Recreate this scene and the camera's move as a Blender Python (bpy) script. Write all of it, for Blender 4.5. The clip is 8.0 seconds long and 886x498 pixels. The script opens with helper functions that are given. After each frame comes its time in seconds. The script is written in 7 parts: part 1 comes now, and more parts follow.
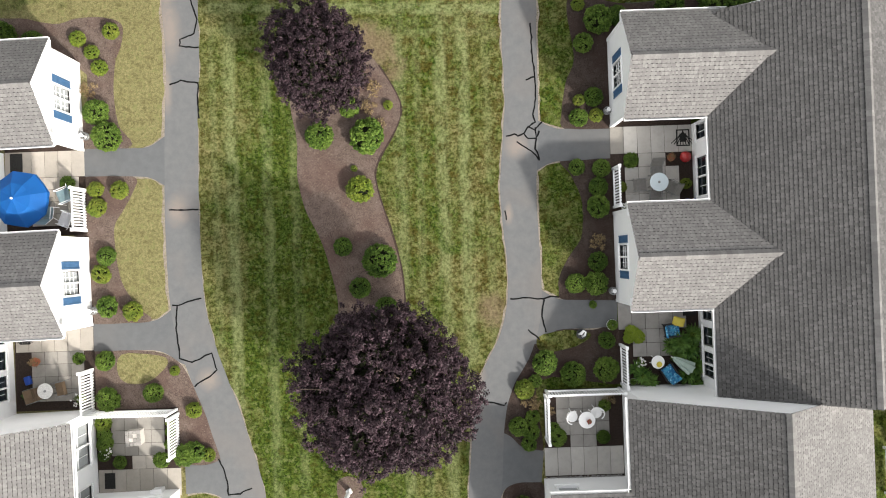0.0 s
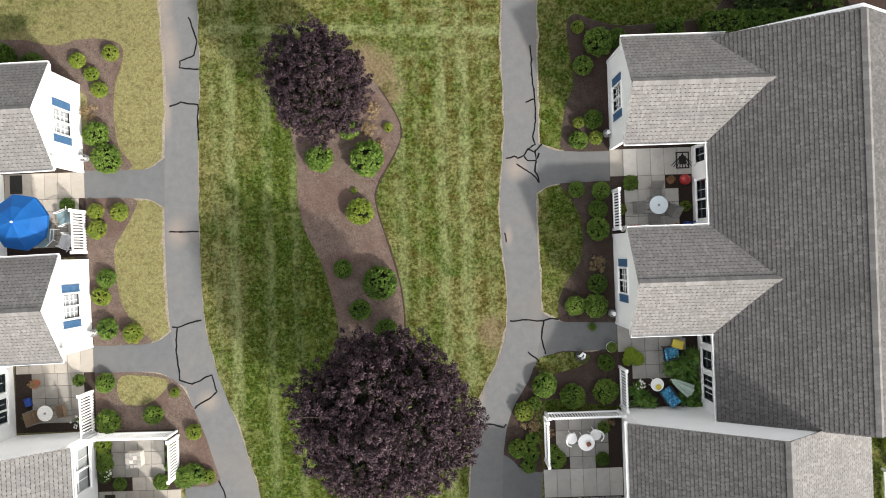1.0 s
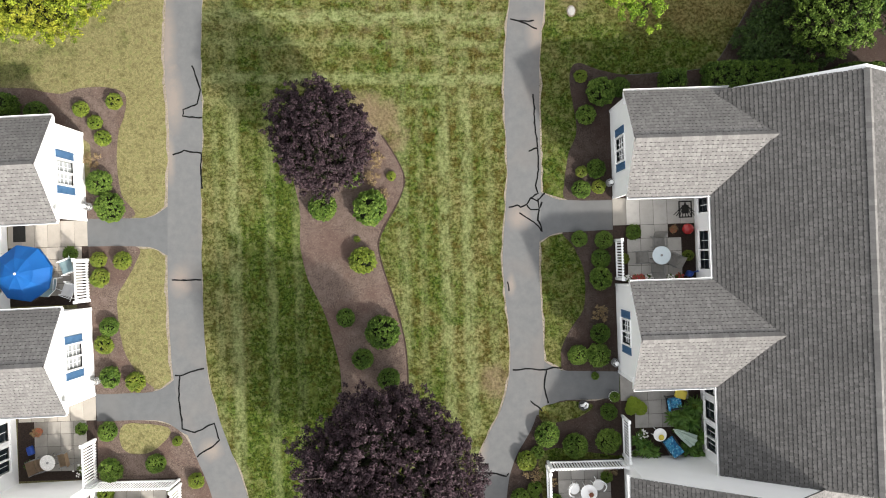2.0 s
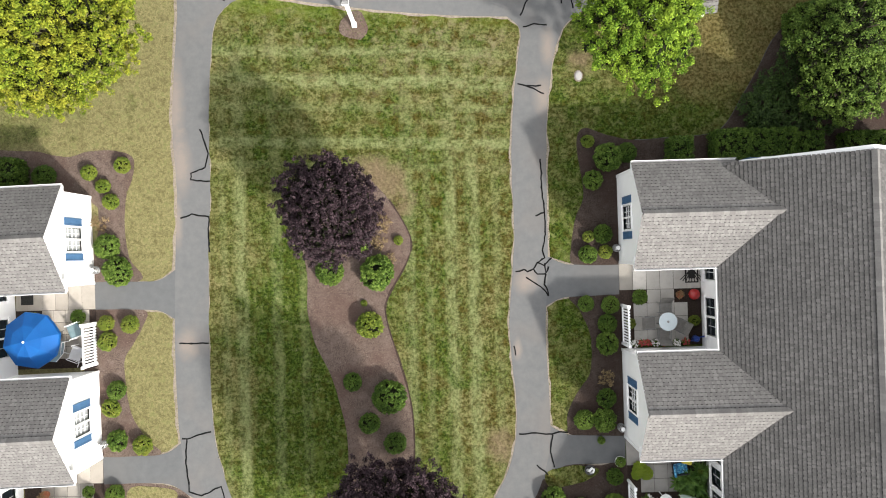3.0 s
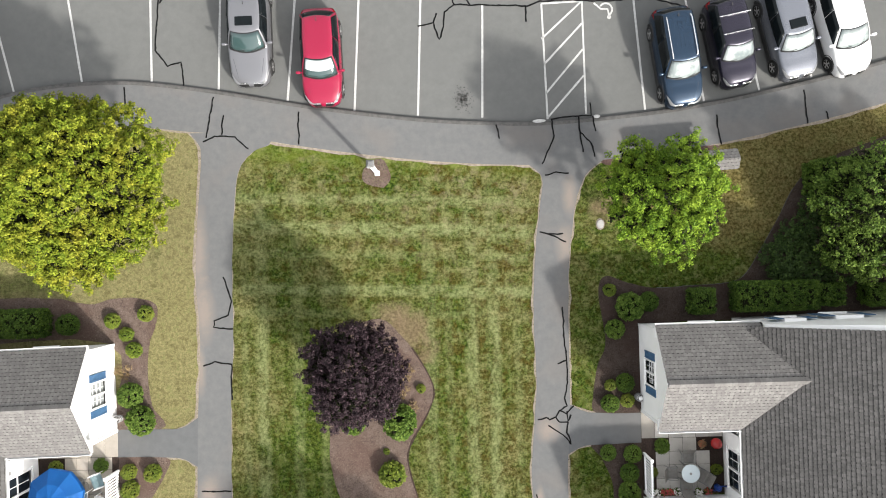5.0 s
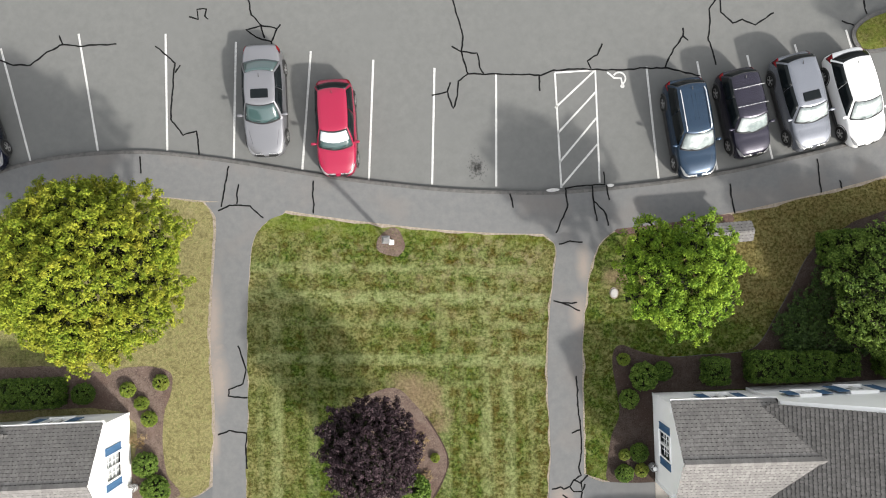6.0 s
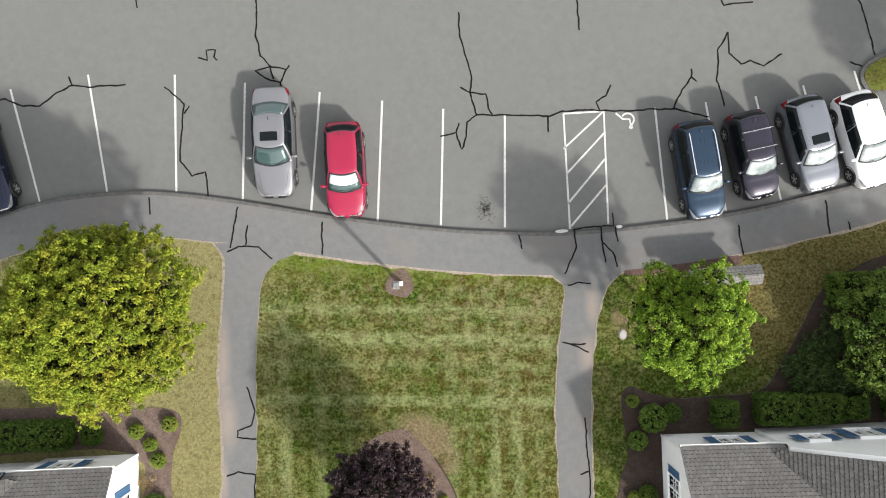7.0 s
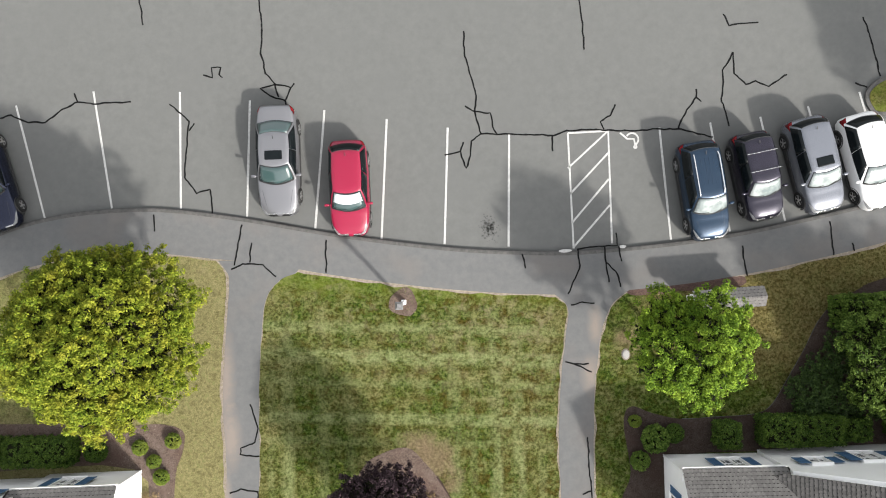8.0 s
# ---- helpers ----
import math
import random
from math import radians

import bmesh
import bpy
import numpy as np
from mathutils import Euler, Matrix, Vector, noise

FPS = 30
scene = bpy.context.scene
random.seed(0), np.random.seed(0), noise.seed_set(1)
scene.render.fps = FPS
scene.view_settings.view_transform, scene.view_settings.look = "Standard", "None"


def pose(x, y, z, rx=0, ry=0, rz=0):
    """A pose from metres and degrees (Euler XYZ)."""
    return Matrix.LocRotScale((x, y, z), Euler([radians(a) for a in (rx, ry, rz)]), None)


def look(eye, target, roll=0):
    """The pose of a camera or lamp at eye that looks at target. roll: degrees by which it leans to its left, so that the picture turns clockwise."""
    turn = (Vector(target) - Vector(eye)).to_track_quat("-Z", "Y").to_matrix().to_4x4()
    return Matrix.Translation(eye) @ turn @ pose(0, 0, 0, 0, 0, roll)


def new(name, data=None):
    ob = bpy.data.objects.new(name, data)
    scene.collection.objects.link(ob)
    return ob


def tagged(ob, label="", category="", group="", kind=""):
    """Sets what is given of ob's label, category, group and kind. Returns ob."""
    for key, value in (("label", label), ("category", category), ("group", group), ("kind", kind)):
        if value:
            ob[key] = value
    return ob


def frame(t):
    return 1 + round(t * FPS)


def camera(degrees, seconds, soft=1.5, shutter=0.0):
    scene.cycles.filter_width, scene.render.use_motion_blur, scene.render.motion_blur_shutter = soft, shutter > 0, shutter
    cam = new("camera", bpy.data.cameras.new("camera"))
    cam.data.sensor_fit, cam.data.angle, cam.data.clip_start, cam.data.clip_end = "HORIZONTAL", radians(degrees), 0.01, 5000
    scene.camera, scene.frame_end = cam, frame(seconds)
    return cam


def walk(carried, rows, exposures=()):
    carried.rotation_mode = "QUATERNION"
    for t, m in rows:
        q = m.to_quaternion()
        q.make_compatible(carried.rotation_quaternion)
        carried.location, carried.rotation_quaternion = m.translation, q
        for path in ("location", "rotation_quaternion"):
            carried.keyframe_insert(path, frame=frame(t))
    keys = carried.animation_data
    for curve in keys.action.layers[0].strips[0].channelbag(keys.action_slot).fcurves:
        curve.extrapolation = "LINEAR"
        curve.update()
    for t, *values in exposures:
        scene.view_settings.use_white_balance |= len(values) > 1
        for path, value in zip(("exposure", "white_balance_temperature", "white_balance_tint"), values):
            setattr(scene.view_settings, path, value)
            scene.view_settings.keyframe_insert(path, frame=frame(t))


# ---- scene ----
cam = camera(67.0, 8.0, 1.0)
PATH = [
    (0, 0.0, 0.0, 28.071, 0.463, 0.217, -1.949),
    (0.5, -0.012, 0.343, 28.097, 0.411, 0.146, -1.935),
    (1, -0.021, 1.0, 28.114, 0.317, 0.096, -1.904),
    (2.5, -0.155, 4.235, 28.174, 0.544, 0.104, -1.741),
    (3, -0.288, 5.675, 28.23, 0.485, 0.09, -1.656),
    (3.5, -0.446, 7.203, 28.276, 0.379, 0.053, -1.627),
    (4, -0.657, 8.736, 28.328, 0.458, -0.001, -1.624),
    (4.5, -0.874, 10.174, 28.346, 0.756, -0.013, -1.622),
    (6, -1.52, 14.399, 28.54, 1.472, 0.235, -1.584),
    (6.5, -1.705, 15.37, 28.552, 1.58, 0.261, -1.612),
    (7, -1.829, 16.083, 28.608, 1.633, 0.273, -1.572),
    (7.5, -1.888, 16.573, 28.658, 1.63, 0.332, -1.433),
    (8, -1.877, 16.936, 28.665, 1.543, 0.439, -1.221),
]
# the clip's camera opens up a little over the lawn
EXPOSURE = [(0, 1.37), (1, 1.38), (2.5, 1.47), (3.5, 1.49), (4.5, 1.48), (6, 1.41), (8, 1.37)]
walk(cam, [(t, pose(x, y, z, rx, ry, rz)) for t, x, y, z, rx, ry, rz in PATH], EXPOSURE)

from mathutils import geometry

# ---- light ----
SUN_EL, SUN_DIR = radians(35.0), Vector((0.675, -0.738, 0)).normalized()
world = bpy.data.worlds.new("sky")
scene.world = world
world.use_nodes = True
wn = world.node_tree
sky = wn.nodes.new("ShaderNodeTexSky")
sky.sky_type, sky.sun_disc = "NISHITA", False
sky.sun_elevation, sky.sun_rotation = SUN_EL, math.atan2(SUN_DIR.x, SUN_DIR.y)
sky.air_density, sky.dust_density = 1.0, 5.0
haze = wn.nodes.new("ShaderNodeHueSaturation")
haze.inputs["Saturation"].default_value = 0.3
wn.links.new(sky.outputs[0], haze.inputs["Color"])
veil = wn.nodes.new("ShaderNodeMix")
veil.data_type = "RGBA"
veil.inputs["Factor"].default_value = 0.45
veil.inputs["B"].default_value = (3.42, 3.42, 3.38, 1)
wn.links.new(haze.outputs[0], veil.inputs["A"])
wn.links.new(veil.outputs["Result"] if "Result" in veil.outputs else veil.outputs[2], wn.nodes["Background"].inputs[0])
wn.nodes["Background"].inputs[1].default_value = 0.155
sun = new("sun", bpy.data.lights.new("sun", "SUN"))
sun.data.energy, sun.data.angle, sun.data.color = 2.6, radians(2.4), (1.0, 0.95, 0.88)
sun_at = SUN_DIR * math.cos(SUN_EL) * 60 + Vector((0, 0, math.sin(SUN_EL) * 60))
sun.matrix_world = look(sun_at, (0, 0, 0))


# ---- materials ----
class Nodes:
    """Short hand for a node material."""

    def __init__(self, name, rough=0.8, metal=0.0):
        self.mat = bpy.data.materials.new(name)
        self.mat.use_nodes = True
        self.tree = self.mat.node_tree
        self.bsdf = self.tree.nodes["Principled BSDF"]
        self.bsdf.inputs["Roughness"].default_value = rough
        self.bsdf.inputs["Metallic"].default_value = metal
        self.geo = self.tree.nodes.new("ShaderNodeNewGeometry")

    def put(self, socket, value):
        if isinstance(value, bpy.types.NodeSocket):
            self.tree.links.new(value, socket)
        elif isinstance(value, tuple) and len(value) == 3 and socket.type == "RGBA":
            socket.default_value = (*value, 1)
        else:
            socket.default_value = value

    def noise(self, scale, detail=4.0, rough=0.6, vec=None, warp=0.0):
        n = self.tree.nodes.new("ShaderNodeTexNoise")
        self.put(n.inputs["Vector"], vec if vec is not None else self.geo.outputs["Position"])
        n.inputs["Scale"].default_value, n.inputs["Detail"].default_value = scale, detail
        n.inputs["Roughness"].default_value, n.inputs["Distortion"].default_value = rough, warp
        return n.outputs["Fac"]

    def stretch(self, sx, sy, sz, rot=0.0):
        n = self.tree.nodes.new("ShaderNodeMapping")
        self.put(n.inputs["Vector"], self.geo.outputs["Position"])
        n.inputs["Scale"].default_value = (sx, sy, sz)
        n.inputs["Rotation"].default_value = (0, 0, radians(rot))
        return n.outputs[0]

    def axis(self, which):
        n = self.tree.nodes.new("ShaderNodeSeparateXYZ")
        self.put(n.inputs[0], self.geo.outputs["Position"])
        return n.outputs[which]

    def math(self, op, a, b=0.0):
        n = self.tree.nodes.new("ShaderNodeMath")
        n.operation = op
        self.put(n.inputs[0], a)
        self.put(n.inputs[1], b)
        return n.outputs[0]

    def ramp(self, fac, lo, hi, a=0.0, b=1.0):
        n = self.tree.nodes.new("ShaderNodeMapRange")
        self.put(n.inputs["Value"], fac)
        for key, v in (("From Min", lo), ("From Max", hi), ("To Min", a), ("To Max", b)):
            n.inputs[key].default_value = v
        return n.outputs[0]

    def mix(self, fac, a, b, how="MIX"):
        n = self.tree.nodes.new("ShaderNodeMix")
        n.data_type, n.blend_type = "RGBA", how
        self.put(n.inputs["Factor"], fac)
        self.put(n.inputs["A"], a)
        self.put(n.inputs["B"], b)
        return n.outputs["Result"] if "Result" in n.outputs else n.outputs[2]

    def bump(self, height, dist=0.01, strength=1.0):
        n = self.tree.nodes.new("ShaderNodeBump")
        self.put(n.inputs["Height"], height)
        n.inputs["Distance"].default_value, n.inputs["Strength"].default_value = dist, strength
        self.put(self.bsdf.inputs["Normal"], n.outputs[0])

    def island(self):
        return self.geo.outputs["Random Per Island"]

    def object_random(self):
        return self.tree.nodes.new("ShaderNodeObjectInfo").outputs["Random"]

    def done(self, colour, rough=None):
        self.put(self.bsdf.inputs["Base Color"], colour)
        if rough is not None:
            self.put(self.bsdf.inputs["Roughness"], rough)
        return self.mat


def worn(name, a, b, scale=6.0, rough=0.7, metal=0.0, relief=0.002, fine=60.0):
    """Two tones of one surface, mottled at two scales, with fine relief."""
    m = Nodes(name, rough, metal)
    if rough > 0.8:
        m.bsdf.inputs["Specular IOR Level"].default_value = 0.15
    f = m.math("ADD", m.math("MULTIPLY", m.noise(scale, 5), 0.65), m.math("MULTIPLY", m.noise(fine, 3), 0.35))
    m.bump(m.noise(fine, 3), relief, 0.5)
    return m.done(m.mix(m.ramp(f, 0.35, 0.65), a, b), m.ramp(f, 0.3, 0.7, rough - 0.08, rough + 0.08))


def lawn_colour(m):
    """Mown grass: pale wheel lines along and across, dry, brown and lush patches."""
    x, y = m.axis(0), m.axis(1)
    add, mul = (lambda a, b: m.math("ADD", a, b)), (lambda a, b: m.math("MULTIPLY", a, b))
    wob = mul(m.math("SUBTRACT", m.noise(0.45, 3), 0.5), 0.6)
    xw, yw = add(x, mul(wob, 4.0)), add(y, mul(wob, 4.0))
    north = m.ramp(yw, 8.4, 10.4)
    along, across = m.stretch(1.0, 0.48, 1.0), m.stretch(0.72, 1.0, 1.0)

    def grain(scale, detail=5, rough=0.68):
        return m.mix(north, m.noise(scale, detail, rough, along), m.noise(scale, detail, rough, across))

    def line(at, centre, width):
        return m.ramp(m.math("ABSOLUTE", m.math("SUBTRACT", at, centre)), width, width * 0.35)

    big, mid, coarse, fine = m.noise(0.30, 3, 0.55), m.noise(1.1, 6, 0.72), grain(2.0, 6, 0.74), m.noise(8.0, 4, 0.72)
    # where the turf is dry and where it is lush
    dry = add(add(mul(mid, 0.45), mul(big, 0.35)), mul(coarse, 0.20))
    for lo, hi, axis, amount in ((-11.0, -11.6, xw, 0.30), (-8.3, -9.4, xw, 0.06), (-0.6, 1.4, xw, 0.05), (3.6, 4.6, x, -0.09), (11.6, 13.2, yw, 0.01)):
        dry = add(dry, m.ramp(axis, lo, hi, 0.0, amount))
    dry = add(dry, mul(mul(m.ramp(xw, -11.9, -13.4), m.ramp(yw, 9.0, 11.0)), -0.27))
    # lush turf, deepened further so its tone also carries the plum tree's shade
    lush = mul(mul(m.ramp(xw, -8.6, -7.4), m.ramp(xw, -3.4, -5.0)), m.ramp(yw, 8.0, 5.0))
    dry = add(dry, mul(lush, -0.17))
    dry = add(dry, mul(mul(m.ramp(x, 5.6, 8.0), m.ramp(yw, 11.6, 13.2)), 0.13))
    side = m.ramp(x, -11.0, -11.5)
    calm = m.ramp(side, 0, 1, 1.0, 0.45)
    green = m.mix(m.ramp(fine, 0.42, 0.60), (0.014, 0.029, 0.004), (0.068, 0.100, 0.016))
    green = m.mix(m.ramp(coarse, 0.50, 0.66, 0.0, 0.75), green, (0.102, 0.124, 0.030))
    straw = m.mix(m.ramp(fine, 0.40, 0.60), (0.058, 0.055, 0.013), (0.192, 0.174, 0.078))
    straw = m.mix(mul(side, 0.5), straw, m.mix(m.ramp(m.noise(22.0, 3, 0.7), 0.38, 0.62), (0.15, 0.135, 0.058), (0.29, 0.265, 0.14)))
    c = m.mix(m.ramp(dry, 0.45, 0.63), green, straw)
    tuft = m.noise(3.4, 4, 0.62)
    c = m.mix(mul(m.ramp(tuft, 0.52, 0.62, 0.0, 0.52), calm), c, m.mix(m.ramp(m.noise(0.8, 3), 0.44, 0.56), (0.015, 0.027, 0.001), (0.034, 0.026, 0.003)))
    c = m.mix(m.ramp(tuft, 0.44, 0.38, 0.0, 0.5), c, (0.156, 0.162, 0.062))
    # dull brown thatch and dark tufts
    brown = mul(mul(mul(calm, m.ramp(x, 3.6, 4.4, 1.0, 0.3)), m.ramp(add(x, mul(y, 0.35)), -5.0, 4.0, 0.3, 1.0)), mul(m.ramp(m.noise(1.7, 6, 0.74), 0.47, 0.58), m.ramp(m.noise(0.45, 3, 0.6), 0.38, 0.54, 0.35, 0.95)))
    c = m.mix(brown, c, m.mix(m.ramp(fine, 0.38, 0.62), (0.020, 0.016, 0.002), (0.078, 0.061, 0.014)))
    thin = mul(mul(m.ramp(x, 6.2, 8.2), m.ramp(yw, 11.4, 13.0)), m.ramp(m.noise(1.3, 6, 0.75), 0.38, 0.58, 0.2, 0.85))
    c = m.mix(thin, c, m.mix(m.ramp(fine, 0.38, 0.62), (0.046, 0.036, 0.010), (0.150, 0.122, 0.048)))
    # wheel lines of the mower
    ragged = m.ramp(coarse, 0.40, 0.56, 0.05, 1.0)
    xl, yl = add(x, mul(wob, 0.45)), add(add(y, mul(x, 0.04)), mul(wob, 0.5))
    pale_x = m.ramp(x, 0, 1, 0, 0)
    for centre, width, amount in ((-9.55, 0.22, 0.5), (-8.85, 0.34, 0.9), (-7.35, 0.30, 0.55), (-6.2, 0.28, 0.4), (-1.75, 0.34, 0.75), (-0.95, 0.22, 0.4), (0.02, 0.36, 0.9), (0.95, 0.36, 0.95), (1.95, 0.24, 0.4)):
        pale_x = m.math("MAXIMUM", pale_x, mul(line(xl, centre, width), amount))
    pale_x = mul(mul(pale_x, m.ramp(north, 0, 1, 0.72, 0.5)), m.ramp(y, 15.4, 14.6))
    pale_y = m.ramp(x, 0, 1, 0, 0)
    for centre, width, amount in ((14.2, 0.32, 0.6), (12.95, 0.40, 0.8), (11.85, 0.26, 0.45), (10.35, 0.34, 0.75), (9.35, 0.24, 0.35)):
        pale_y = m.math("MAXIMUM", pale_y, mul(line(yl, centre, width), amount))
    pale_y = mul(pale_y, mul(m.ramp(x, -10.4, -9.6), m.ramp(x, 3.2, 2.4)))
    pale = mul(m.math("MAXIMUM", pale_x, pale_y), ragged)
    c = m.mix(pale, c, m.mix(m.ramp(fine, 0.36, 0.62), (0.106, 0.128, 0.046), (0.222, 0.248, 0.118)))
    thatch = mul(m.ramp(m.noise(1.4, 6, 0.75), 0.52, 0.64), m.ramp(add(y, mul(x, 0.4)), 9.0, 15.0, 0.0, 0.55))
    c = m.mix(mul(thatch, m.ramp(x, 4.0, 3.4)), c, (0.225, 0.195, 0.115))
    # pale seed heads and clippings
    c = m.mix(mul(m.ramp(m.noise(9.0, 3, 0.7), 0.60, 0.72), m.ramp(mid, 0.42, 0.62, 0.1, 0.7)), c, (0.24, 0.225, 0.12))
    # worn, bare spots
    for at_x, at_y, r in ((-2.6, 8.8, 0.75), (-3.25, 9.35, 0.55), (-1.9, 7.9, 0.35), (5.7, 13.7, 0.4), (1.9, -2.4, 0.6)):
        d = m.math("SQRT", add(m.math("POWER", m.math("SUBTRACT", x, at_x), 2.0), m.math("POWER", m.math("SUBTRACT", y, at_y), 2.0)))
        d = add(d, mul(m.math("SUBTRACT", mid, 0.5), 2.4))
        c = m.mix(m.ramp(d, r + 0.3, r - 0.3, 0.0, 0.8), c, m.mix(m.ramp(fine, 0.35, 0.65), (0.105, 0.078, 0.045), (0.205, 0.155, 0.098)))
    # green, watered rim along the pavement and on the island
    rim = m.math("MAXIMUM", mul(m.ramp(add(y, mul(x, 0.06)), 15.1, 15.9), mul(m.ramp(x, -10.6, -10.0), m.ramp(x, 5.0, 3.4))), m.ramp(y, 22.0, 22.6))
    return m.mix(mul(rim, m.ramp(coarse, 0.38, 0.60, 0.05, 0.6)), c, (0.095, 0.140, 0.014))


def make_lawn():
    m = Nodes("lawn", 0.95)
    m.bsdf.inputs["Specular IOR Level"].default_value = 0.05
    m.bump(m.noise(30.0, 4, 0.8), 0.05, 0.8)
    return m.done(lawn_colour(m))


def make_blades():
    m = Nodes("grass_blades", 0.8)
    m.bsdf.inputs["Specular IOR Level"].default_value = 0.05
    c = lawn_colour(m)
    c = m.mix(m.ramp(m.island(), 0, 1, 0.0, 0.3), c, (0.034, 0.048, 0.004))
    return m.done(c)


def make_asphalt(name, base, light, stain, washes=()):
    m = Nodes(name, 0.93)
    grit, mid, big = m.noise(90.0, 2, 0.9), m.noise(3.0, 6, 0.7), m.noise(0.33, 3, 0.5)
    c = m.mix(m.ramp(mid, 0.3, 0.7), base, light)
    c = m.mix(m.ramp(big, 0.52, 0.66, 0.0, 0.5), c, stain)
    c = m.mix(m.ramp(grit, 0.3, 0.75, 0.0, 0.35), c, light)
    # sand washed over the edges, as soft uneven spots: x, y and the two radii
    x, y = m.axis(0), m.axis(1)
    for at_x, at_y, rx, ry in washes:
        u, v = m.math("MULTIPLY", m.math("SUBTRACT", x, at_x), 1 / rx), m.math("MULTIPLY", m.math("SUBTRACT", y, at_y), 1 / ry)
        d = m.math("SQRT", m.math("ADD", m.math("MULTIPLY", u, u), m.math("MULTIPLY", v, v)))
        c = m.mix(m.ramp(m.math("ADD", d, m.math("MULTIPLY", m.math("SUBTRACT", mid, 0.5), 1.2)), 1.15, 0.25, 0.0, 0.7), c, (0.205, 0.170, 0.146))
    m.bump(grit, 0.004, 0.6)
    m.bsdf.inputs["Specular IOR Level"].default_value = 0.2
    return m.done(c)


def make_shingle(name, a, b, c3):
    m = Nodes(name, 0.95)
    c = m.mix(m.island(), a, b)
    streak = m.noise(0.7, 5, 0.65, m.stretch(0.5, 1.0, 0.6, 12), 0.4)
    c = m.mix(m.ramp(streak, 0.46, 0.68, 0.0, 0.42), c, c3)
    c = m.mix(m.ramp(m.noise(9.0, 5, 0.75), 0.42, 0.62, 0.0, 0.35), c, c3)
    c = m.mix(m.ramp(m.noise(70.0, 2, 0.9), 0.4, 0.7, 0.0, 0.3), c, tuple(0.5 * v for v in a))
    m.bump(m.noise(80.0, 2, 0.9), 0.004, 0.7)
    m.bsdf.inputs["Specular IOR Level"].default_value = 0.1
    return m.done(c)


def make_leaf(name, dark, light, third, amount=0.25, gloss=0.18):
    m = Nodes(name, 0.55)
    r = m.island()
    c = m.mix(r, dark, light)
    c = m.mix(m.math("MULTIPLY", m.ramp(m.noise(0.9, 3), 0.45, 0.7), amount * 2), c, third)
    c = m.mix(m.ramp(m.noise(2.6, 3, 0.6), 0.46, 0.64, 0.0, 0.6), c, dark)
    c = m.mix(m.ramp(m.object_random(), 0, 1, 0.0, 0.25), c, dark)
    m.bsdf.inputs["Specular IOR Level"].default_value = gloss
    return m.done(c)


def make_mulch(name="mulch", fresh=1.0):
    """Bark mulch; fresh bark is darker than bleached bark."""
    m = Nodes(name, 0.98)
    chip, mid, big = m.noise(22.0, 4, 0.8), m.noise(3.0, 6, 0.75), m.noise(0.5, 3)
    c = m.mix(m.ramp(chip, 0.36, 0.64), (0.0456, 0.0299, 0.0237), (0.1449, 0.1037, 0.0861))
    c = m.mix(m.ramp(mid, 0.45, 0.66, 0.0, 0.6), c, (0.1581, 0.1186, 0.1010))
    c = m.mix(m.ramp(big, 0.48, 0.62, 0.0, 0.6), c, (0.0861, 0.0510, 0.0412))
    c = m.mix(m.ramp(m.noise(13.0, 3, 0.8), 0.60, 0.70, 0.0, 0.6), c, (0.2635, 0.2108, 0.1669))
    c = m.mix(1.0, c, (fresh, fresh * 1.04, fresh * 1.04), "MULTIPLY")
    m.bump(chip, 0.04, 0.9)
    m.bsdf.inputs["Specular IOR Level"].default_value = 0.15
    return m.done(c)


LAWN, BLADES = make_lawn(), make_blades()
ASPHALT = make_asphalt("parking_asphalt", (0.094, 0.096, 0.094), (0.112, 0.114, 0.111), (0.102, 0.104, 0.102))
PATH_TAR = make_asphalt("path_asphalt", (0.094, 0.096, 0.098), (0.120, 0.121, 0.121), (0.135, 0.120, 0.110), ((-11.5, 12.4, 0.45, 2.2), (-11.3, 9.8, 0.5, 1.4), (-11.5, 7.4, 0.25, 1.2), (3.1, 4.45, 0.55, 0.6), (4.1, 12.2, 0.45, 0.9), (4.35, 14.3, 0.35, 0.9), (1.1, -5.2, 0.4, 0.9), (-11.2, 2.2, 0.5, 0.7), (-10.1, -4.9, 0.5, 0.5), (2.7, 1.6, 0.2, 0.5)))
SPUR_TAR = make_asphalt("spur_asphalt", (0.082, 0.085, 0.088), (0.102, 0.105, 0.107), (0.112, 0.108, 0.104))
SEAL = worn("crack_sealant", (0.004, 0.004, 0.004), (0.010, 0.010, 0.011), 8, 0.9)
SEAL.node_tree.nodes["Principled BSDF"].inputs["Specular IOR Level"].default_value = 0.1
KERB_DARK = worn("kerb_tar", (0.0532, 0.0532, 0.0517), (0.1064, 0.1026, 0.0988), 5, 0.9)
SAND = worn("sandy_verge", (0.135, 0.112, 0.088), (0.27, 0.232, 0.19), 7, 0.95, 0, 0.01)
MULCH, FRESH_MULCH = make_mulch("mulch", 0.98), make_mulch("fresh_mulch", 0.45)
PAINT = worn("line_paint", (0.27, 0.27, 0.265), (0.47, 0.47, 0.46), 9, 0.7)
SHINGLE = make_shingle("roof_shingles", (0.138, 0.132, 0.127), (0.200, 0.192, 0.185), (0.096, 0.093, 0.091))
# darker copy of the shingles, with the dim slopes' shade put into its colour
SHADE_SHINGLE = make_shingle("shade_toned_shingles", (0.080, 0.077, 0.075), (0.130, 0.126, 0.122), (0.050, 0.049, 0.048))
UNDERLAY = worn("roof_underlay", (0.024, 0.023, 0.022), (0.042, 0.040, 0.038), 8, 0.95)
SIDING = worn("white_siding", (0.88, 0.88, 0.875), (0.92, 0.92, 0.915), 1.5, 0.55)
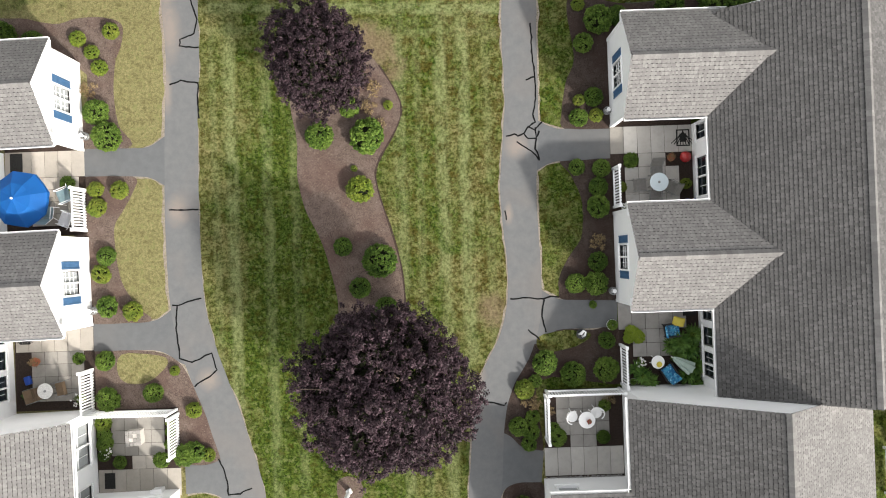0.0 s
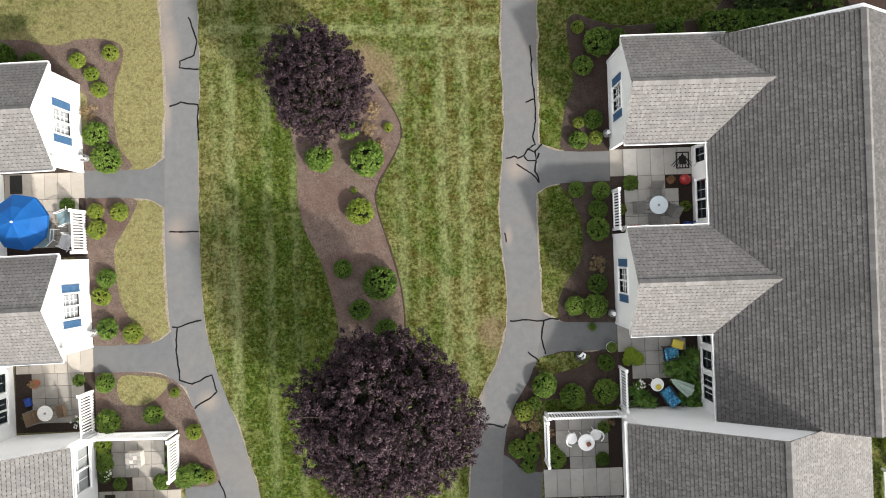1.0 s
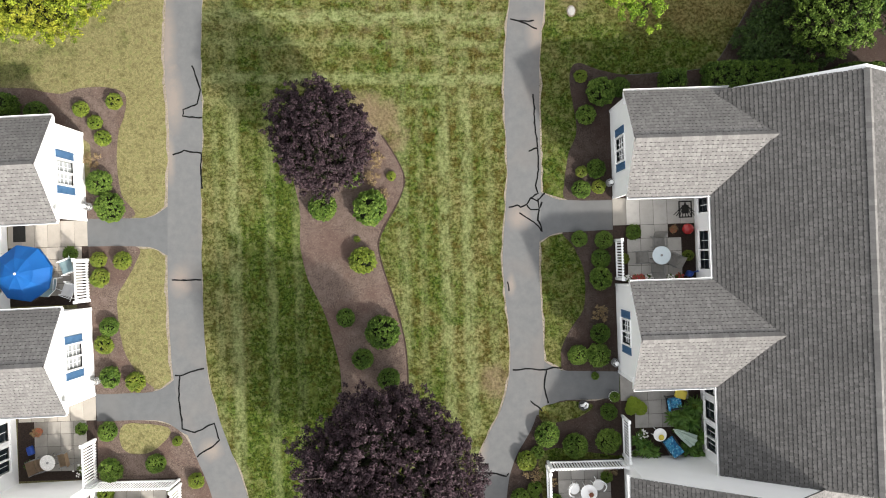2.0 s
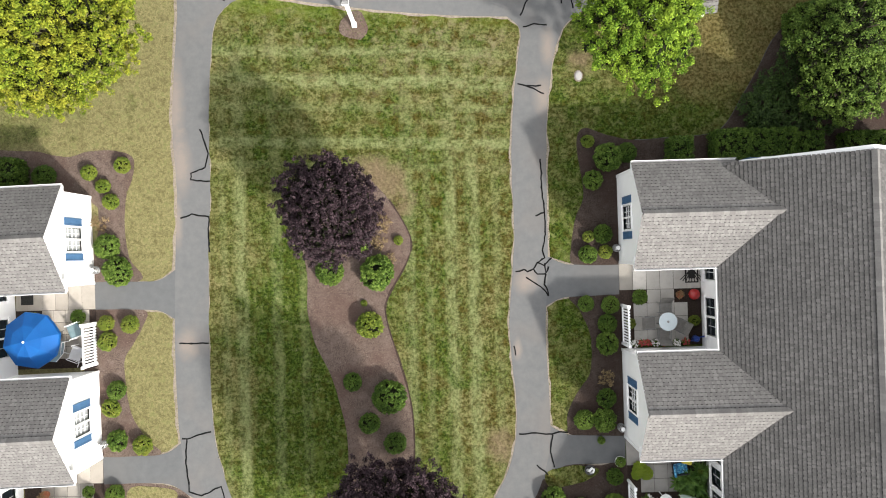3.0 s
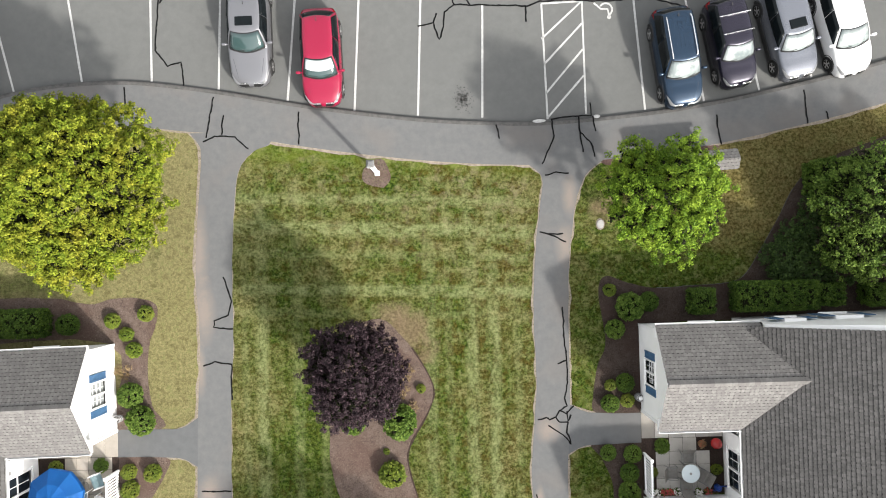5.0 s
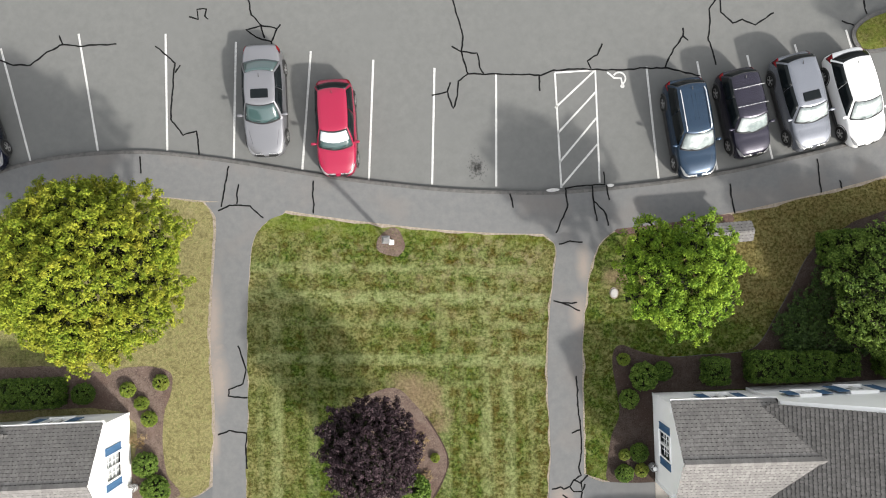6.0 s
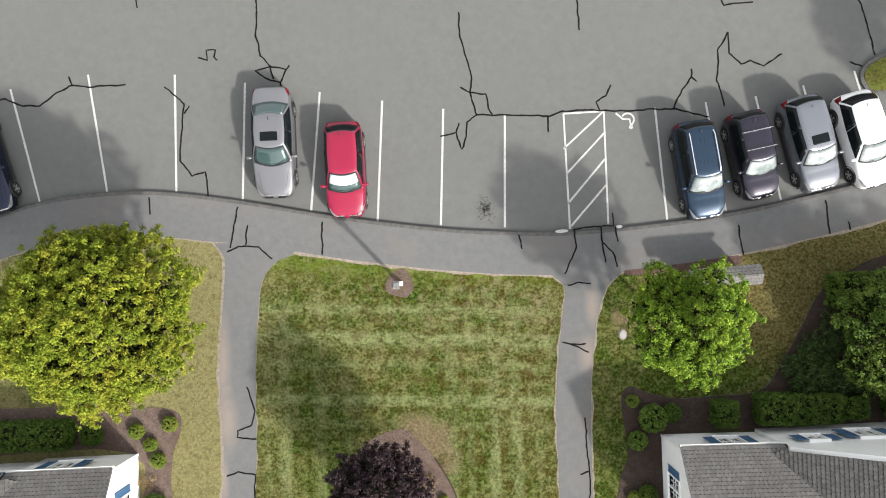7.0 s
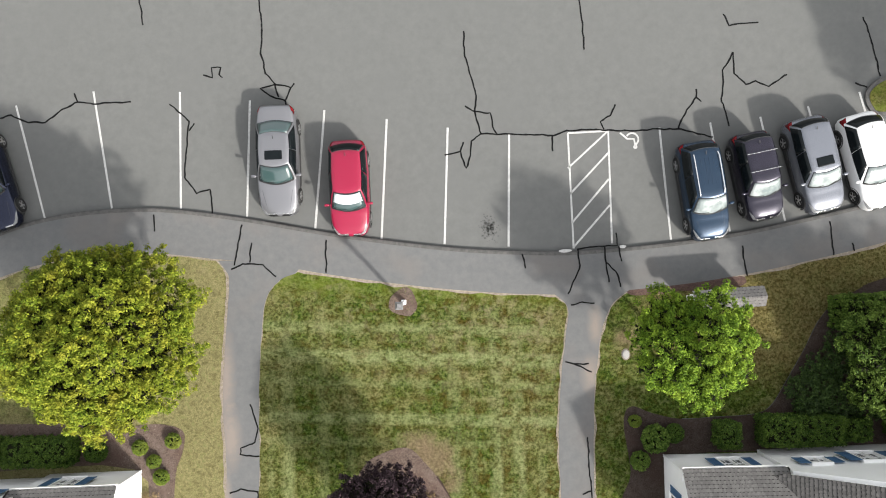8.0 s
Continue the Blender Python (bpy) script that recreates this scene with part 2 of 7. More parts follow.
TRIM = worn("white_trim", (0.85, 0.85, 0.845), (0.89, 0.89, 0.885), 3, 0.45)
SHUTTER = worn("blue_shutter", (0.0418, 0.1064, 0.2052), (0.0646, 0.1368, 0.2508), 5, 0.5)
CONCRETE = worn("patio_concrete", (0.40, 0.375, 0.34), (0.52, 0.49, 0.445), 2.5, 0.9)
PLUM = make_leaf("plum_leaves", (0.003, 0.0015, 0.002), (0.080, 0.050, 0.060), (0.030, 0.015, 0.020), 0.2, 0.14)
MAPLE = make_leaf("maple_leaves", (0.050, 0.085, 0.006), (0.250, 0.285, 0.028), (0.32, 0.235, 0.030), 0.2, 0.08)
MAPLE_GREEN = make_leaf("young_maple_leaves", (0.035, 0.080, 0.006), (0.185, 0.280, 0.026), (0.22, 0.29, 0.025), 0.25, 0.08)
CONIFER = make_leaf("conifer_needles", (0.014, 0.040, 0.008), (0.085, 0.165, 0.035), (0.07, 0.135, 0.032), 0.25, 0.1)
YEW = make_leaf("yew_leaves", (0.013, 0.036, 0.005), (0.118, 0.185, 0.030), (0.095, 0.150, 0.022), 0.25, 0.1)
BOX_LEAF = make_leaf("boxwood_leaves", (0.020, 0.050, 0.005), (0.165, 0.240, 0.045), (0.15, 0.21, 0.034), 0.25, 0.1)
SPIREA = make_leaf("spirea_leaves", (0.0532, 0.0912, 0.0091), (0.19, 0.228, 0.0266), (0.2128, 0.1976, 0.038))
DRY_LEAF = make_leaf("dry_leaves", (0.1216, 0.0836, 0.038), (0.2736, 0.2128, 0.114), (0.1976, 0.1216, 0.0608))
BARK = worn("bark", (0.0456, 0.0342, 0.0266), (0.0988, 0.076, 0.0608), 12, 0.95, 0, 0.02)


def make_glass(name, colour, rough=0.05):
    m = Nodes(name, rough)
    m.bsdf.inputs["Specular IOR Level"].default_value = 0.2
    return m.done(m.mix(m.ramp(m.noise(5.0, 3), 0.35, 0.65, 0.0, 0.3), colour, tuple(0.6 * v for v in colour)))


GLASS, CURTAINED = make_glass("window_glass", (0.015, 0.02, 0.025)), make_glass("curtained_glass", (0.30, 0.315, 0.315), 0.5)


# ---- building blocks ----
def mesh_object(name, bm, material, parent=None, smooth=False):
    me = bpy.data.meshes.new(name)
    if smooth:
        for f in bm.faces:
            f.smooth = True
    bm.to_mesh(me)
    bm.free()
    for mat in material if isinstance(material, (list, tuple)) else [material]:
        me.materials.append(mat)
    ob = new(name, me)
    if parent is not None:
        ob.parent = parent
    return ob


def part(name, bm, material, parent, label="", smooth=False):
    ob = mesh_object(name, bm, material, parent, smooth)
    return tagged(ob, label) if label else ob


def empty(name, m=None):
    ob = new(name)
    ob.empty_display_size = 0.2
    if m is not None:
        ob.matrix_basis = m
    return ob


def box(bm, x0, x1, y0, y1, z0, z1, bevel=0.0, m=None, mi=0):
    vs = [bm.verts.new((x, y, z)) for z in (z0, z1) for x, y in ((x0, y0), (x1, y0), (x1, y1), (x0, y1))]
    fs = [bm.faces.new([vs[i] for i in q]) for q in ((3, 2, 1, 0), (4, 5, 6, 7), (0, 1, 5, 4), (1, 2, 6, 5), (2, 3, 7, 6), (3, 0, 4, 7))]
    for f in fs:
        f.material_index = mi
    if m is not None:
        bmesh.ops.transform(bm, matrix=m, verts=vs)
    if bevel:
        bmesh.ops.bevel(bm, geom=list({e for f in fs for e in f.edges}), offset=bevel, segments=2, affect="EDGES", profile=0.5)
    return vs


def boxes(*rows, bevel=0.0):
    bm = bmesh.new()
    for r in rows:
        box(bm, *r, bevel=bevel)
    return bm


def tube(bm, pts, radii, sides=8, caps=True):
    """A swept round bar through points, with a radius at each."""
    rings, prev = [], None
    pts = [Vector(p) for p in pts]
    if not isinstance(radii, (list, tuple)):
        radii = [radii] * len(pts)
    for i, p in enumerate(pts):
        d = (pts[min(i + 1, len(pts) - 1)] - pts[max(i - 1, 0)]).normalized()
        u = d.orthogonal().normalized() if prev is None else (prev - d * prev.dot(d)).normalized()
        prev, v = u, d.cross(u)
        rings.append([bm.verts.new(p + (u * math.cos(2 * math.pi * k / sides) + v * math.sin(2 * math.pi * k / sides)) * radii[i]) for k in range(sides)])
    for a, b in zip(rings, rings[1:]):
        for k in range(sides):
            bm.faces.new((a[k], a[(k + 1) % sides], b[(k + 1) % sides], b[k]))
    if caps:
        bm.faces.new(rings[0][::-1])
        bm.faces.new(rings[-1])
    return rings


def lathe(bm, profile, sides=20, at=(0, 0, 0)):
    """A turned form from (radius, height) rows."""
    o, rings = Vector(at), []
    for r, z in profile:
        rings.append([bm.verts.new(o + Vector((r * math.cos(2 * math.pi * k / sides), r * math.sin(2 * math.pi * k / sides), z))) for k in range(sides)])
    for a, b in zip(rings, rings[1:]):
        for k in range(sides):
            bm.faces.new((a[k], a[(k + 1) % sides], b[(k + 1) % sides], b[k]))
    bm.faces.new(rings[0][::-1])
    bm.faces.new(rings[-1])


def curve(points, step=6, closed=False):
    """Catmull-Rom through rows of numbers."""
    P = [np.array(p, float) for p in points]
    n, out = len(P), []
    for i in range(n if closed else n - 1):
        a, b, c, d = (P[j % n] if closed else P[min(max(j, 0), n - 1)] for j in (i - 1, i, i + 1, i + 2))
        for k in range(step):
            t = k / step
            out.append(0.5 * (2 * b + (c - a) * t + (2 * a - 5 * b + 4 * c - d) * t * t + (3 * b - a - 3 * c + d) * t ** 3))
    return out if closed else out + [P[-1]]


def slab(bm, outline, z0, z1, lip=0.0, wob=0.0):
    """A flat piece with thickness and, with lip, a rounded-off upper edge."""
    pts = []
    for p in outline:
        x, y = float(p[0]), float(p[1])
        if wob:
            x += wob * noise.noise((x * 1.3, y * 1.3, 3.0)) + wob * 0.35 * noise.noise((x * 3.5, y * 3.5, 9.0))
            y += wob * noise.noise((x * 1.3, y * 1.3, 13.0)) + wob * 0.35 * noise.noise((x * 3.5, y * 3.5, 19.0))
        pts.append((x, y))
    if sum(a[0] * b[1] - b[0] * a[1] for a, b in zip(pts, pts[1:] + pts[:1])) < 0:
        pts.reverse()
    keep = [pts[0]]
    for p in pts[1:]:
        if math.hypot(p[0] - keep[-1][0], p[1] - keep[-1][1]) > 0.015:
            keep.append(p)
    n = len(keep)
    vs, _, tris, *_ = geometry.delaunay_2d_cdt([Vector(p) for p in keep], [], [list(range(n))], 1, 1e-5)
    top = [bm.verts.new((v.x, v.y, z1)) for v in vs]
    for t in tris:
        bm.faces.new([top[i] for i in t])
    rim = [bm.verts.new((x, y, z1)) for x, y in keep]
    low = [bm.verts.new((x, y, z0)) for x, y in keep]
    for i in range(n):
        bm.faces.new((low[i], low[(i + 1) % n], rim[(i + 1) % n], rim[i]))


def ribbon_outline(rows, step=6):
    """The outline of a strip from rows of x, y, width; its flared north end is measured level."""
    c = curve(rows, step)
    left, right = [], []
    for i, p in enumerate(c):
        d = c[min(i + 1, len(c) - 1)][:2] - c[max(i - 1, 0)][:2]
        n = np.array((1.0, 0.0)) if p[1] > 14.3 else np.array((-d[1], d[0])) / max(np.hypot(*d), 1e-6)
        left.append(p[:2] + n * p[2] / 2)
        right.append(p[:2] - n * p[2] / 2)
    return left + right[::-1]


def inside(x, y, poly):
    hit = False
    for (x0, y0), (x1, y1) in zip(poly, poly[1:] + poly[:1]):
        if (y0 > y) != (y1 > y) and x < (x1 - x0) * (y - y0) / (y1 - y0) + x0:
            hit = not hit
    return hit


# ---- ground ----
KERB = [(-34, 13.5), (-26, 16.9), (-21.15, 18.83), (-18.7, 19.48), (-16.2, 19.72), (-13.8, 19.67), (-10.4, 19.18), (-6.5, 18.44), (-1.9, 17.78),
        (1.5, 17.53), (4.0, 17.5), (7.7, 17.77), (10.15, 18.08), (12.57, 18.51), (16.88, 19.45), (22, 20.9), (34, 25.2)]
kerb_line = curve(KERB, 8)
DROP = -0.12


def kerb_y(x):
    return float(np.interp(x, [p[0] for p in kerb_line], [p[1] for p in kerb_line]))


def build_ground():
    bm = bmesh.new()
    xs = [-420, -120] + [float(p[0]) for p in kerb_line] + [120, 420]
    cols = []
    for x in xs:
        k = kerb_y(x) - 0.05
        cols.append([bm.verts.new(v) for v in ((x, -420, 0), (x, -60, 0), (x, k, 0), (x, k, DROP - 0.03), (x, 120, DROP - 0.03), (x, 420, DROP - 0.03))])
    for a, b in zip(cols, cols[1:]):
        for i in range(5):
            bm.faces.new((a[i], b[i], b[i + 1], a[i + 1]))
    tagged(mesh_object("ground", bm, LAWN), "mown lawn with pale stripes and dry patches", "lawn", kind="structure")


build_ground()

# parking lot, kerb and pavement along it
bm = bmesh.new()
lot = [(p[0], p[1] - 0.02) for p in kerb_line] + [(34, 62), (-34, 62)]
slab(bm, lot, DROP - 0.02, DROP)
tagged(mesh_object("parking_lot", bm, ASPHALT), "grey asphalt parking lot with sealed cracks", "parking lot", kind="structure")
bm = bmesh.new()
side = [(p[0], p[1] - 0.14) for p in kerb_line] + [(p[0], p[1] - float(np.interp(p[0], (-12, -10, -1, 1), (1.94, 1.80, 1.79, 1.82)))) for p in kerb_line[::-1]]
slab(bm, side, -0.1, 0.014)
tagged(mesh_object("pavement", bm, PATH_TAR), "grey asphalt pavement beside the parking lot", "pavement", kind="structure")
bm = bmesh.new()
slab(bm, [(p[0], p[1] - 0.3) for p in kerb_line] + [(p[0], p[1] - 0.10 - float(np.interp(p[0], (-12, -10, -1, 1), (1.94, 1.80, 1.79, 1.82)))) for p in kerb_line[::-1]], -0.06, 0.0065, wob=0.10)
tagged(mesh_object("verge", bm, SAND), "thin strip of bare sandy soil along the pavement", "soil", kind="structure")
bm = bmesh.new()
prof = ((0.02, DROP - 0.03), (0.035, -0.03), (0.0, 0.012), (-0.06, 0.024), (-0.15, 0.018), (-0.16, -0.06))
rows = [[bm.verts.new((p[0], p[1] + o, z)) for o, z in prof] for p in kerb_line]
for a, b in zip(rows, rows[1:]):
    for i in range(len(prof) - 1):
        bm.faces.new((a[i], a[i + 1], b[i + 1], b[i]))
tagged(mesh_object("kerb", bm, KERB_DARK), "dark worn asphalt kerb between pavement and parking lot", "kerb", kind="structure")

# footpaths: rows of x, y, width
PATH_WEST = [(-9.95, 17.4, 3.6), (-9.85, 16.86, 2.95), (-10.14, 16.58, 2.26), (-10.39, 16.12, 1.78), (-10.55, 15.5, 1.56), (-10.65, 14.6, 1.52), (-10.74, 13.5, 1.52), (-10.84, 11.2, 1.54), (-10.78, 8.6, 1.4), (-10.9, 6.3, 1.38), (-10.96, 4.3, 1.42),
             (-11.0, 1.6, 1.45), (-10.9, -1.6, 1.44), (-10.55, -3.4, 1.5), (-10.2, -4.5, 1.46), (-9.56, -6.3, 1.42), (-9.02, -8.1, 1.42), (-8.55, -10.0, 1.42), (-8.0, -14, 1.4)]
PATH_EAST = [(4.2, 16.4, 4.4), (4.15, 15.82, 3.4), (4.14, 15.52, 2.56), (4.11, 15.2, 1.94), (4.04, 14.8, 1.66), (3.87, 14.2, 1.5), (3.77, 13.6, 1.46), (3.59, 12.3, 1.46), (3.45, 10.7, 1.46), (3.39, 8.7, 1.46), (3.4, 6.5, 1.4), (3.28, 4.4, 1.5),
             (3.14, 2.7, 1.52), (3.18, 1.1, 1.46), (3.27, -0.6, 1.4), (3.2, -2.4, 1.45), (2.78, -3.9, 1.5), (1.92, -5.5, 1.42), (1.56, -7.2, 1.32), (1.42, -9.0, 1.36), (1.3, -10.2, 1.36), (1.2, -14, 1.36)]
SPURS = [[(-15.04, 4.36, 1.14), (-12.9, 4.32, 1.2), (-12.2, 4.3, 1.42), (-11.5, 4.3, 2.3), (-11.2, 4.3, 2.6)], [(-14.87, -3.0, 1.12), (-12.8, -3.0, 1.16), (-12.0, -2.98, 1.45), (-11.3, -2.95, 2.4), (-11.0, -2.95, 2.6)],
         [(-11.2, -9.05, 1.2), (-10.2, -9.05, 1.2), (-9.4, -9.05, 1.9), (-9.0, -9.05, 2.3)], [(7.05, 4.41, 1.24), (5.2, 4.42, 1.34), (4.6, 4.44, 1.5), (4.0, 4.46, 2.1), (3.7, 4.46, 2.3)],
         [(7.1, -2.72, 1.12), (5.0, -2.68, 1.22), (4.4, -2.66, 1.5), (3.8, -2.66, 2.3), (3.5, -2.66, 2.5)], [(3.75, -9.0, 1.3), (2.8, -8.9, 1.5), (2.2, -8.8, 2.4), (1.8, -8.8, 2.9)]]
paved = []
for n, rows in enumerate([PATH_WEST, PATH_EAST] + SPURS):
    outline = ribbon_outline(rows)
    paved.append([(float(p[0]), float(p[1])) for p in outline])
    bm = bmesh.new()
    slab(bm, outline, -0.08, 0.021 if n < 2 else 0.018 - 0.0002 * n, wob=0.025)
    tagged(mesh_object("footpath", bm, PATH_TAR if n < 2 else SPUR_TAR), "grey asphalt footpath through the lawn" if n < 2 else "short asphalt footpath leading to a patio", "path", kind="structure")
    bm = bmesh.new()
    slab(bm, ribbon_outline([(x - (0.05 if n == 0 else 0), y, w + 0.13) for x, y, w in rows], 14), -0.06, 0.008 + 0.0003 * n, wob=0.10)
    tagged(mesh_object("verge", bm, SAND), "thin strip of bare sandy soil along the footpath", "soil", kind="structure")

# mulch beds: closed outlines
BEDS = [
    [(-5.6, 8.6), (-3.9, 9.3), (-2.9, 8.5), (-2.09, 7.33), (-1.65, 6.25), (-1.92, 5.3), (-2.72, 3.9), (-2.76, 2.9), (-2.1, 0.6), (-1.8, -1.0), (-1.8, -3.0), (-2.2, -5.6), (-3.6, -6.4), (-4.6, -5.0), (-4.57, -2.9), (-4.62, -1.5), (-5.16, 0.66), (-5.83, 2.1), (-6.1, 3.55), (-6.08, 5.0), (-6.3, 6.8)],
    [(-24.5, 8.6), (-24.5, 10.5), (-20, 10.6), (-17.6, 10.55), (-16.2, 10.25), (-15.2, 10.45), (-14.1, 10.47), (-13.36, 10.2), (-13.3, 9.5), (-13.64, 8.5), (-13.72, 7.1), (-13.55, 5.9), (-13.1, 5.0), (-15.3, 4.95), (-15.4, 8.6)],
    [(-13.0, 3.72), (-13.05, 3.05), (-13.45, 2.37), (-13.86, 1.65), (-13.84, 0.5), (-13.72, -0.3), (-13.5, -0.95), (-12.96, -1.8), (-12.5, -2.42), (-15.2, -2.45), (-15.3, 3.78)],
    [(-15.2, -3.55), (-13.4, -3.55), (-12.1, -3.72), (-11.4, -4.05), (-10.95, -4.7), (-10.6, -5.5), (-10.2, -6.6), (-9.78, -7.9), (-9.82, -8.42), (-11.45, -8.48), (-11.5, -7.0), (-11.6, -6.2), (-12.6, -6.15), (-14.6, -6.1), (-15.2, -5.7)],
    [(5.19, 5.06), (5.1, 6.0), (5.26, 6.96), (5.64, 7.9), (5.56, 9.1), (5.42, 10.3), (5.76, 10.86), (6.7, 10.55), (7.9, 10.3), (9.1, 10.34), (11.0, 10.45), (11.72, 10.83), (12.41, 11.89), (13.13, 13.07), (13.77, 14.25), (14.4, 14.96), (15.39, 15.53), (17.3, 16.27), (26, 18.6), (26, 8.8), (12, 8.85), (8.2, 8.8), (7.6, 8.6), (7.6, 7.4), (7.6, 6.2), (7.5, 5.1)],
    [(5.03, 3.8), (5.36, 3.15), (5.7, 2.3), (5.82, 1.47), (5.69, 0.5), (5.24, -0.16), (4.82, -0.86), (4.7, -1.57), (4.95, -2.08), (7.4, -2.1), (7.4, 3.8)],
    [(7.4, -3.3), (6.08, -3.34), (4.9, -3.28), (3.83, -3.43), (3.42, -3.95), (3.1, -4.7), (2.52, -5.6), (2.24, -6.9), (2.1, -7.7), (2.8, -8.1), (3.8, -8.3), (3.8, -5.4), (7.4, -5.6)],
    [(2.5, -9.7), (3.8, -9.8), (3.8, -13), (1.95, -13), (2.0, -10.4)],
]
bed_lines = [curve(b, 5, True) for b in BEDS]
for n, line in enumerate(bed_lines):
    bm = bmesh.new()
    slab(bm, line, -0.05, 0.012, wob=0.04)
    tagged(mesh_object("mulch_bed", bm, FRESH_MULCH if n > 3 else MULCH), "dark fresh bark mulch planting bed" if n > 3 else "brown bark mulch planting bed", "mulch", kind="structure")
PATCHES = [[(-13.74, -3.75), (-11.9, -3.92), (-12.1, -4.55), (-12.94, -5.0), (-13.8, -4.75)], [(3.72, -3.66), (4.66, -3.36), (5.84, -3.42), (5.83, -3.75), (4.86, -4.18), (3.91, -4.2)]]
patch_lines = [curve(b, 5, True) for b in PATCHES]
for line in patch_lines:
    bm = bmesh.new()
    slab(bm, line, -0.05, 0.022, wob=0.08)
    tagged(mesh_object("lawn_patch", bm, LAWN), "small patch of grass within the mulch bed", "lawn", kind="structure")


# ---- houses ----
def shingle_plane(parent, origin, along, up, poly, course=0.148, butt=0.012, cover=None):
    """One slope of a roof: a board under courses of single shingle tabs. poly: convex outline in metres along and up the slope."""
    o, a, u = Vector(origin), Vector(along).normalized(), Vector(up).normalized()
    n = a.cross(u)
    if n.z < 0:
        n = -n
    bm = bmesh.new()
    low = [bm.verts.new(o + a * p + u * q - n * 0.10) for p, q in poly]
    top = [bm.verts.new(o + a * p + u * q) for p, q in poly]
    bm.faces.new(low), bm.faces.new(top)
    for i in range(len(poly)):
        j = (i + 1) % len(poly)
        bm.faces.new((low[i], low[j], top[j], top[i]))
    bmesh.ops.recalc_face_normals(bm, faces=bm.faces)
    roof = part("roof", bm, UNDERLAY, parent, "grey asphalt shingle roof slope")
    verts, faces, rng = [], [], random.Random(int(abs(o.x * 31 + o.y * 17 + u.x * 7)) + 5)

    def span(q):
        hits = []
        for (p0, q0), (p1, q1) in zip(poly, poly[1:] + poly[:1]):
            if abs(q1 - q0) > 1e-6 and min(q0, q1) - 1e-6 <= q <= max(q0, q1) + 1e-6:
                hits.append(p0 + (p1 - p0) * (q - q0) / (q1 - q0))
        return (min(hits), max(hits)) if hits else None

    qs, qe = min(q for _, q in poly), max(q for _, q in poly)
    q = qs
    while q < qe - 0.02:
        q2 = min(q + course, qe)
        s0, s1 = span(q + 0.001), span(q2 - 0.001)
        if s0 and s1:
            lo, hi = max(s0[0], s1[0]) - 0.04, min(s0[1], s1[1]) + 0.04
            p = lo - 0.2 * rng.random()
            while p < hi:
                w, gap = rng.uniform(0.07, 0.14), rng.uniform(0.04, 0.08)
                th = butt * rng.uniform(0.85, 1.2)
                for pa, pb, low_q in ((p, p + w, 0.010), (p + w, p + w + gap, 0.030)):
                    p0, p1 = max(pa, lo), min(pb, hi)
                    if p1 - p0 > 0.015:
                        k, ql = len(verts), min(q + low_q, q2)
                        for pp, qq, h in ((p0, ql, th), (p1, ql, th), (p1, q2, 0.005), (p0, q2, 0.005), (p0, ql, 0.0), (p1, ql, 0.0)):
                            verts.append(o + a * pp + u * qq + n * h)
                        faces += [(k, k + 1, k + 2, k + 3), (k + 4, k + 5, k + 1, k), (k + 4, k, k + 3), (k + 5, k + 2, k + 1)]
                p += w + gap
        q = q2
    me = bpy.data.meshes.new("shingles")
    me.from_pydata(verts, [], faces)
    me.materials.append(cover or SHINGLE)
    tagged(new("shingles", me), kind="stuff").parent = roof
    return roof


def ridge_caps(parent, p0, p1, width=0.14):
    """Folded cap shingles along a ridge."""
    p0, p1 = Vector(p0), Vector(p1)
    d = p1 - p0
    n, side = int(d.length / 0.2), Vector((-d.y, d.x, 0)).normalized() * width
    verts, faces = [], []
    for i in range(n):
        a, b, k = p0 + d * (i / n), p0 + d * ((i + 1.15) / n), len(verts)
        verts += [a + side - Vector((0, 0, 0.075)), a + Vector((0, 0, 0.03)), a - side - Vector((0, 0, 0.075)), b + side - Vector((0, 0, 0.085)), b + Vector((0, 0, 0.02)), b - side - Vector((0, 0, 0.085))]
        faces += [(k, k + 1, k + 4, k + 3), (k + 1, k + 2, k + 5, k + 4)]
    me = bpy.data.meshes.new("ridge_cap")
    me.from_pydata(verts, [], faces)
    me.materials.append(SHINGLE)
    tagged(new("ridge_cap", me), kind="stuff").parent = parent


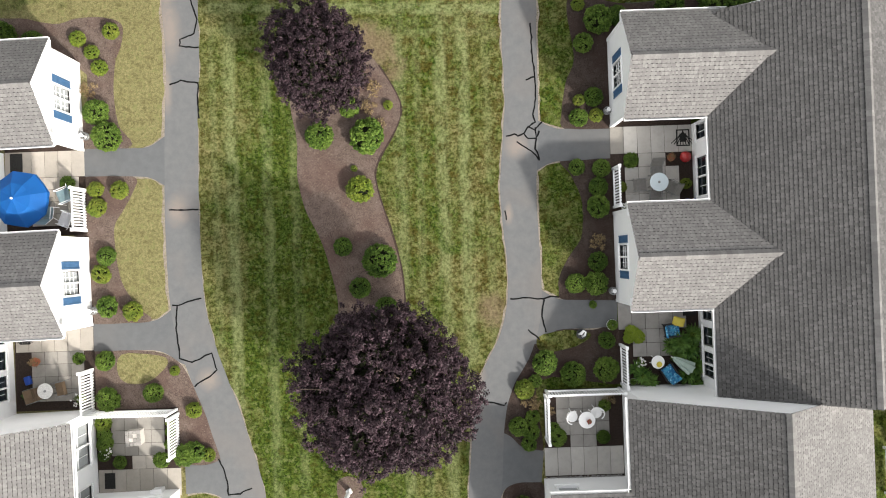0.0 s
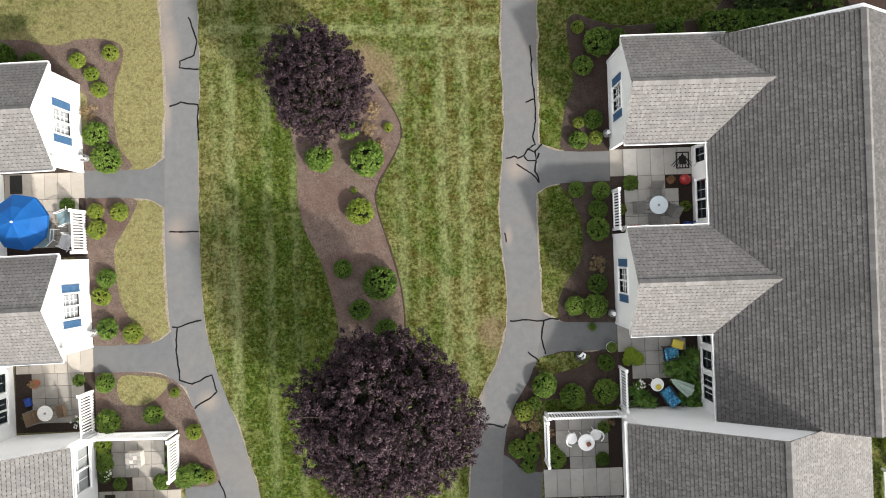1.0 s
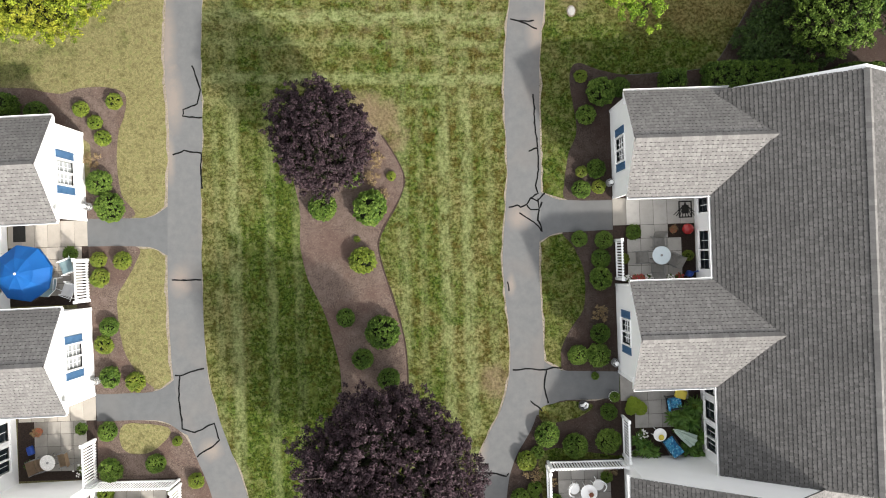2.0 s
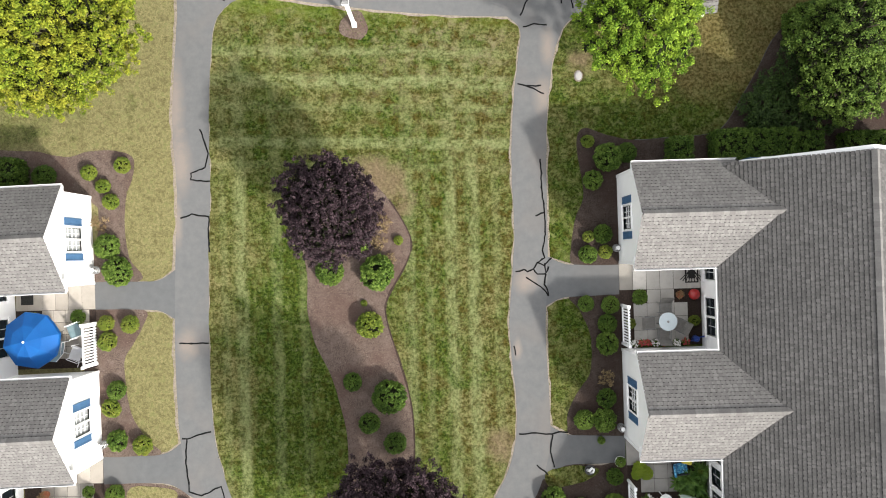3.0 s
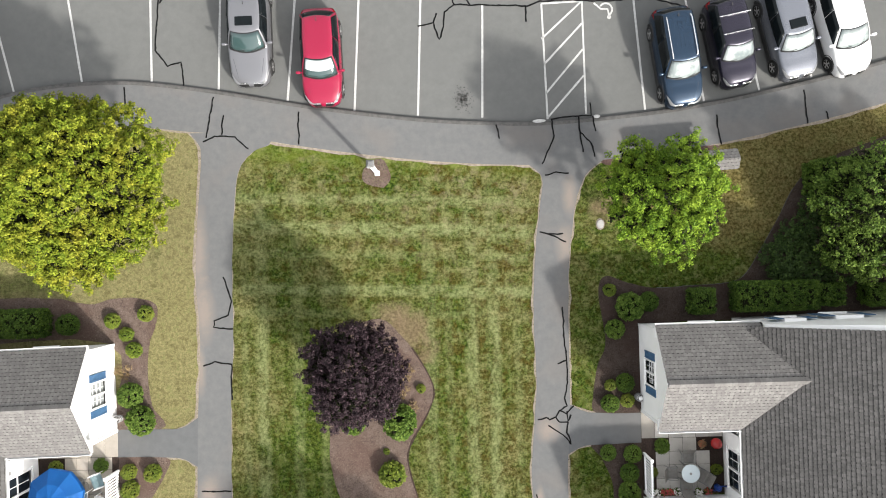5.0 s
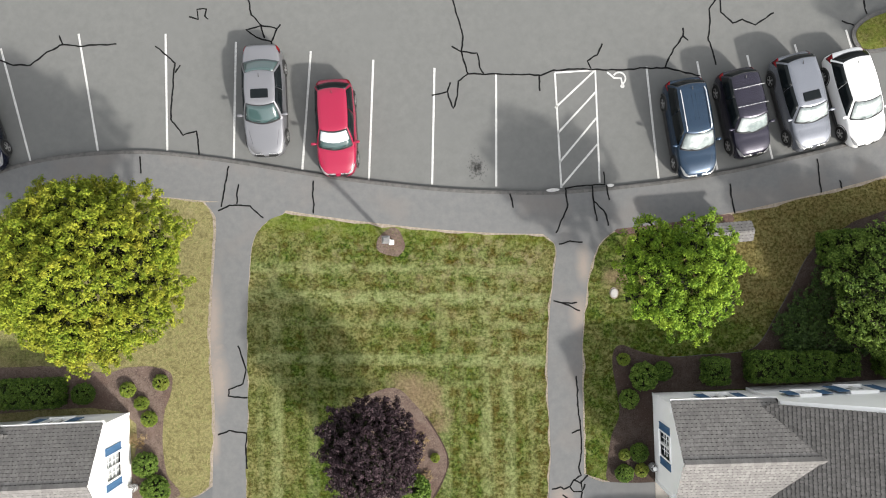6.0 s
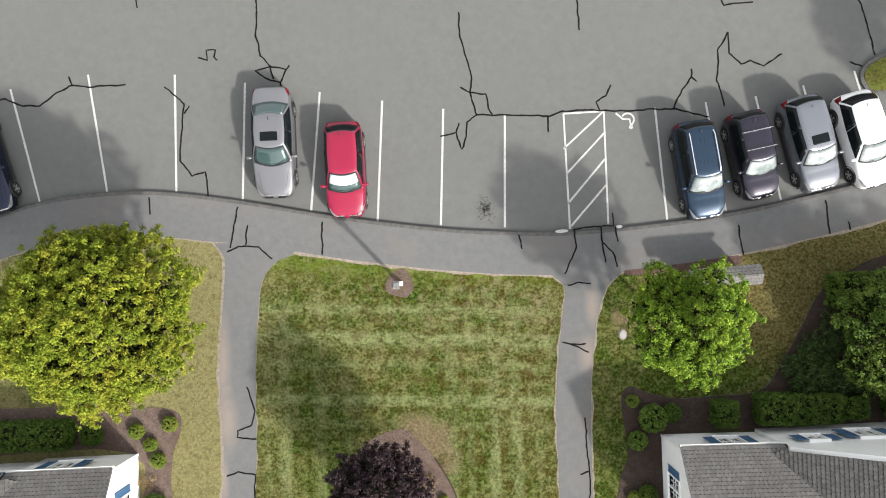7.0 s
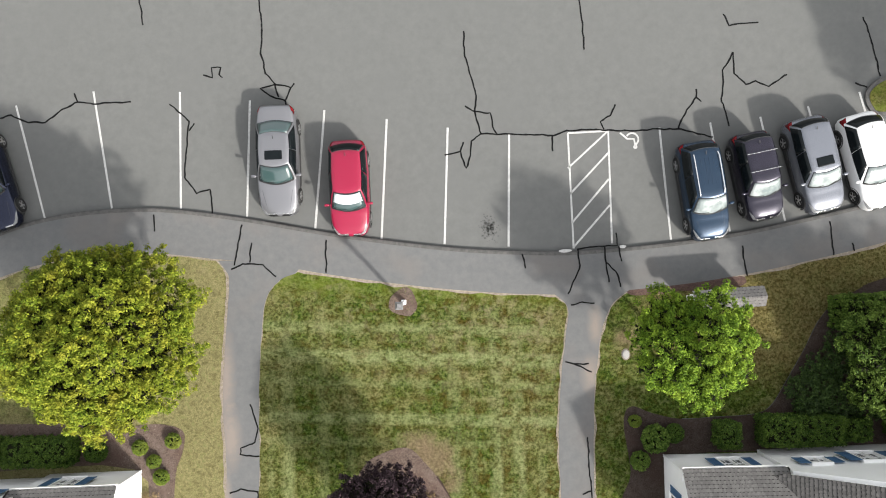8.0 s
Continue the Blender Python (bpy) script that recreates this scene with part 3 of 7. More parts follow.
def add_window(parent, m, w, h, shutters=0.0, panes=2, grid=(2, 2), glazing=None):
    """A window in the plane of m: x across, y outwards, z up from the sill's middle."""
    def tbox(*r):
        bm = bmesh.new()
        box(bm, *r, m=m)
        bmesh.ops.recalc_face_normals(bm, faces=bm.faces)
        return bm

    bm = bmesh.new()
    for r in ((-w / 2 - 0.07, w / 2 + 0.07, -0.10, 0.035, h, h + 0.09), (-w / 2 - 0.07, w / 2 + 0.07, -0.10, 0.035, -0.07, 0.0), (-w / 2 - 0.07, -w / 2, -0.10, 0.03, 0, h), (w / 2, w / 2 + 0.07, -0.10, 0.03, 0, h)):
        box(bm, *r, m=m)
    for i in range(1, panes):
        x = -w / 2 + w * i / panes
        box(bm, x - 0.035, x + 0.035, -0.10, 0.02, 0, h, m=m)
    bmesh.ops.recalc_face_normals(bm, faces=bm.faces)
    frame_ob = part("window", bm, TRIM, parent, "white framed window with dark glass")
    for i in range(panes):
        x0, x1 = -w / 2 + w * i / panes + 0.03, -w / 2 + w * (i + 1) / panes - 0.03
        part("pane", tbox(x0, x1, -0.075, -0.068, 0, h), glazing or GLASS, frame_ob)
        bm = bmesh.new()
        for k in range(1, grid[0]):
            xx = x0 + (x1 - x0) * k / grid[0]
            box(bm, xx - 0.011, xx + 0.011, -0.066, -0.045, 0, h, m=m)
        for k in range(1, grid[1] * 2):
            zz, t = h * k / (grid[1] * 2), 0.03 if k == grid[1] else 0.011
            box(bm, x0, x1, -0.066, -0.043, zz - t, zz + t, m=m)
        bmesh.ops.recalc_face_normals(bm, faces=bm.faces)
        part("muntin", bm, TRIM, frame_ob)
    part("sill", tbox(-w / 2 - 0.1, w / 2 + 0.1, 0.0, 0.07, -0.11, -0.072), TRIM, frame_ob)
    if shutters:
        for s in (-1, 1):
            c = s * (w / 2 + 0.09 + shutters / 2)
            bm = bmesh.new()
            for r in ((c - shutters / 2, c - shutters / 2 + 0.05, 0.005, 0.035, -0.06, h + 0.06), (c + shutters / 2 - 0.05, c + shutters / 2, 0.005, 0.035, -0.06, h + 0.06)):
                box(bm, *r, m=m)
            k = int(h / 0.075)
            for i in range(k):
                z = -0.05 + (h + 0.1) * i / k
                box(bm, c - shutters / 2 + 0.05, c + shutters / 2 - 0.05, 0.008, 0.026, z, z + 0.055, m=m)
            box(bm, c - shutters / 2 + 0.05, c + shutters / 2 - 0.05, 0.004, 0.01, -0.05, h + 0.05, m=m)
            bmesh.ops.recalc_face_normals(bm, faces=bm.faces)
            part("shutter", bm, SHUTTER, frame_ob, "blue louvred shutter")
    return frame_ob


def wall_x(bm, x0, x1, y0, y1, z0, z1, holes=()):
    """A wall in the y-z plane, in one piece, with openings (y0, y1, z0, z1)."""
    ys = sorted({y0, y1, *(h[0] for h in holes), *(h[1] for h in holes)})
    zs = sorted({z0, z1, *(h[2] for h in holes), *(h[3] for h in holes)})
    made = {}

    def vert(x, i, j):
        if (x, i, j) not in made:
            made[x, i, j] = bm.verts.new((x, ys[i], zs[j]))
        return made[x, i, j]

    def solid(i, j):
        if not (0 <= i < len(ys) - 1 and 0 <= j < len(zs) - 1):
            return False
        y, z = (ys[i] + ys[i + 1]) / 2, (zs[j] + zs[j + 1]) / 2
        return not any(a < y < b and c < z < d for a, b, c, d in holes)

    for i in range(len(ys) - 1):
        for j in range(len(zs) - 1):
            if solid(i, j):
                for x in (x0, x1):
                    bm.faces.new([vert(x, *k) for k in ((i, j), (i + 1, j), (i + 1, j + 1), (i, j + 1))])
                for di, dj, a, b in ((-1, 0, (i, j), (i, j + 1)), (1, 0, (i + 1, j), (i + 1, j + 1)), (0, -1, (i, j), (i + 1, j)), (0, 1, (i, j + 1), (i + 1, j + 1))):
                    if not solid(i + di, j + dj):
                        bm.faces.new((vert(x0, *a), vert(x0, *b), vert(x1, *b), vert(x1, *a)))


def build_house(name, place, s, label, wings, over, sy, rake):
    """A one-storey row of cottages with gabled wings; s = -1 is the mirror image across its facade."""
    house = tagged(empty(name, place), label, "house")
    T, EZ, WALL = 0.16, 2.67, 2.66

    def mirror(bm):
        if s < 0:
            bmesh.ops.scale(bm, vec=(-1, 1, 1), verts=bm.verts)
        bmesh.ops.recalc_face_normals(bm, faces=bm.faces)
        return bm

    def wmat(x, y, z, nx, ny):
        out = Vector((nx * s, ny, 0))
        right = Vector((0, 0, 1)).cross(out)
        m = Matrix((( -right.x, out.x, 0, x * s), (-right.y, out.y, 0, y), (0, 0, 1, z), (0, 0, 0, 1)))
        return m

    def slope(origin, along, up, poly, butt=0.009, cover=None):
        return shingle_plane(house, (origin[0] * s, origin[1], origin[2]), (along[0] * s, along[1], along[2]), (up[0] * s, up[1], up[2]), poly, butt=butt, cover=cover)

    def trim_part(pname, *rows):
        bm = bmesh.new()
        for r in rows:
            box(bm, *r)
        return part(pname, mirror(bm), TRIM, house)

    # gabled wings
    for y0, y1 in wings:
        mid = (y0 + y1) / 2
        bm = bmesh.new()
        wall_x(bm, 0.0, T, y0, y1, 0, WALL, [(mid - 0.47, mid + 0.47, 0.9, 2.05)])
        part("wall", mirror(bm), SIDING, house, "white clapboard wall under a gable")
        bm = bmesh.new()
        gable = [bm.verts.new(v) for v in ((0, y0, WALL), (0, y1, WALL), (0, mid, 3.86), (T, y0, WALL), (T, y1, WALL), (T, mid, 3.86))]
        for q in ((0, 1, 2), (3, 5, 4), (0, 2, 5, 3), (1, 4, 5, 2)):
            bm.faces.new([gable[i] for i in q])
        part("gable", mirror(bm), SIDING, house)
        for r in ((T, 3.4, y0 + 0.32, y0 + 0.32 + T, 0, WALL), (T, 3.9, y1 - T, y1, 0, WALL)):
            part("wall", mirror(boxes(r)), SIDING, house)
        add_window(house, wmat(0, mid, 0.9, -1, 0), 0.94, 1.15, 0.30, 2, (2, 2), CURTAINED if s < 0 else GLASS)
        half, rise = (y1 - y0) / 2 + over, 3.96 - EZ
        ln = math.hypot(half, rise)
        for d in (1, -1):
            far = 3.9 if (d > 0 and y1 > 5) else 3.2
            slope((0, mid + d * half, EZ), (1, 0, 0), (0, -d * half, rise), [(-rake, 0), (far, 0), (5.15, ln), (-rake, ln)])
            bm = bmesh.new()
            tube(bm, [(far * s, mid + d * half, EZ + 0.015), (5.15 * s, mid, 3.975)], 0.035, 6)
            part("valley_flashing", bm, UNDERLAY, house, "dark flashing along a roof valley")
            # rake board, eave return and gutter
            bm = bmesh.new()
            v = [bm.verts.new(p) for x in (-rake - 0.01, -rake + 0.03) for p in ((x, mid + d * (half + 0.01), EZ - 0.16), (x, mid + d * (half + 0.01), EZ - 0.02), (x, mid, 3.935), (x, mid, 3.77))]
            for q in ((0, 1, 2, 3), (4, 7, 6, 5), (0, 4, 5, 1), (1, 5, 6, 2), (3, 2, 6, 7), (0, 3, 7, 4)):
                bm.faces.new([v[i] for i in q])
            part("rake_board", mirror(bm), TRIM, house)
            e = mid + d * half
            g = sorted((e, e + d * 0.06))
            bm = bmesh.new()
            box(bm, -rake - 0.02, far if d < 0 or y1 < 5 else 3.9, g[0], g[1], EZ - 0.11, EZ - 0.095)
            box(bm, -rake - 0.02, far, e + d * 0.06 - 0.008, e + d * 0.06 + 0.008, EZ - 0.11, EZ + 0.012)
            box(bm, -rake - 0.02, -rake - 0.005, g[0], g[1], EZ - 0.11, EZ + 0.01)
            part("gutter", mirror(bm), TRIM, house, "white eaves gutter")
            r = sorted((e, mid + d * (y1 - y0) / 2 - d * 0.3))
            trim_part("eave_return", (-rake - 0.01, 0.0, r[0], r[1], EZ - 0.2, EZ - 0.1))
            s0 = sorted((mid + d * ((y1 - y0) / 2 - (0.32 if d < 0 else 0)), e - d * 0.01))
            trim_part("soffit", (0.0, far, s0[0], s0[1], EZ - 0.13, EZ - 0.115))
            c = mid + d * (y1 - y0) / 2
            cs = sorted((c + d * 0.02, c - d * 0.1))
            trim_part("corner_board", (-0.025, 0.0, cs[0], cs[1], 0, EZ - 0.2))
        ridge_caps(house, (-rake * s, mid, 3.99), (5.1 * s, mid, 3.99))

    # recessed back wall of the patios, with the main roof over it
    (w1a, w1b), (w2a, w2b) = wings
    holes = {(w2b, w1a): [(2.05, 3.6), (4.35, 4.95)], (sy, w2a): [(-5.3, -4.3), (-4.05, -3.3), (-3.0, -2.35)]}
    for (y0, y1), gaps in holes.items():
        bm = bmesh.new()
        wall_x(bm, 3.4, 3.4 + T, y0, y1, 0, WALL, [(a, b, 0.55, 2.1) for a, b in gaps])
        part("wall", mirror(bm), SIDING, house, "white wall at the back of the patio")
        for a, b in gaps:
            add_window(house, wmat(3.4, (a + b) / 2, 0.55, -1, 0), b - a, 1.55, 0, 2 if b - a > 0.9 else 1, (2, 1))
        bm = bmesh.new()
        box(bm, 2.97, 2.985, y0, y1, EZ - 0.11, EZ + 0.012)
        box(bm, 2.97, 3.04, y0, y1, EZ - 0.11, EZ - 0.095)
        part("gutter", mirror(bm), TRIM, house, "white eaves gutter")
        trim_part("soffit", (3.04, 3.4, y0, y1, EZ - 0.13, EZ - 0.115))
        bm = bmesh.new()
        wall_lamp = ((3.3, 3.4, y0 + 2.6, y0 + 2.72, 1.9, 2.15),)
        for r in wall_lamp:
            box(bm, *r, bevel=0.02)
        part("wall_lamp", mirror(bm), worn("lamp_metal", (0.2, 0.2, 0.2), (0.35, 0.35, 0.34), 9, 0.4) if "lamp_metal" not in bpy.data.materials else bpy.data.materials["lamp_metal"], house, "small grey wall lamp")
    ridge_x, ridge_z = 7.42, 5.5
    run, rise = ridge_x - 3.04, ridge_z - EZ
    ln = math.hypot(run, rise)
    top = w1b + 0.02 + 5.7
    # main slopes take the darker copy, their shade painted in
    slope((3.04, -5.7, EZ), (0, 1, 0), (run, 0, rise), [(0, 0), (top - 0.25, 0), (top, 0.6), (top, ln), (0, ln)], 0.018, SHADE_SHINGLE)
    slope((ridge_x * 2 - 3.04, -5.7, EZ), (0, 1, 0), (-run, 0, rise), [(0, 0), (top, 0), (top, ln), (0, ln)], 0.014, SHADE_SHINGLE)
    ridge_caps(house, (ridge_x * s, -5.7, 5.53), (ridge_x * s, w1b + 0.01, 5.53))

    def north(x):
        """The north gable wall stands slightly askew to the rest of the eastern house."""
        return w1b + 0.03 + x * 0.026 if s > 0 else w1b - 0.14

    for y in (w1b, -5.72):
        bm = bmesh.new()
        pts = [(3.95, 0), (11.44, 0), (11.44, WALL), (ridge_x, ridge_z - 0.12), (3.95, WALL + 0.28)]
        a = [bm.verts.new((x, north(x) if y > 0 else y, z)) for x, z in pts]
        b = [bm.verts.new((x, w1b - 0.3 if y > 0 else y + T, z)) for x, z in pts]
        bm.faces.new(a), bm.faces.new(b[::-1])
        for i in range(5):
            bm.faces.new((a[i], a[(i + 1) % 5], b[(i + 1) % 5], b[i]))
        part("wall", mirror(bm), SIDING, house, "white gable end wall")
    bm = bmesh.new()
    box(bm, 11.28, 11.44, -5.7, w1b - 0.14, 0, WALL)
    part("wall", mirror(bm), SIDING, house)
    for d, (xa, za, xb, zb) in enumerate(((3.9, 3.2, ridge_x, ridge_z), (ridge_x, ridge_z, 11.8, EZ))):
        bm = bmesh.new()
        v = [bm.verts.new(p) for y in (w1b - 0.02, w1b + 0.015) for p in ((xa, y, za - 0.2), (xb, y, zb - 0.2), (xb, y, zb - 0.02), (xa, y, za - 0.02))]
        for q in ((0, 1, 2, 3), (7, 6, 5, 4), (0, 4, 5, 1), (1, 5, 6, 2), (2, 6, 7, 3), (3, 7, 4, 0)):
            bm.faces.new([v[i] for i in q])
        part("rake_board", mirror(bm), TRIM, house)
    add_window(house, wmat(2.29, w1b + 0.078, 1.05, 0, 1), 0.9, 0.95, 0.38, 2, (2, 1))
    add_window(house, wmat(5.37, north(5.37) + 0.085, 1.8, 0, 1), 0.7, 0.6, 0.42, 2, (1, 1))
    add_window(house, wmat(7.5, north(7.5) + 0.09, 1.35, 0, 1), 0.95, 1.0, 0.46, 2, (2, 1))

    # south wing
    sr_x, sr_z, se = 4.25, 5.7, -24.0
    run, rise = sr_x + 0.36, sr_z - EZ
    ln = math.hypot(run, rise)
    # darker, shade-painted copy only where this slope faces west
    slope((-0.36, se, EZ), (0, 1, 0), (run, 0, rise), [(0, 0), (sy + 0.02 - se, 0), (sy + 0.02 - se, ln), (0, ln)], 0.014, SHADE_SHINGLE if s > 0 else SHINGLE)
    slope((sr_x * 2 + 0.36, se, EZ), (0, 1, 0), (-run, 0, rise), [(0, 0), (sy + 0.02 - se, 0), (sy + 0.02 - se, ln), (0, ln)])
    ridge_caps(house, (sr_x * s, -22, 5.73), (sr_x * s, sy + 0.03, 5.73))
    bm = bmesh.new()
    pts = [(0.1, 0), (8.4, 0), (8.4, WALL), (sr_x, sr_z - 0.12), (0.1, WALL)]
    a = [bm.verts.new((x, sy, z)) for x, z in pts]
    b = [bm.verts.new((x, sy - T, z)) for x, z in pts]
    bm.faces.new(a), bm.faces.new(b[::-1])
    for i in range(5):
        bm.faces.new((a[i], a[(i + 1) % 5], b[(i + 1) % 5], b[i]))
    part("wall", mirror(bm), SIDING, house, "white gable wall above the patio")
    gaps = [(-9.75, -8.95), (-8.1, -6.4)]
    bm = bmesh.new()
    wall_x(bm, 0.1, 0.1 + T, se, sy - T, 0, WALL, [(a, b, 0.6, 2.1) for a, b in gaps])
    part("wall", mirror(bm), SIDING, house, "white wall beside the patio")
    for a, b in gaps:
        add_window(house, wmat(0.1, (a + b) / 2, 0.6, -1, 0), b - a, 1.5, 0, 2 if b - a > 1 else 1, (2, 1), CURTAINED if s < 0 else GLASS)
    bm = bmesh.new()
    box(bm, -0.47, -0.455, -9.3, sy + 0.1, EZ - 0.11, EZ + 0.012)
    box(bm, -0.47, -0.36, -9.3, sy + 0.1, EZ - 0.11, EZ - 0.095)
    part("gutter", mirror(bm), TRIM, house, "white eaves gutter")
    trim_part("soffit", (-0.36, 0.1, -9.4, sy, EZ - 0.13, EZ - 0.115))
    bm = bmesh.new()
    v = [bm.verts.new(p) for y in (sy + 0.003, sy + 0.025) for p in ((-0.4, y, EZ - 0.22), (sr_x, y, sr_z - 0.24), (sr_x, y, sr_z - 0.06), (-0.4, y, EZ - 0.06))]
    for q in ((0, 1, 2, 3), (7, 6, 5, 4), (0, 4, 5, 1), (1, 5, 6, 2), (2, 6, 7, 3), (3, 7, 4, 0)):
        bm.faces.new([v[i] for i in q])
    part("rake_board", mirror(bm), TRIM, house)
    # farthest wing
    x0, y0, y1 = -3.28, -13.4, -9.5
    mid = (y0 + y1) / 2
    bm = bmesh.new()
    box(bm, x0, 0.1, y1 - T, y1, 0, WALL)
    part("wall", mirror(bm), SIDING, house, "white wall of a gabled wing")
    part("wall", mirror(boxes((x0, x0 + T, y0, y1 - T, 0, WALL))), SIDING, house)
    bm = bmesh.new()
    gable = [bm.verts.new(v) for v in ((x0, y0, WALL), (x0, y1, WALL), (x0, mid, 3.86), (x0 + T, y0, WALL), (x0 + T, y1, WALL), (x0 + T, mid, 3.86))]
    for q in ((0, 1, 2), (3, 5, 4), (0, 2, 5, 3), (1, 4, 5, 2)):
        bm.faces.new([gable[i] for i in q])
    part("gable", mirror(bm), SIDING, house)
    add_window(house, wmat(x0 + 0.75, y1 + 0.078, 1.25, 0, 1), 0.8, 0.9, 0, 1, (1, 1), CURTAINED)
    half, rise = 2.22, 3.96 - EZ
    ln = math.hypot(half, rise)
    for d in (1, -1):
        slope((0, mid + d * half, EZ), (1, 0, 0), (0, -d * half, rise), [(x0 - 0.1, 0), (0.0, 0), (1.9, ln), (x0 - 0.1, ln)])
    bm = bmesh.new()
    box(bm, x0 - 0.12, -0.36, mid + half + 0.1, mid + half + 0.115, EZ - 0.11, EZ + 0.012)
    box(bm, x0 - 0.12, -0.36, mid + half, mid + half + 0.11, EZ - 0.11, EZ - 0.095)
    part("gutter", mirror(bm), TRIM, house, "white eaves gutter")
    return house


build_house("house", pose(7.08, 0, 0), 1, "white one-storey cottages with grey shingle roofs", ((5.1, 8.8), (-2.2, 1.52)), 0.19, -5.75, 0.10)
build_house("house", pose(-14.945, 0, 0, 0, 0, 1.25), -1, "white one-storey cottages with blue shutters and grey roofs", ((4.87, 8.56), (-2.47, 1.2)), 0.19, -6.0, 0.24)


# ---- plants ----
def leaf_cloud(rng, clumps, per, clump_r, leaf, flat=0.0):
    """Single bent leaves round clump centres; each leaf is an island of two triangles."""
    n = len(clumps) * per
    c = np.repeat(np.array(clumps), per, axis=0)
    off = rng.normal(size=(n, 3))
    off /= np.linalg.norm(off, axis=1)[:, None] + 1e-9
    off *= (rng.random((n, 1)) ** 0.45) * clump_r
    off[:, 2] *= 0.75
    p = c + off
    nrm = off / clump_r * 0.8 + rng.normal(size=(n, 3)) * 0.45 + np.array((0, 0, 0.55 + flat))
    nrm /= np.linalg.norm(nrm, axis=1)[:, None]
    t = np.cross(nrm, rng.normal(size=(n, 3)))
    t /= np.linalg.norm(t, axis=1)[:, None] + 1e-9
    b = np.cross(nrm, t)
    size = leaf * (0.65 + 0.7 * rng.random((n, 1)))
    v = np.stack([p - t * size, p + b * size * 0.45 + nrm * size * 0.12, p + t * size, p - b * size * 0.45 + nrm * size * 0.12], 1).reshape(-1, 3)
    k = np.arange(n)[:, None] * 4
    f = np.concatenate([k + np.array([[0, 1, 2]]), k + np.array([[0, 2, 3]])])
    return v, f


def cloud_mesh(name, v, f, material):
    me = bpy.data.meshes.new(name)
    me.vertices.add(len(v))
    me.vertices.foreach_set("co", v.astype(np.float32).ravel())
    me.loops.add(len(f) * 3)
    me.loops.foreach_set("vertex_index", f.astype(np.int32).ravel())
    me.polygons.add(len(f))
    me.polygons.foreach_set("loop_start", np.arange(0, len(f) * 3, 3, dtype=np.int32))
    me.polygons.foreach_set("loop_total", np.full(len(f), 3, dtype=np.int32))
    me.update()
    me.validate()
    me.materials.append(material)
    return me


# near-black tone that stands in for the shade deep inside foliage
INNER_SHADE = worn("shaded_inside", (0.004, 0.006, 0.002), (0.013, 0.015, 0.005), 14, 0.95, 0, 0.02)


def build_tree(x, y, height, radius, base, leaf_mat, seed, label, shoot=0.15, per=22, leaf=0.07, density=26.0, uneven=0.15, trunk=0.12, taper=0.0):
    """A crown of leafy shoots over looser inner foliage, on a trunk with limbs."""
    rng = np.random.default_rng(seed)
    tree = tagged(empty("tree", pose(x, y, 0)), label, "tree")
    zc, rz = (base + height) / 2, (height - base) / 2

    def spots(count, lo, hi):
        out = []
        while len(out) < count:
            d = rng.normal(size=3)
            d /= np.linalg.norm(d)
            if d[2] < -0.5:
                continue
            lump = 1 + uneven * noise.noise(Vector(d * 1.7) + Vector((seed, 0, 0))) + uneven * 0.9 * noise.noise(Vector(d * 4.2) + Vector((0, seed, 0))) + uneven * 0.6 * noise.noise(Vector(d * 9.0) + Vector((0, 0, seed)))
            r = (lo + (hi - lo) * rng.random() ** 0.6) * lump
            up = d[2] * r
            r *= 1 - taper * max(0.0, up + 0.15)
            out.append((d[0] * radius * r, d[1] * radius * r, zc + up * rz))
        return out

    tips = spots(int(density * radius * radius * 6), 0.80, 1.04)
    inner = spots(int(density * radius * radius * 2.0), 0.45, 0.84)
    v, f = leaf_cloud(rng, tips, per, shoot, leaf, 0.1)
    v2, f2 = leaf_cloud(rng, inner, per, shoot * 1.7, leaf * 1.15)
    crown = new("crown", cloud_mesh("crown", np.concatenate([v, v2]), np.concatenate([f, f2 + len(v)]), leaf_mat))
    crown.parent = tree
    # large near-black leaves: the crown's inner shade as painted filling
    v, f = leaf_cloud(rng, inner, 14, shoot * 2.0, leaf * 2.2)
    new("shade_leaves", cloud_mesh("shade_leaves", v, f, INNER_SHADE)).parent = crown
    bm = bmesh.new()
    tube(bm, [(0, 0, -0.1), (0, 0, 0.1), (0.03, 0.02, base * 0.6), (0, 0.05, base), (0.05, 0, zc)], [trunk * 1.5, trunk * 1.15, trunk, trunk * 0.9, trunk * 0.5], 10)
    for i in range(14):
        c = tips[(i * 37) % len(tips)]
        z0 = base * 0.8 + (zc - base * 0.8) * (i / 14)
        mid = (c[0] * 0.45, c[1] * 0.45, z0 + (c[2] - z0) * 0.55)
        tube(bm, [(0, 0.03, z0), mid, c], [trunk * 0.5, trunk * 0.3, 0.012], 6)
    part("trunk", bm, BARK, tree, smooth=True)
    return tree


build_tree(-4.62, 7.5, 5.0, 1.85, 1.2, PLUM, 3, "purple-leaved plum tree with a dense round crown", 0.11, 30, 0.044, 62, 0.30, 0.09)
build_tree(-2.34, -4.75, 6.8, 2.92, 1.6, PLUM, 7, "large dark purple plum tree with a ragged broad crown", 0.13, 30, 0.050, 46, 0.28, 0.15, 0.1)
build_tree(-14.4, 14.65, 8.0, 3.35, 1.8, MAPLE, 11, "yellow-green maple tree with a full crown", 0.14, 36, 0.050, 38, 0.17, 0.16, 0.22)
build_tree(7.1, 13.76, 5.9, 2.16, 1.9, MAPLE_GREEN, 22, "young bright green maple tree with gaps in its crown", 0.16, 46, 0.048, 28, 0.38, 0.09, 0.28)


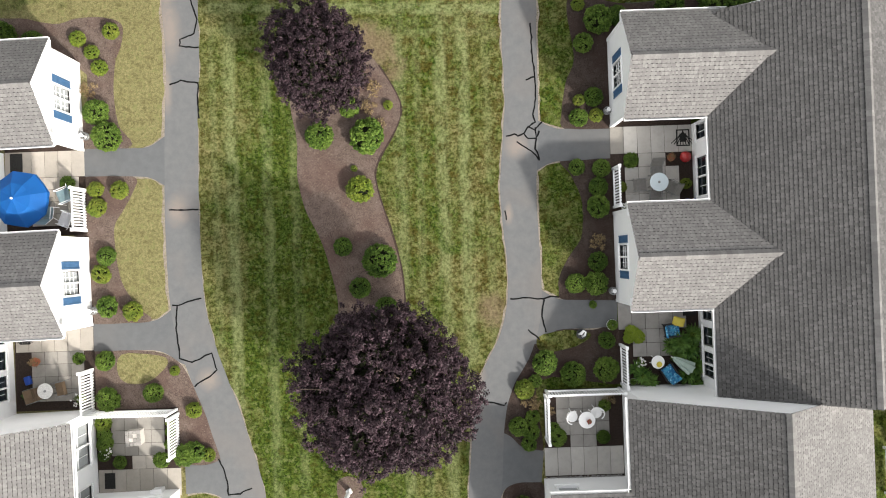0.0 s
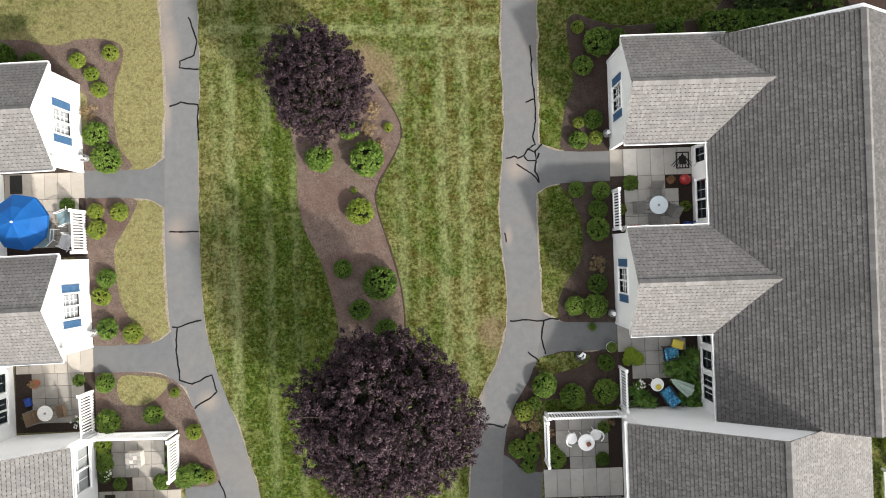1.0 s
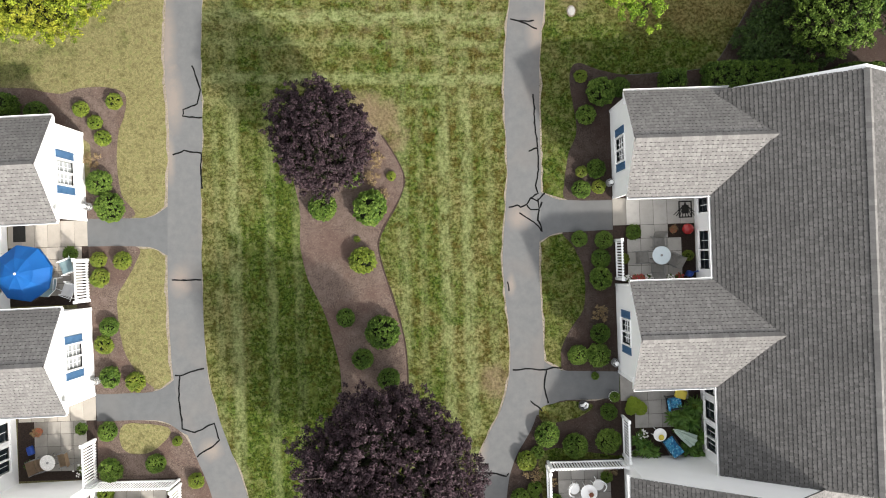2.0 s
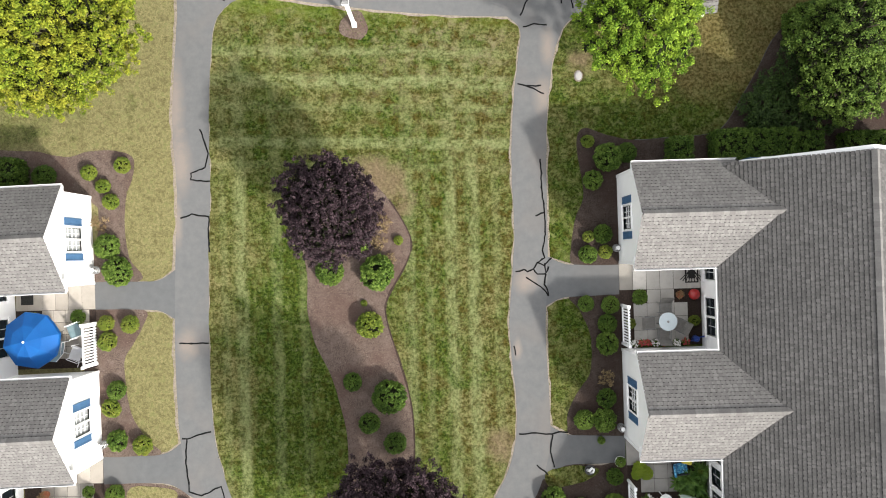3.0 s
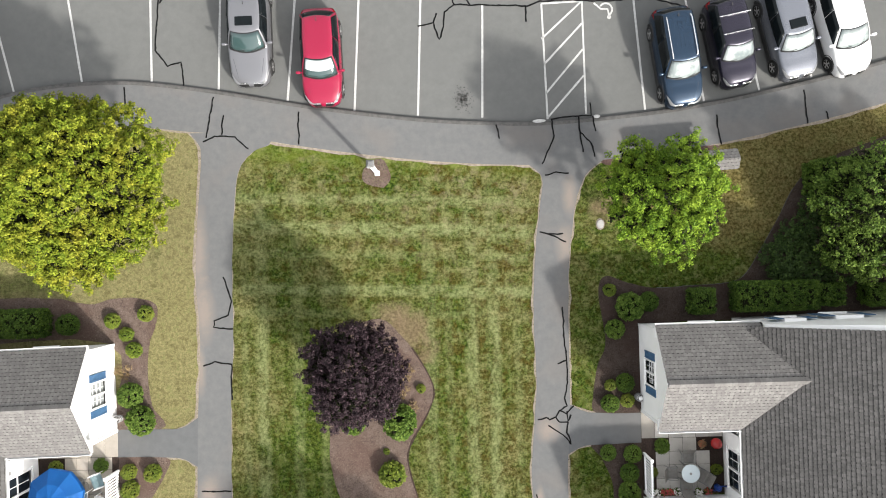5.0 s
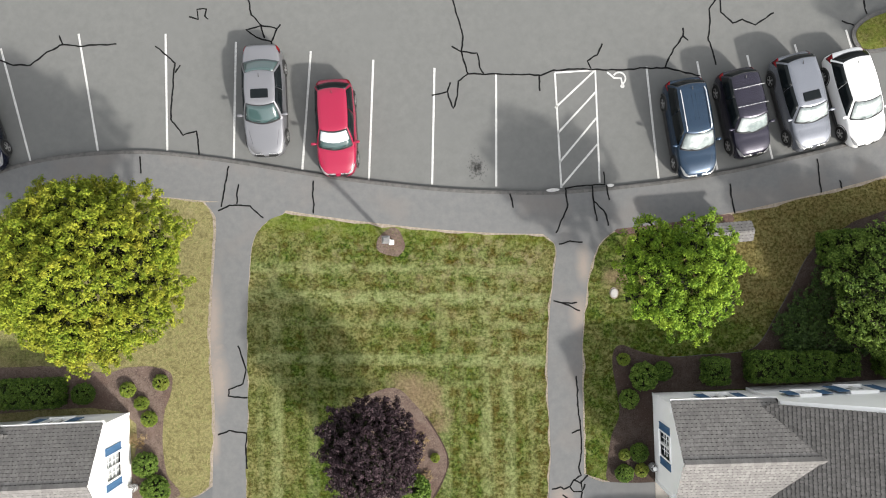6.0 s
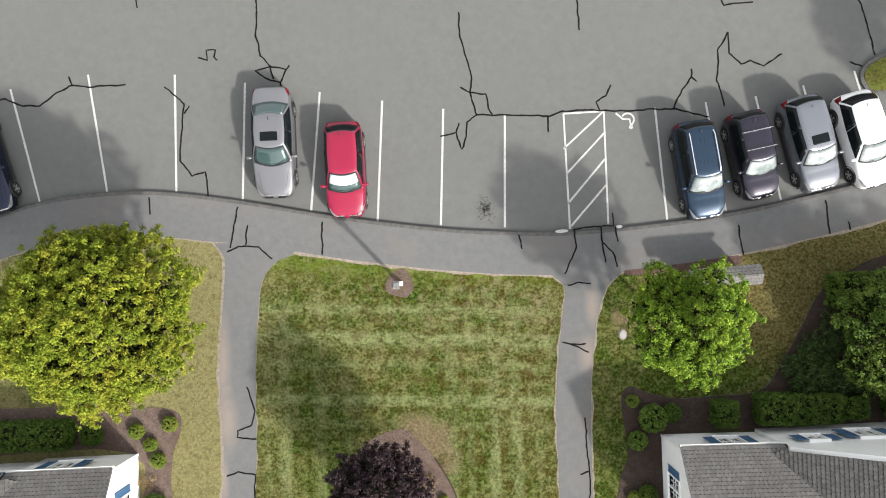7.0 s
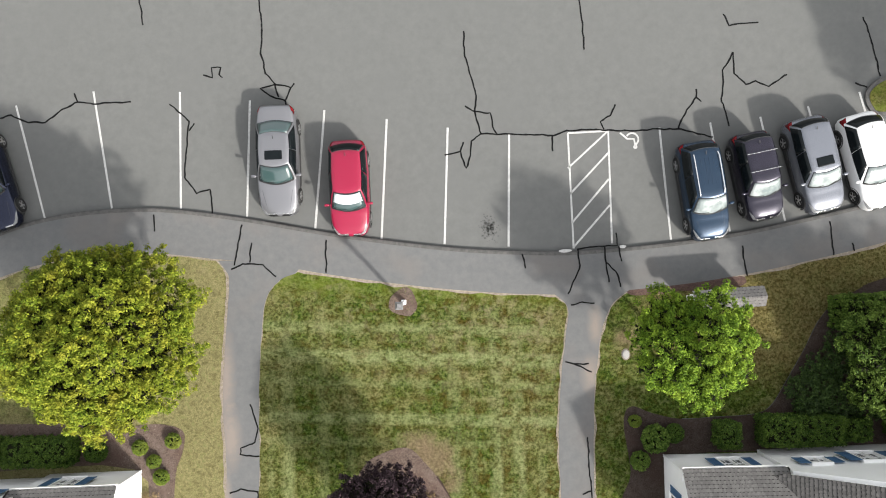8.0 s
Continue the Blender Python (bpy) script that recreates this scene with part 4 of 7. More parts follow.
# ---- shrubs and hedges ----
def shrub_mesh(name, seed, material, kind):
    """A low rounded bush of radius 1, standing on its base."""
    rng = np.random.default_rng(seed)
    clumps = []
    n, loose = {"neat": (400, 0.05), "loose": (230, 0.13), "spiky": (34, 0.45)}[kind]
    while len(clumps) < n:
        d = rng.normal(size=3)
        d /= np.linalg.norm(d)
        if d[2] < -0.35:
            continue
        r = 0.90 * (1 + loose * noise.noise(Vector(d * 2.3) + Vector((seed, 0, 0))) + 0.16 * (rng.random() - 0.6))
        clumps.append((d[0] * r, d[1] * r, 0.55 + d[2] * r * 0.72))
    per, size = {"neat": (17, 0.060), "loose": (22, 0.080), "spiky": (12, 0.12)}[kind]
    v, f = leaf_cloud(rng, clumps, per, {"neat": 0.09, "loose": 0.125, "spiky": 0.3}[kind], size)
    core, tri = [], []
    for i in range(5):
        for k in range(10):
            a, z = 2 * math.pi * k / 10, i / 4
            r = (0.68, 0.78, 0.74, 0.52, 0.1)[i]
            core.append((r * math.cos(a), r * math.sin(a), 0.02 + z * 1.02))
    for i in range(4):
        for k in range(10):
            p, q = i * 10 + k, i * 10 + (k + 1) % 10
            tri += [(p, q, q + 10), (p, q + 10, p + 10)]
    if kind == "spiky":
        return cloud_mesh(name, v, f, material)
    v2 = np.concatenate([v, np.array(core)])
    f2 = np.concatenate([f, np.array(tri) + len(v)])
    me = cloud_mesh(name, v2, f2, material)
    # the core's near-black colour paints the shade between the leaves
    me.materials.append(INNER_SHADE)
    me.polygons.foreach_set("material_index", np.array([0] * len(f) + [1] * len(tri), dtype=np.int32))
    return me


SHRUB_KINDS = {
    "spirea": (SPIREA, "loose", "yellow-green spirea bush growing in mulch", 4),
    "box": (BOX_LEAF, "neat", "clipped round green boxwood bush in mulch", 4),
    "yew": (YEW, "neat", "dark green clipped yew bush in mulch", 3),
    "leafy": (BOX_LEAF, "loose", "loose bright green leafy bush in mulch", 3),
    "dry": (DRY_LEAF, "spiky", "sparse dry brown perennial in mulch", 2),
}
shrub_meshes = {k: [shrub_mesh(k + "_bush", 40 + 7 * i + 31 * n, m, form) for i in range(c)] for n, (k, (m, form, _, c)) in enumerate(SHRUB_KINDS.items())}
shrub_rng = random.Random(5)


def shrub(kind, x, y, r, tall=1.0):
    mesh = shrub_rng.choice(shrub_meshes[kind])
    ob = new("bush", mesh)
    k = 0.98
    ob.matrix_basis = Matrix.LocRotScale((x, y, 0), Euler((0, 0, shrub_rng.random() * 6.28)), (r * k * shrub_rng.uniform(0.95, 1.06), r * k * shrub_rng.uniform(0.95, 1.06), r * tall))
    tagged(ob, SHRUB_KINDS[kind][2], "bush", "bushes in the beds")


WEST_BUSHES = [("box", -14.36, 6.42, 0.54), ("box", -13.92, 5.37, 0.64), ("spirea", -13.52, 3.13, 0.4), ("spirea", -14.53, 3.21, 0.35), ("spirea", -14.48, 2.45, 0.4), ("box", -14.14, 0.4, 0.42), ("spirea", -14.38, -0.34, 0.4),
               ("leafy", -14.14, -1.69, 0.44), ("spirea", -13.11, -1.93, 0.4), ("box", -14.32, -3.95, 0.42), ("leafy", -14.21, -5.55, 0.52), ("box", -12.35, -5.35, 0.42), ("spirea", -11.47, -4.47, 0.22), ("spirea", -10.71, -6.13, 0.34),
               ("leafy", -11.1, -7.95, 0.5), ("leafy", -10.72, -7.85, 0.46), ("spirea", -10.16, -8.01, 0.3), ("spirea", -14.22, 8.3, 0.34)]
WEST_NORTH = [("spirea", -15.11, 9.55, 0.33), ("spirea", -14.53, 8.97, 0.31), ("spirea", -13.69, 9.82, 0.34), ("yew", -16.93, 9.44, 0.5), ("dry", -14.71, 7.45, 0.34)]
MIDDLE_BUSHES = [("box", -5.07, 5.11, 0.62), ("leafy", -3.83, 6.29, 0.44), ("leafy", -3.08, 5.0, 0.72), ("spirea", -2.19, 6.33, 0.2), ("spirea", -3.46, 2.83, 0.56), ("spirea", -3.71, 3.73, 0.14), ("yew", -4.26, 0.46, 0.4),
                 ("yew", -2.73, -0.17, 0.75), ("yew", -3.59, -1.27, 0.47), ("yew", -2.54, -2.12, 0.47), ("dry", -2.75, 7.0, 0.34), ("dry", -3.0, 6.3, 0.3), ("dry", -2.5, 5.6, 0.22)]
EAST_BUSHES = [("leafy", 6.03, 8.62, 0.42), ("leafy", 6.67, 9.55, 0.6), ("yew", 7.49, 9.74, 0.42), ("spirea", 5.87, 10.26, 0.28), ("spirea", 5.78, 6.26, 0.25), ("yew", 6.39, 6.36, 0.4), ("box", 5.73, 5.51, 0.4), ("spirea", 6.48, 5.6, 0.29),
               ("box", 5.59, 3.45, 0.35), ("box", 6.61, 3.37, 0.38), ("yew", 6.45, 2.6, 0.42), ("leafy", 6.42, 1.78, 0.48), ("dry", 6.41, 0.3, 0.32), ("yew", 6.33, -0.51, 0.42), ("box", 5.37, -1.39, 0.43), ("leafy", 6.21, -1.41, 0.52),
               ("leafy", 6.08, -2.3, 0.17)]
SOUTH_BUSHES = [("yew", 6.57, -3.79, 0.38), ("box", 3.97, -4.63, 0.54), ("box", 5.12, -5.14, 0.54), ("leafy", 6.5, -4.98, 0.52), ("spirea", 3.09, -5.72, 0.42), ("box", 2.78, -7.25, 0.4), ("leafy", 3.3, -7.5, 0.36), ("leafy", 3.55, -5.4, 0.28),
                ("dry", 3.35, -6.3, 0.34), ("leafy", 3.4, -6.9, 0.32), ("leafy", 3.2, -8.0, 0.32), ("yew", 2.9, -10.6, 0.5)]
for kind, x, y, r in WEST_BUSHES + WEST_NORTH + MIDDLE_BUSHES + EAST_BUSHES + SOUTH_BUSHES:
    shrub(kind, x, y, r, 0.75 if kind == "dry" else 0.95)


def hedge(x0, x1, y0, y1, h, seed, material=YEW, label="clipped dark green yew hedge beside the house wall", wild=0.05, name="hedge", leaf=0.042, dens=120):
    """A box-shaped hedge: leaves over a closed core, with rounded shoulders."""
    rng = np.random.default_rng(seed)
    pts = []
    w, d = x1 - x0, y1 - y0
    n = int(dens * (w * d + 2 * h * (w + d)))
    while len(pts) < n:
        face = rng.random() * (w * d + 2 * h * (w + d))
        a, b = rng.random(), rng.random()
        if face < w * d:
            p = [x0 + a * w, y0 + b * d, h]
        elif face < w * d + 2 * h * w:
            p = [x0 + a * w, y0 if rng.random() < 0.5 else y1, b * h]
        else:
            p = [x0 if rng.random() < 0.5 else x1, y0 + a * d, b * h]
        k = noise.noise(Vector((p[0] * 2.5, p[1] * 2.5, p[2] * 2.5 + seed))) * wild
        e = min(p[0] - x0, x1 - p[0], p[1] - y0, y1 - p[1])
        p[2] += k - max(0, 0.12 - e) * 0.6 * (p[2] > h * 0.8)
        p[0] += k
        p[1] += k
        pts.append(p)
    v, f = leaf_cloud(rng, pts, 12, 0.085, leaf)
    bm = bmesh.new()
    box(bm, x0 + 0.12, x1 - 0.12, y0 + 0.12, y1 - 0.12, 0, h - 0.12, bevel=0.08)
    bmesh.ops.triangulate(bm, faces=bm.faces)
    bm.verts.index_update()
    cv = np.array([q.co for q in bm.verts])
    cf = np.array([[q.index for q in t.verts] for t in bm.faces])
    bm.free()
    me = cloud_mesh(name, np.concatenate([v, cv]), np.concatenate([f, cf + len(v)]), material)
    # closed core, coloured near black as the hedge's inner shade
    me.materials.append(INNER_SHADE)
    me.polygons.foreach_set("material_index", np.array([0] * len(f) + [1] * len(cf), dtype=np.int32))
    tagged(new(name, me), label, "hedge", "hedges by the house")


for n, (a, b, y0, y1, h) in enumerate(((9.16, 9.97, 9.25, 10.2, 1.05), (10.98, 12.4, 9.3, 10.42, 1.1), (12.3, 14.2, 9.3, 10.42, 1.05), (14.42, 15.35, 9.45, 10.25, 0.95), (16.4, 18.0, 9.4, 10.2, 1.1), (-20.4, -17.75, 9.05, 10.1, 1.1), (-23.2, -20.7, 9.05, 10.1, 1.1))):
    hedge(a, b, y0, y1, h, n + 3)

# evergreen thicket beyond the house
build_tree(15.3, 13.8, 4.8, 1.6, 0.4, BOX_LEAF, 23, "dense green evergreen tree beside a clipped hedge", 0.16, 26, 0.05, 34, 0.3, 0.12)
build_tree(15.7, 12.1, 3.2, 1.55, 0.3, BOX_LEAF, 29, "dense green evergreen tree beside the house", 0.15, 24, 0.055, 34, 0.24, 0.1)
build_tree(19.2, 12.4, 4.6, 2.1, 0.4, CONIFER, 31, "dark green conifer with drooping branches", 0.16, 24, 0.05, 30, 0.3, 0.1)
hedge(14.3, 21.0, 14.1, 15.35, 1.5, 61, BOX_LEAF, "broad light green clipped evergreen hedge beside the lawn", 0.16, "hedge", 0.05, 110)


def ground_cover(points, h, seed, label):
    rng = np.random.default_rng(seed)
    pts = []
    for x, y, r in points:
        for _ in range(int(r * r * 170)):
            a, q = rng.random() * 6.283, math.sqrt(rng.random()) * r
            pts.append((x + q * math.cos(a), y + q * math.sin(a), h * (0.45 + 0.55 * (1 - (q / r) ** 2)) * (0.8 + 0.4 * rng.random())))
    v, f = leaf_cloud(rng, pts, 20, 0.13, 0.05)
    tagged(new("juniper", cloud_mesh("juniper", v, f, CONIFER_DARK)), label, "juniper", kind="stuff")


CONIFER_DARK = make_leaf("juniper_needles", (0.008, 0.020, 0.004), (0.060, 0.105, 0.022), (0.045, 0.075, 0.018))
ground_cover([(12.9, 11.4, 0.75), (13.6, 11.5, 1.0), (14.3, 11.0, 0.9), (14.2, 12.6, 0.8), (13.5, 12.4, 0.6), (15.6, 10.9, 0.8), (14.5, 13.5, 0.6), (13.0, 10.9, 0.6)], 0.7, 4, "dark low spreading juniper covering the bed")

# ---- parking lot markings and cracks ----
PAINT_Z = DROP + 0.006


def strip(name, pts, width, z, material, label, category, ragged=0.0):
    bm = bmesh.new()
    rows = []
    P = [Vector((p[0], p[1])) for p in pts]
    for i, p in enumerate(P):
        d = P[min(i + 1, len(P) - 1)] - P[max(i - 1, 0)]
        n = Vector((-d.y, d.x)).normalized()
        w = width * (1 + ragged * noise.noise((p.x * 9, p.y * 9, 0)))
        rows.append([bm.verts.new((p.x + n.x * w * k, p.y + n.y * w * k, z + h)) for k, h in ((0.5, -0.004), (0.42, 0.002), (-0.42, 0.002), (-0.5, -0.004))])
    for a, b in zip(rows, rows[1:]):
        for i in range(3):
            bm.faces.new((a[i], a[i + 1], b[i + 1], b[i]))
    bmesh.ops.recalc_face_normals(bm, faces=bm.faces)
    return tagged(mesh_object(name, bm, material), label, category, kind="structure")


STALLS = [(-20.51, 24.35, -19.25, 19.3), (-17.13, 24.89, -16.36, 19.78), (-13.36, 24.78, -13.37, 19.7), (-10.32, 24.34, -10.51, 19.28), (-7.09, 23.84, -7.57, 18.72), (-4.4, 23.39, -4.72, 18.2), (-1.77, 22.96, -2.01, 17.92), (0.88, 22.65, 0.74, 17.76),
          (7.36, 22.75, 7.71, 17.9), (9.55, 22.92, 10.24, 18.2), (11.71, 23.12, 12.62, 18.6), (13.77, 23.53, 14.88, 19.1), (16.0, 24.1, 17.1, 19.8)]
for x0, y0, x1, y1 in STALLS:
    strip("stall_line", [(x0 + (x1 - x0) * i / 12, y0 + (y1 - y0) * i / 12) for i in range(13)], 0.09, PAINT_Z, PAINT, "worn white painted parking stall line", "line", 0.2)
for x0, y0, x1, y1 in ((3.41, 22.6, 5.15, 22.66), (3.41, 22.6, 3.53, 17.62), (5.15, 22.66, 5.18, 17.8), (3.37, 21.08, 5.1, 22.62), (3.45, 19.98, 5.12, 21.7), (3.48, 18.71, 5.12, 20.58), (3.55, 17.7, 5.14, 19.46)):
    strip("hatch_line", [(x0 + (x1 - x0) * i / 10, y0 + (y1 - y0) * i / 10) for i in range(11)], 0.08, PAINT_Z + 0.002, PAINT, "white painted hatching beside an accessible bay", "line", 0.2)
# wheelchair symbol, upside down to the pavement
arc = [(6.17 + 0.27 * math.cos(a), 22.27 + 0.27 * math.sin(a)) for a in np.linspace(-1.2, 2.6, 14)]
strip("bay_symbol", arc, 0.075, PAINT_Z, PAINT, "white painted wheelchair symbol on asphalt", "marking")
strip("bay_symbol", [(5.66, 22.56), (5.8, 22.44), (5.95, 22.3), (6.25, 22.28), (6.3, 22.0)], 0.08, PAINT_Z + 0.003, PAINT, "white painted wheelchair symbol on asphalt", "marking")
bm = bmesh.new()
slab(bm, [(6.3 + 0.09 * math.cos(a), 21.94 + 0.09 * math.sin(a)) for a in np.linspace(0, 5.9, 12)], PAINT_Z - 0.004, PAINT_Z + 0.005)
tagged(mesh_object("bay_symbol", bm, PAINT), "white painted wheelchair symbol on asphalt", "marking", kind="structure")
for x, y in ((3.15, 17.52), (5.6, 17.66)):
    bm = bmesh.new()
    slab(bm, [(x + (0.28 if x < 4 else 0.14) * math.cos(a), y + 0.07 * math.sin(a)) for a in np.linspace(0, 5.9, 14)], 0.0, 0.03, wob=0.05)
    tagged(mesh_object("kerb_mark", bm, PAINT), "worn white paint on the kerb beside the ramp", "marking", kind="structure")

LOT_CRACKS = [
    [(-9.87, 28.74), (-9.76, 27.5), (-9.81, 26.38), (-9.62, 25.51), (-9.19, 25.01)],
    [(-8.4, 25.06), (-8.52, 24.87), (-9.21, 25.01), (-9.88, 24.85), (-9.44, 24.52), (-8.78, 24.31), (-8.52, 24.87)],
    [(-9.21, 25.01), (-9.07, 24.46)],
    [(-8.78, 24.31), (-8.73, 24.06)],
    [(-1, 27.16), (-0.97, 26.05), (-0.68, 25.06), (-0.5, 24.31), (-0.59, 23.63), (-0.32, 22.66)],
    [(-1, 23.88), (-0.59, 23.63), (0.1, 23.56), (0.18, 22.94), (0.37, 22.62)],
    [(-0.32, 22.66), (-0.74, 22.35), (-0.82, 21.74), (-1.01, 21.18), (-1.23, 21.92), (-1.92, 21.77)],
    [(-1.23, 21.92), (-1.1, 22.31)],
    [(-0.32, 22.66), (0.86, 22.61), (2.8, 22.52), (3.37, 22.7), (4.76, 22.72), (5.97, 22.64), (8.16, 22.69), (9.66, 22.29)],
    [(2.75, 22.52), (2.74, 21.83)],
    [(4.95, 22.71), (4.82, 23.08), (5.26, 23.32), (5.49, 23.8)],
    [(8.16, 22.69), (8.55, 23.49), (8.98, 24.04), (8.99, 24.39)],
    [(8.98, 24.04), (9.2, 23.84)],
    [(10.63, 25.95), (10.19, 25.17), (10.09, 23.82), (10.35, 22.74)],
    [(10.63, 25.95), (10.67, 25.04), (11.14, 24.53), (11.56, 24.69), (12.11, 24.44), (12.48, 24.67), (12.93, 24.93)],
    [(16.3, 27.36), (16.66, 26.12), (16.93, 24.76)],
    [(15.83, 24.5), (16.35, 24.29)],
    [(4.06, 28.4), (4.15, 27.41), (4.22, 26.22)],
    [(10.27, 27.63), (10.5, 27.13), (11.77, 27.23)],
    [(-15.08, 28.87), (-14.94, 27.75)],
    [(-12.33, 25.5), (-11.96, 25.37), (-11.98, 25.82), (-11.58, 25.81), (-11.64, 25.51), (-11.49, 25.36)],
    [(-21.21, 23.81), (-20.72, 23.94), (-19.98, 23.58), (-19.24, 23.59), (-18.5, 24.11), (-17.95, 24.42), (-17.14, 24.35), (-15.49, 24.41)],
    [(-17.95, 24.84), (-17.81, 24.42)],
    [(-13.82, 24.25), (-12.96, 23.49), (-13.1, 22.39), (-13.21, 21.04), (-12.68, 20.36), (-12.09, 20.52), (-12.01, 19.47)],
    [(-12.77, 23.41), (-12.97, 23.07)],
]
WALK_CRACKS = [
    [(-14.5, 19.46), (-14.46, 18.73)],
    [(-10.68, 18.94), (-11.04, 17.2)],
    [(-10.3, 18.16), (-10.38, 17.31)],
    [(-11.17, 17.01), (-10.68, 17.29), (-9.83, 17.18), (-9.25, 16.68)],
    [(-7.07, 18.21), (-7.11, 16.8)],
    [(1.32, 17.42), (1.43, 16.81)],
    [(3.67, 17.61), (3.77, 16.89), (3.21, 15.69)],
    [(4.83, 17.66), (4.86, 16.86), (4.98, 16.14)],
    [(4.86, 16.98), (5.29, 16.61), (5.46, 15.93)],
    [(5.44, 17.67), (5.54, 17.02)],
    [(3.32, 15.21), (3.8, 15.34), (4.33, 15.26)],
    [(10.69, 17.58), (10.86, 16.3)],
    [(14.45, 18.54), (14.56, 17.09)],
    [(15.37, 17.6), (15.45, 17.24)],
    [(3.67, 17.59), (4.59, 17.69), (5.36, 17.7), (5.33, 18.25)],
    [(-10.44, 11.27), (-10.13, 10.24), (-10.26, 9.64), (-10.89, 9.42), (-10.9, 9.11), (-10.08, 9.06)],
    [(-11.36, 7.52), (-10.88, 7.7), (-10.19, 7.56), (-10.16, 6.06)],
    [(-11.54, 2.27), (-10.3, 2.23)],
    [(3.02, 12.81), (3.66, 12.6), (4.13, 12.35)],
    [(3.42, 12.7), (4.02, 12.71)],
    [(3.9, 9.6), (3.89, 8.52), (3.98, 7.33), (4.0, 6.41), (3.86, 5.75), (3.95, 5.42), (3.6, 5.22), (3.48, 4.98)],
    [(3.61, 7.19), (3.98, 7.33)],
    [(2.7, 4.86), (3.05, 4.93), (3.2, 4.84), (3.48, 4.98), (3.62, 4.78), (3.97, 4.74)],
    [(3.6, 5.22), (3.9, 5.1), (4.24, 5.42)],
    [(3.95, 5.2), (3.97, 4.74), (4.1, 5.05)],
    [(3.97, 4.74), (3.93, 4.3), (4.06, 3.8)],
    [(3.13, 4.61), (3.76, 4.23), (4.04, 3.84)],
    [(-11.53, -1.73), (-11.3, -1.74), (-10.29, -1.49)],
    [(-11.3, -1.74), (-11.4, -2.68), (-11.29, -3.99), (-10.78, -4.13), (-9.93, -3.8), (-9.72, -4.52), (-10.69, -5.19)],
    [(-9.77, -8.23), (-9.5, -8.9), (-9.41, -9.73), (-8.93, -9.69), (-8.41, -9.5)],
    [(2.54, 1.75), (2.6, 1.35)],
    [(2.65, -1.97), (3.29, -1.92), (4.04, -2.02), (4.35, -1.89), (4.71, -1.95)],
    [(4.04, -2.02), (3.97, -2.73), (4.09, -3.39)],
    [(3.36, -3.25), (3.82, -3.71)],
    [(1.13, -6.22), (1.83, -6.25), (2.25, -6.4), (2.35, -6.27)],
]


def crack(pts, z, width):
    fine = []
    P = [np.array(p) for p in pts]
    for a, b in zip(P, P[1:]):
        n = max(2, int(np.hypot(*(b - a)) / 0.12))
        d = (b - a) / max(np.hypot(*(b - a)), 1e-6)
        for i in range(n):
            q = a + (b - a) * i / n
            k = 0.05 * noise.noise((q[0] * 3.0, q[1] * 3.0, 1.5)) + 0.02 * noise.noise((q[0] * 11.0, q[1] * 11.0, 7.5))
            fine.append((q[0] - d[1] * k, q[1] + d[0] * k))
    fine.append(tuple(P[-1]))
    strip("sealed_crack", fine, width, z, SEAL, "black tar sealant along a crack in asphalt", "crack", 0.5)


for pts in LOT_CRACKS:
    crack(pts, DROP + 0.010, 0.068)
for pts in WALK_CRACKS:
    crack(pts, 0.031, 0.062)

# oil stains and a grass island
OIL = worn("oil_stain", (0.03, 0.03, 0.03), (0.09, 0.09, 0.088), 6, 0.7)
oil_rng = random.Random(8)
bm = bmesh.new()
for _ in range(260):
    a, r = oil_rng.random() * 6.28, 0.04 + abs(oil_rng.gauss(0, 0.22))
    q = 0.013 + oil_rng.random() * 0.024
    slab(bm, [(-0.07 + r * math.cos(a) + q * math.cos(b), 18.6 + 1.2 * r * math.sin(a) + q * math.sin(b)) for b in np.linspace(0, 5.6, 7)], DROP - 0.001, DROP + 0.003)
tagged(mesh_object("oil_stain", bm, OIL), "speckled black oil stain on the asphalt", "stain", kind="stuff")
bm = bmesh.new()
slab(bm, curve([(16.25, 24.1), (16.35, 23.35), (17.0, 23.05), (19.5, 23.5), (22, 24.2), (22, 25.6), (19, 25.2), (17.1, 24.75)], 6, True), DROP - 0.02, DROP + 0.10)
tagged(mesh_object("kerb_island", bm, KERB_DARK), "raised island kerb in the parking lot", "kerb", kind="structure")
bm = bmesh.new()
slab(bm, curve([(16.42, 24.05), (16.5, 23.45), (17.05, 23.2), (19.5, 23.65), (21.9, 24.3), (21.9, 25.45), (19, 25.05), (17.2, 24.6)], 6, True), DROP, DROP + 0.12)
tagged(mesh_object("lawn_island", bm, LAWN), "grass on a parking lot island", "lawn", kind="structure")


build_tree(20.7, 21.9, 6.4, 2.0, 2.0, MAPLE_GREEN, 37, "green maple tree beside the parking lot", 0.17, 18, 0.07, 20, 0.3, 0.1, 0.2)


# ---- cars ----
def car_paint(name, colour, metal=0.35, rough=0.32):
    m = Nodes(name, rough, metal)
    m.bsdf.inputs["Coat Weight"].default_value, m.bsdf.inputs["Coat Roughness"].default_value = 0.25, 0.05
    dust = m.ramp(m.noise(3.0, 4), 0.4, 0.75, 0.0, 0.18)
    flake = m.ramp(m.noise(400.0, 1), 0.4, 0.6, 0.9, 1.1)
    c = m.mix(dust, colour, tuple(min(1, v * 0.9 + 0.012) for v in colour))
    m.put(m.bsdf.inputs["Roughness"], m.math("MULTIPLY", flake, rough))
    return m.done(c)


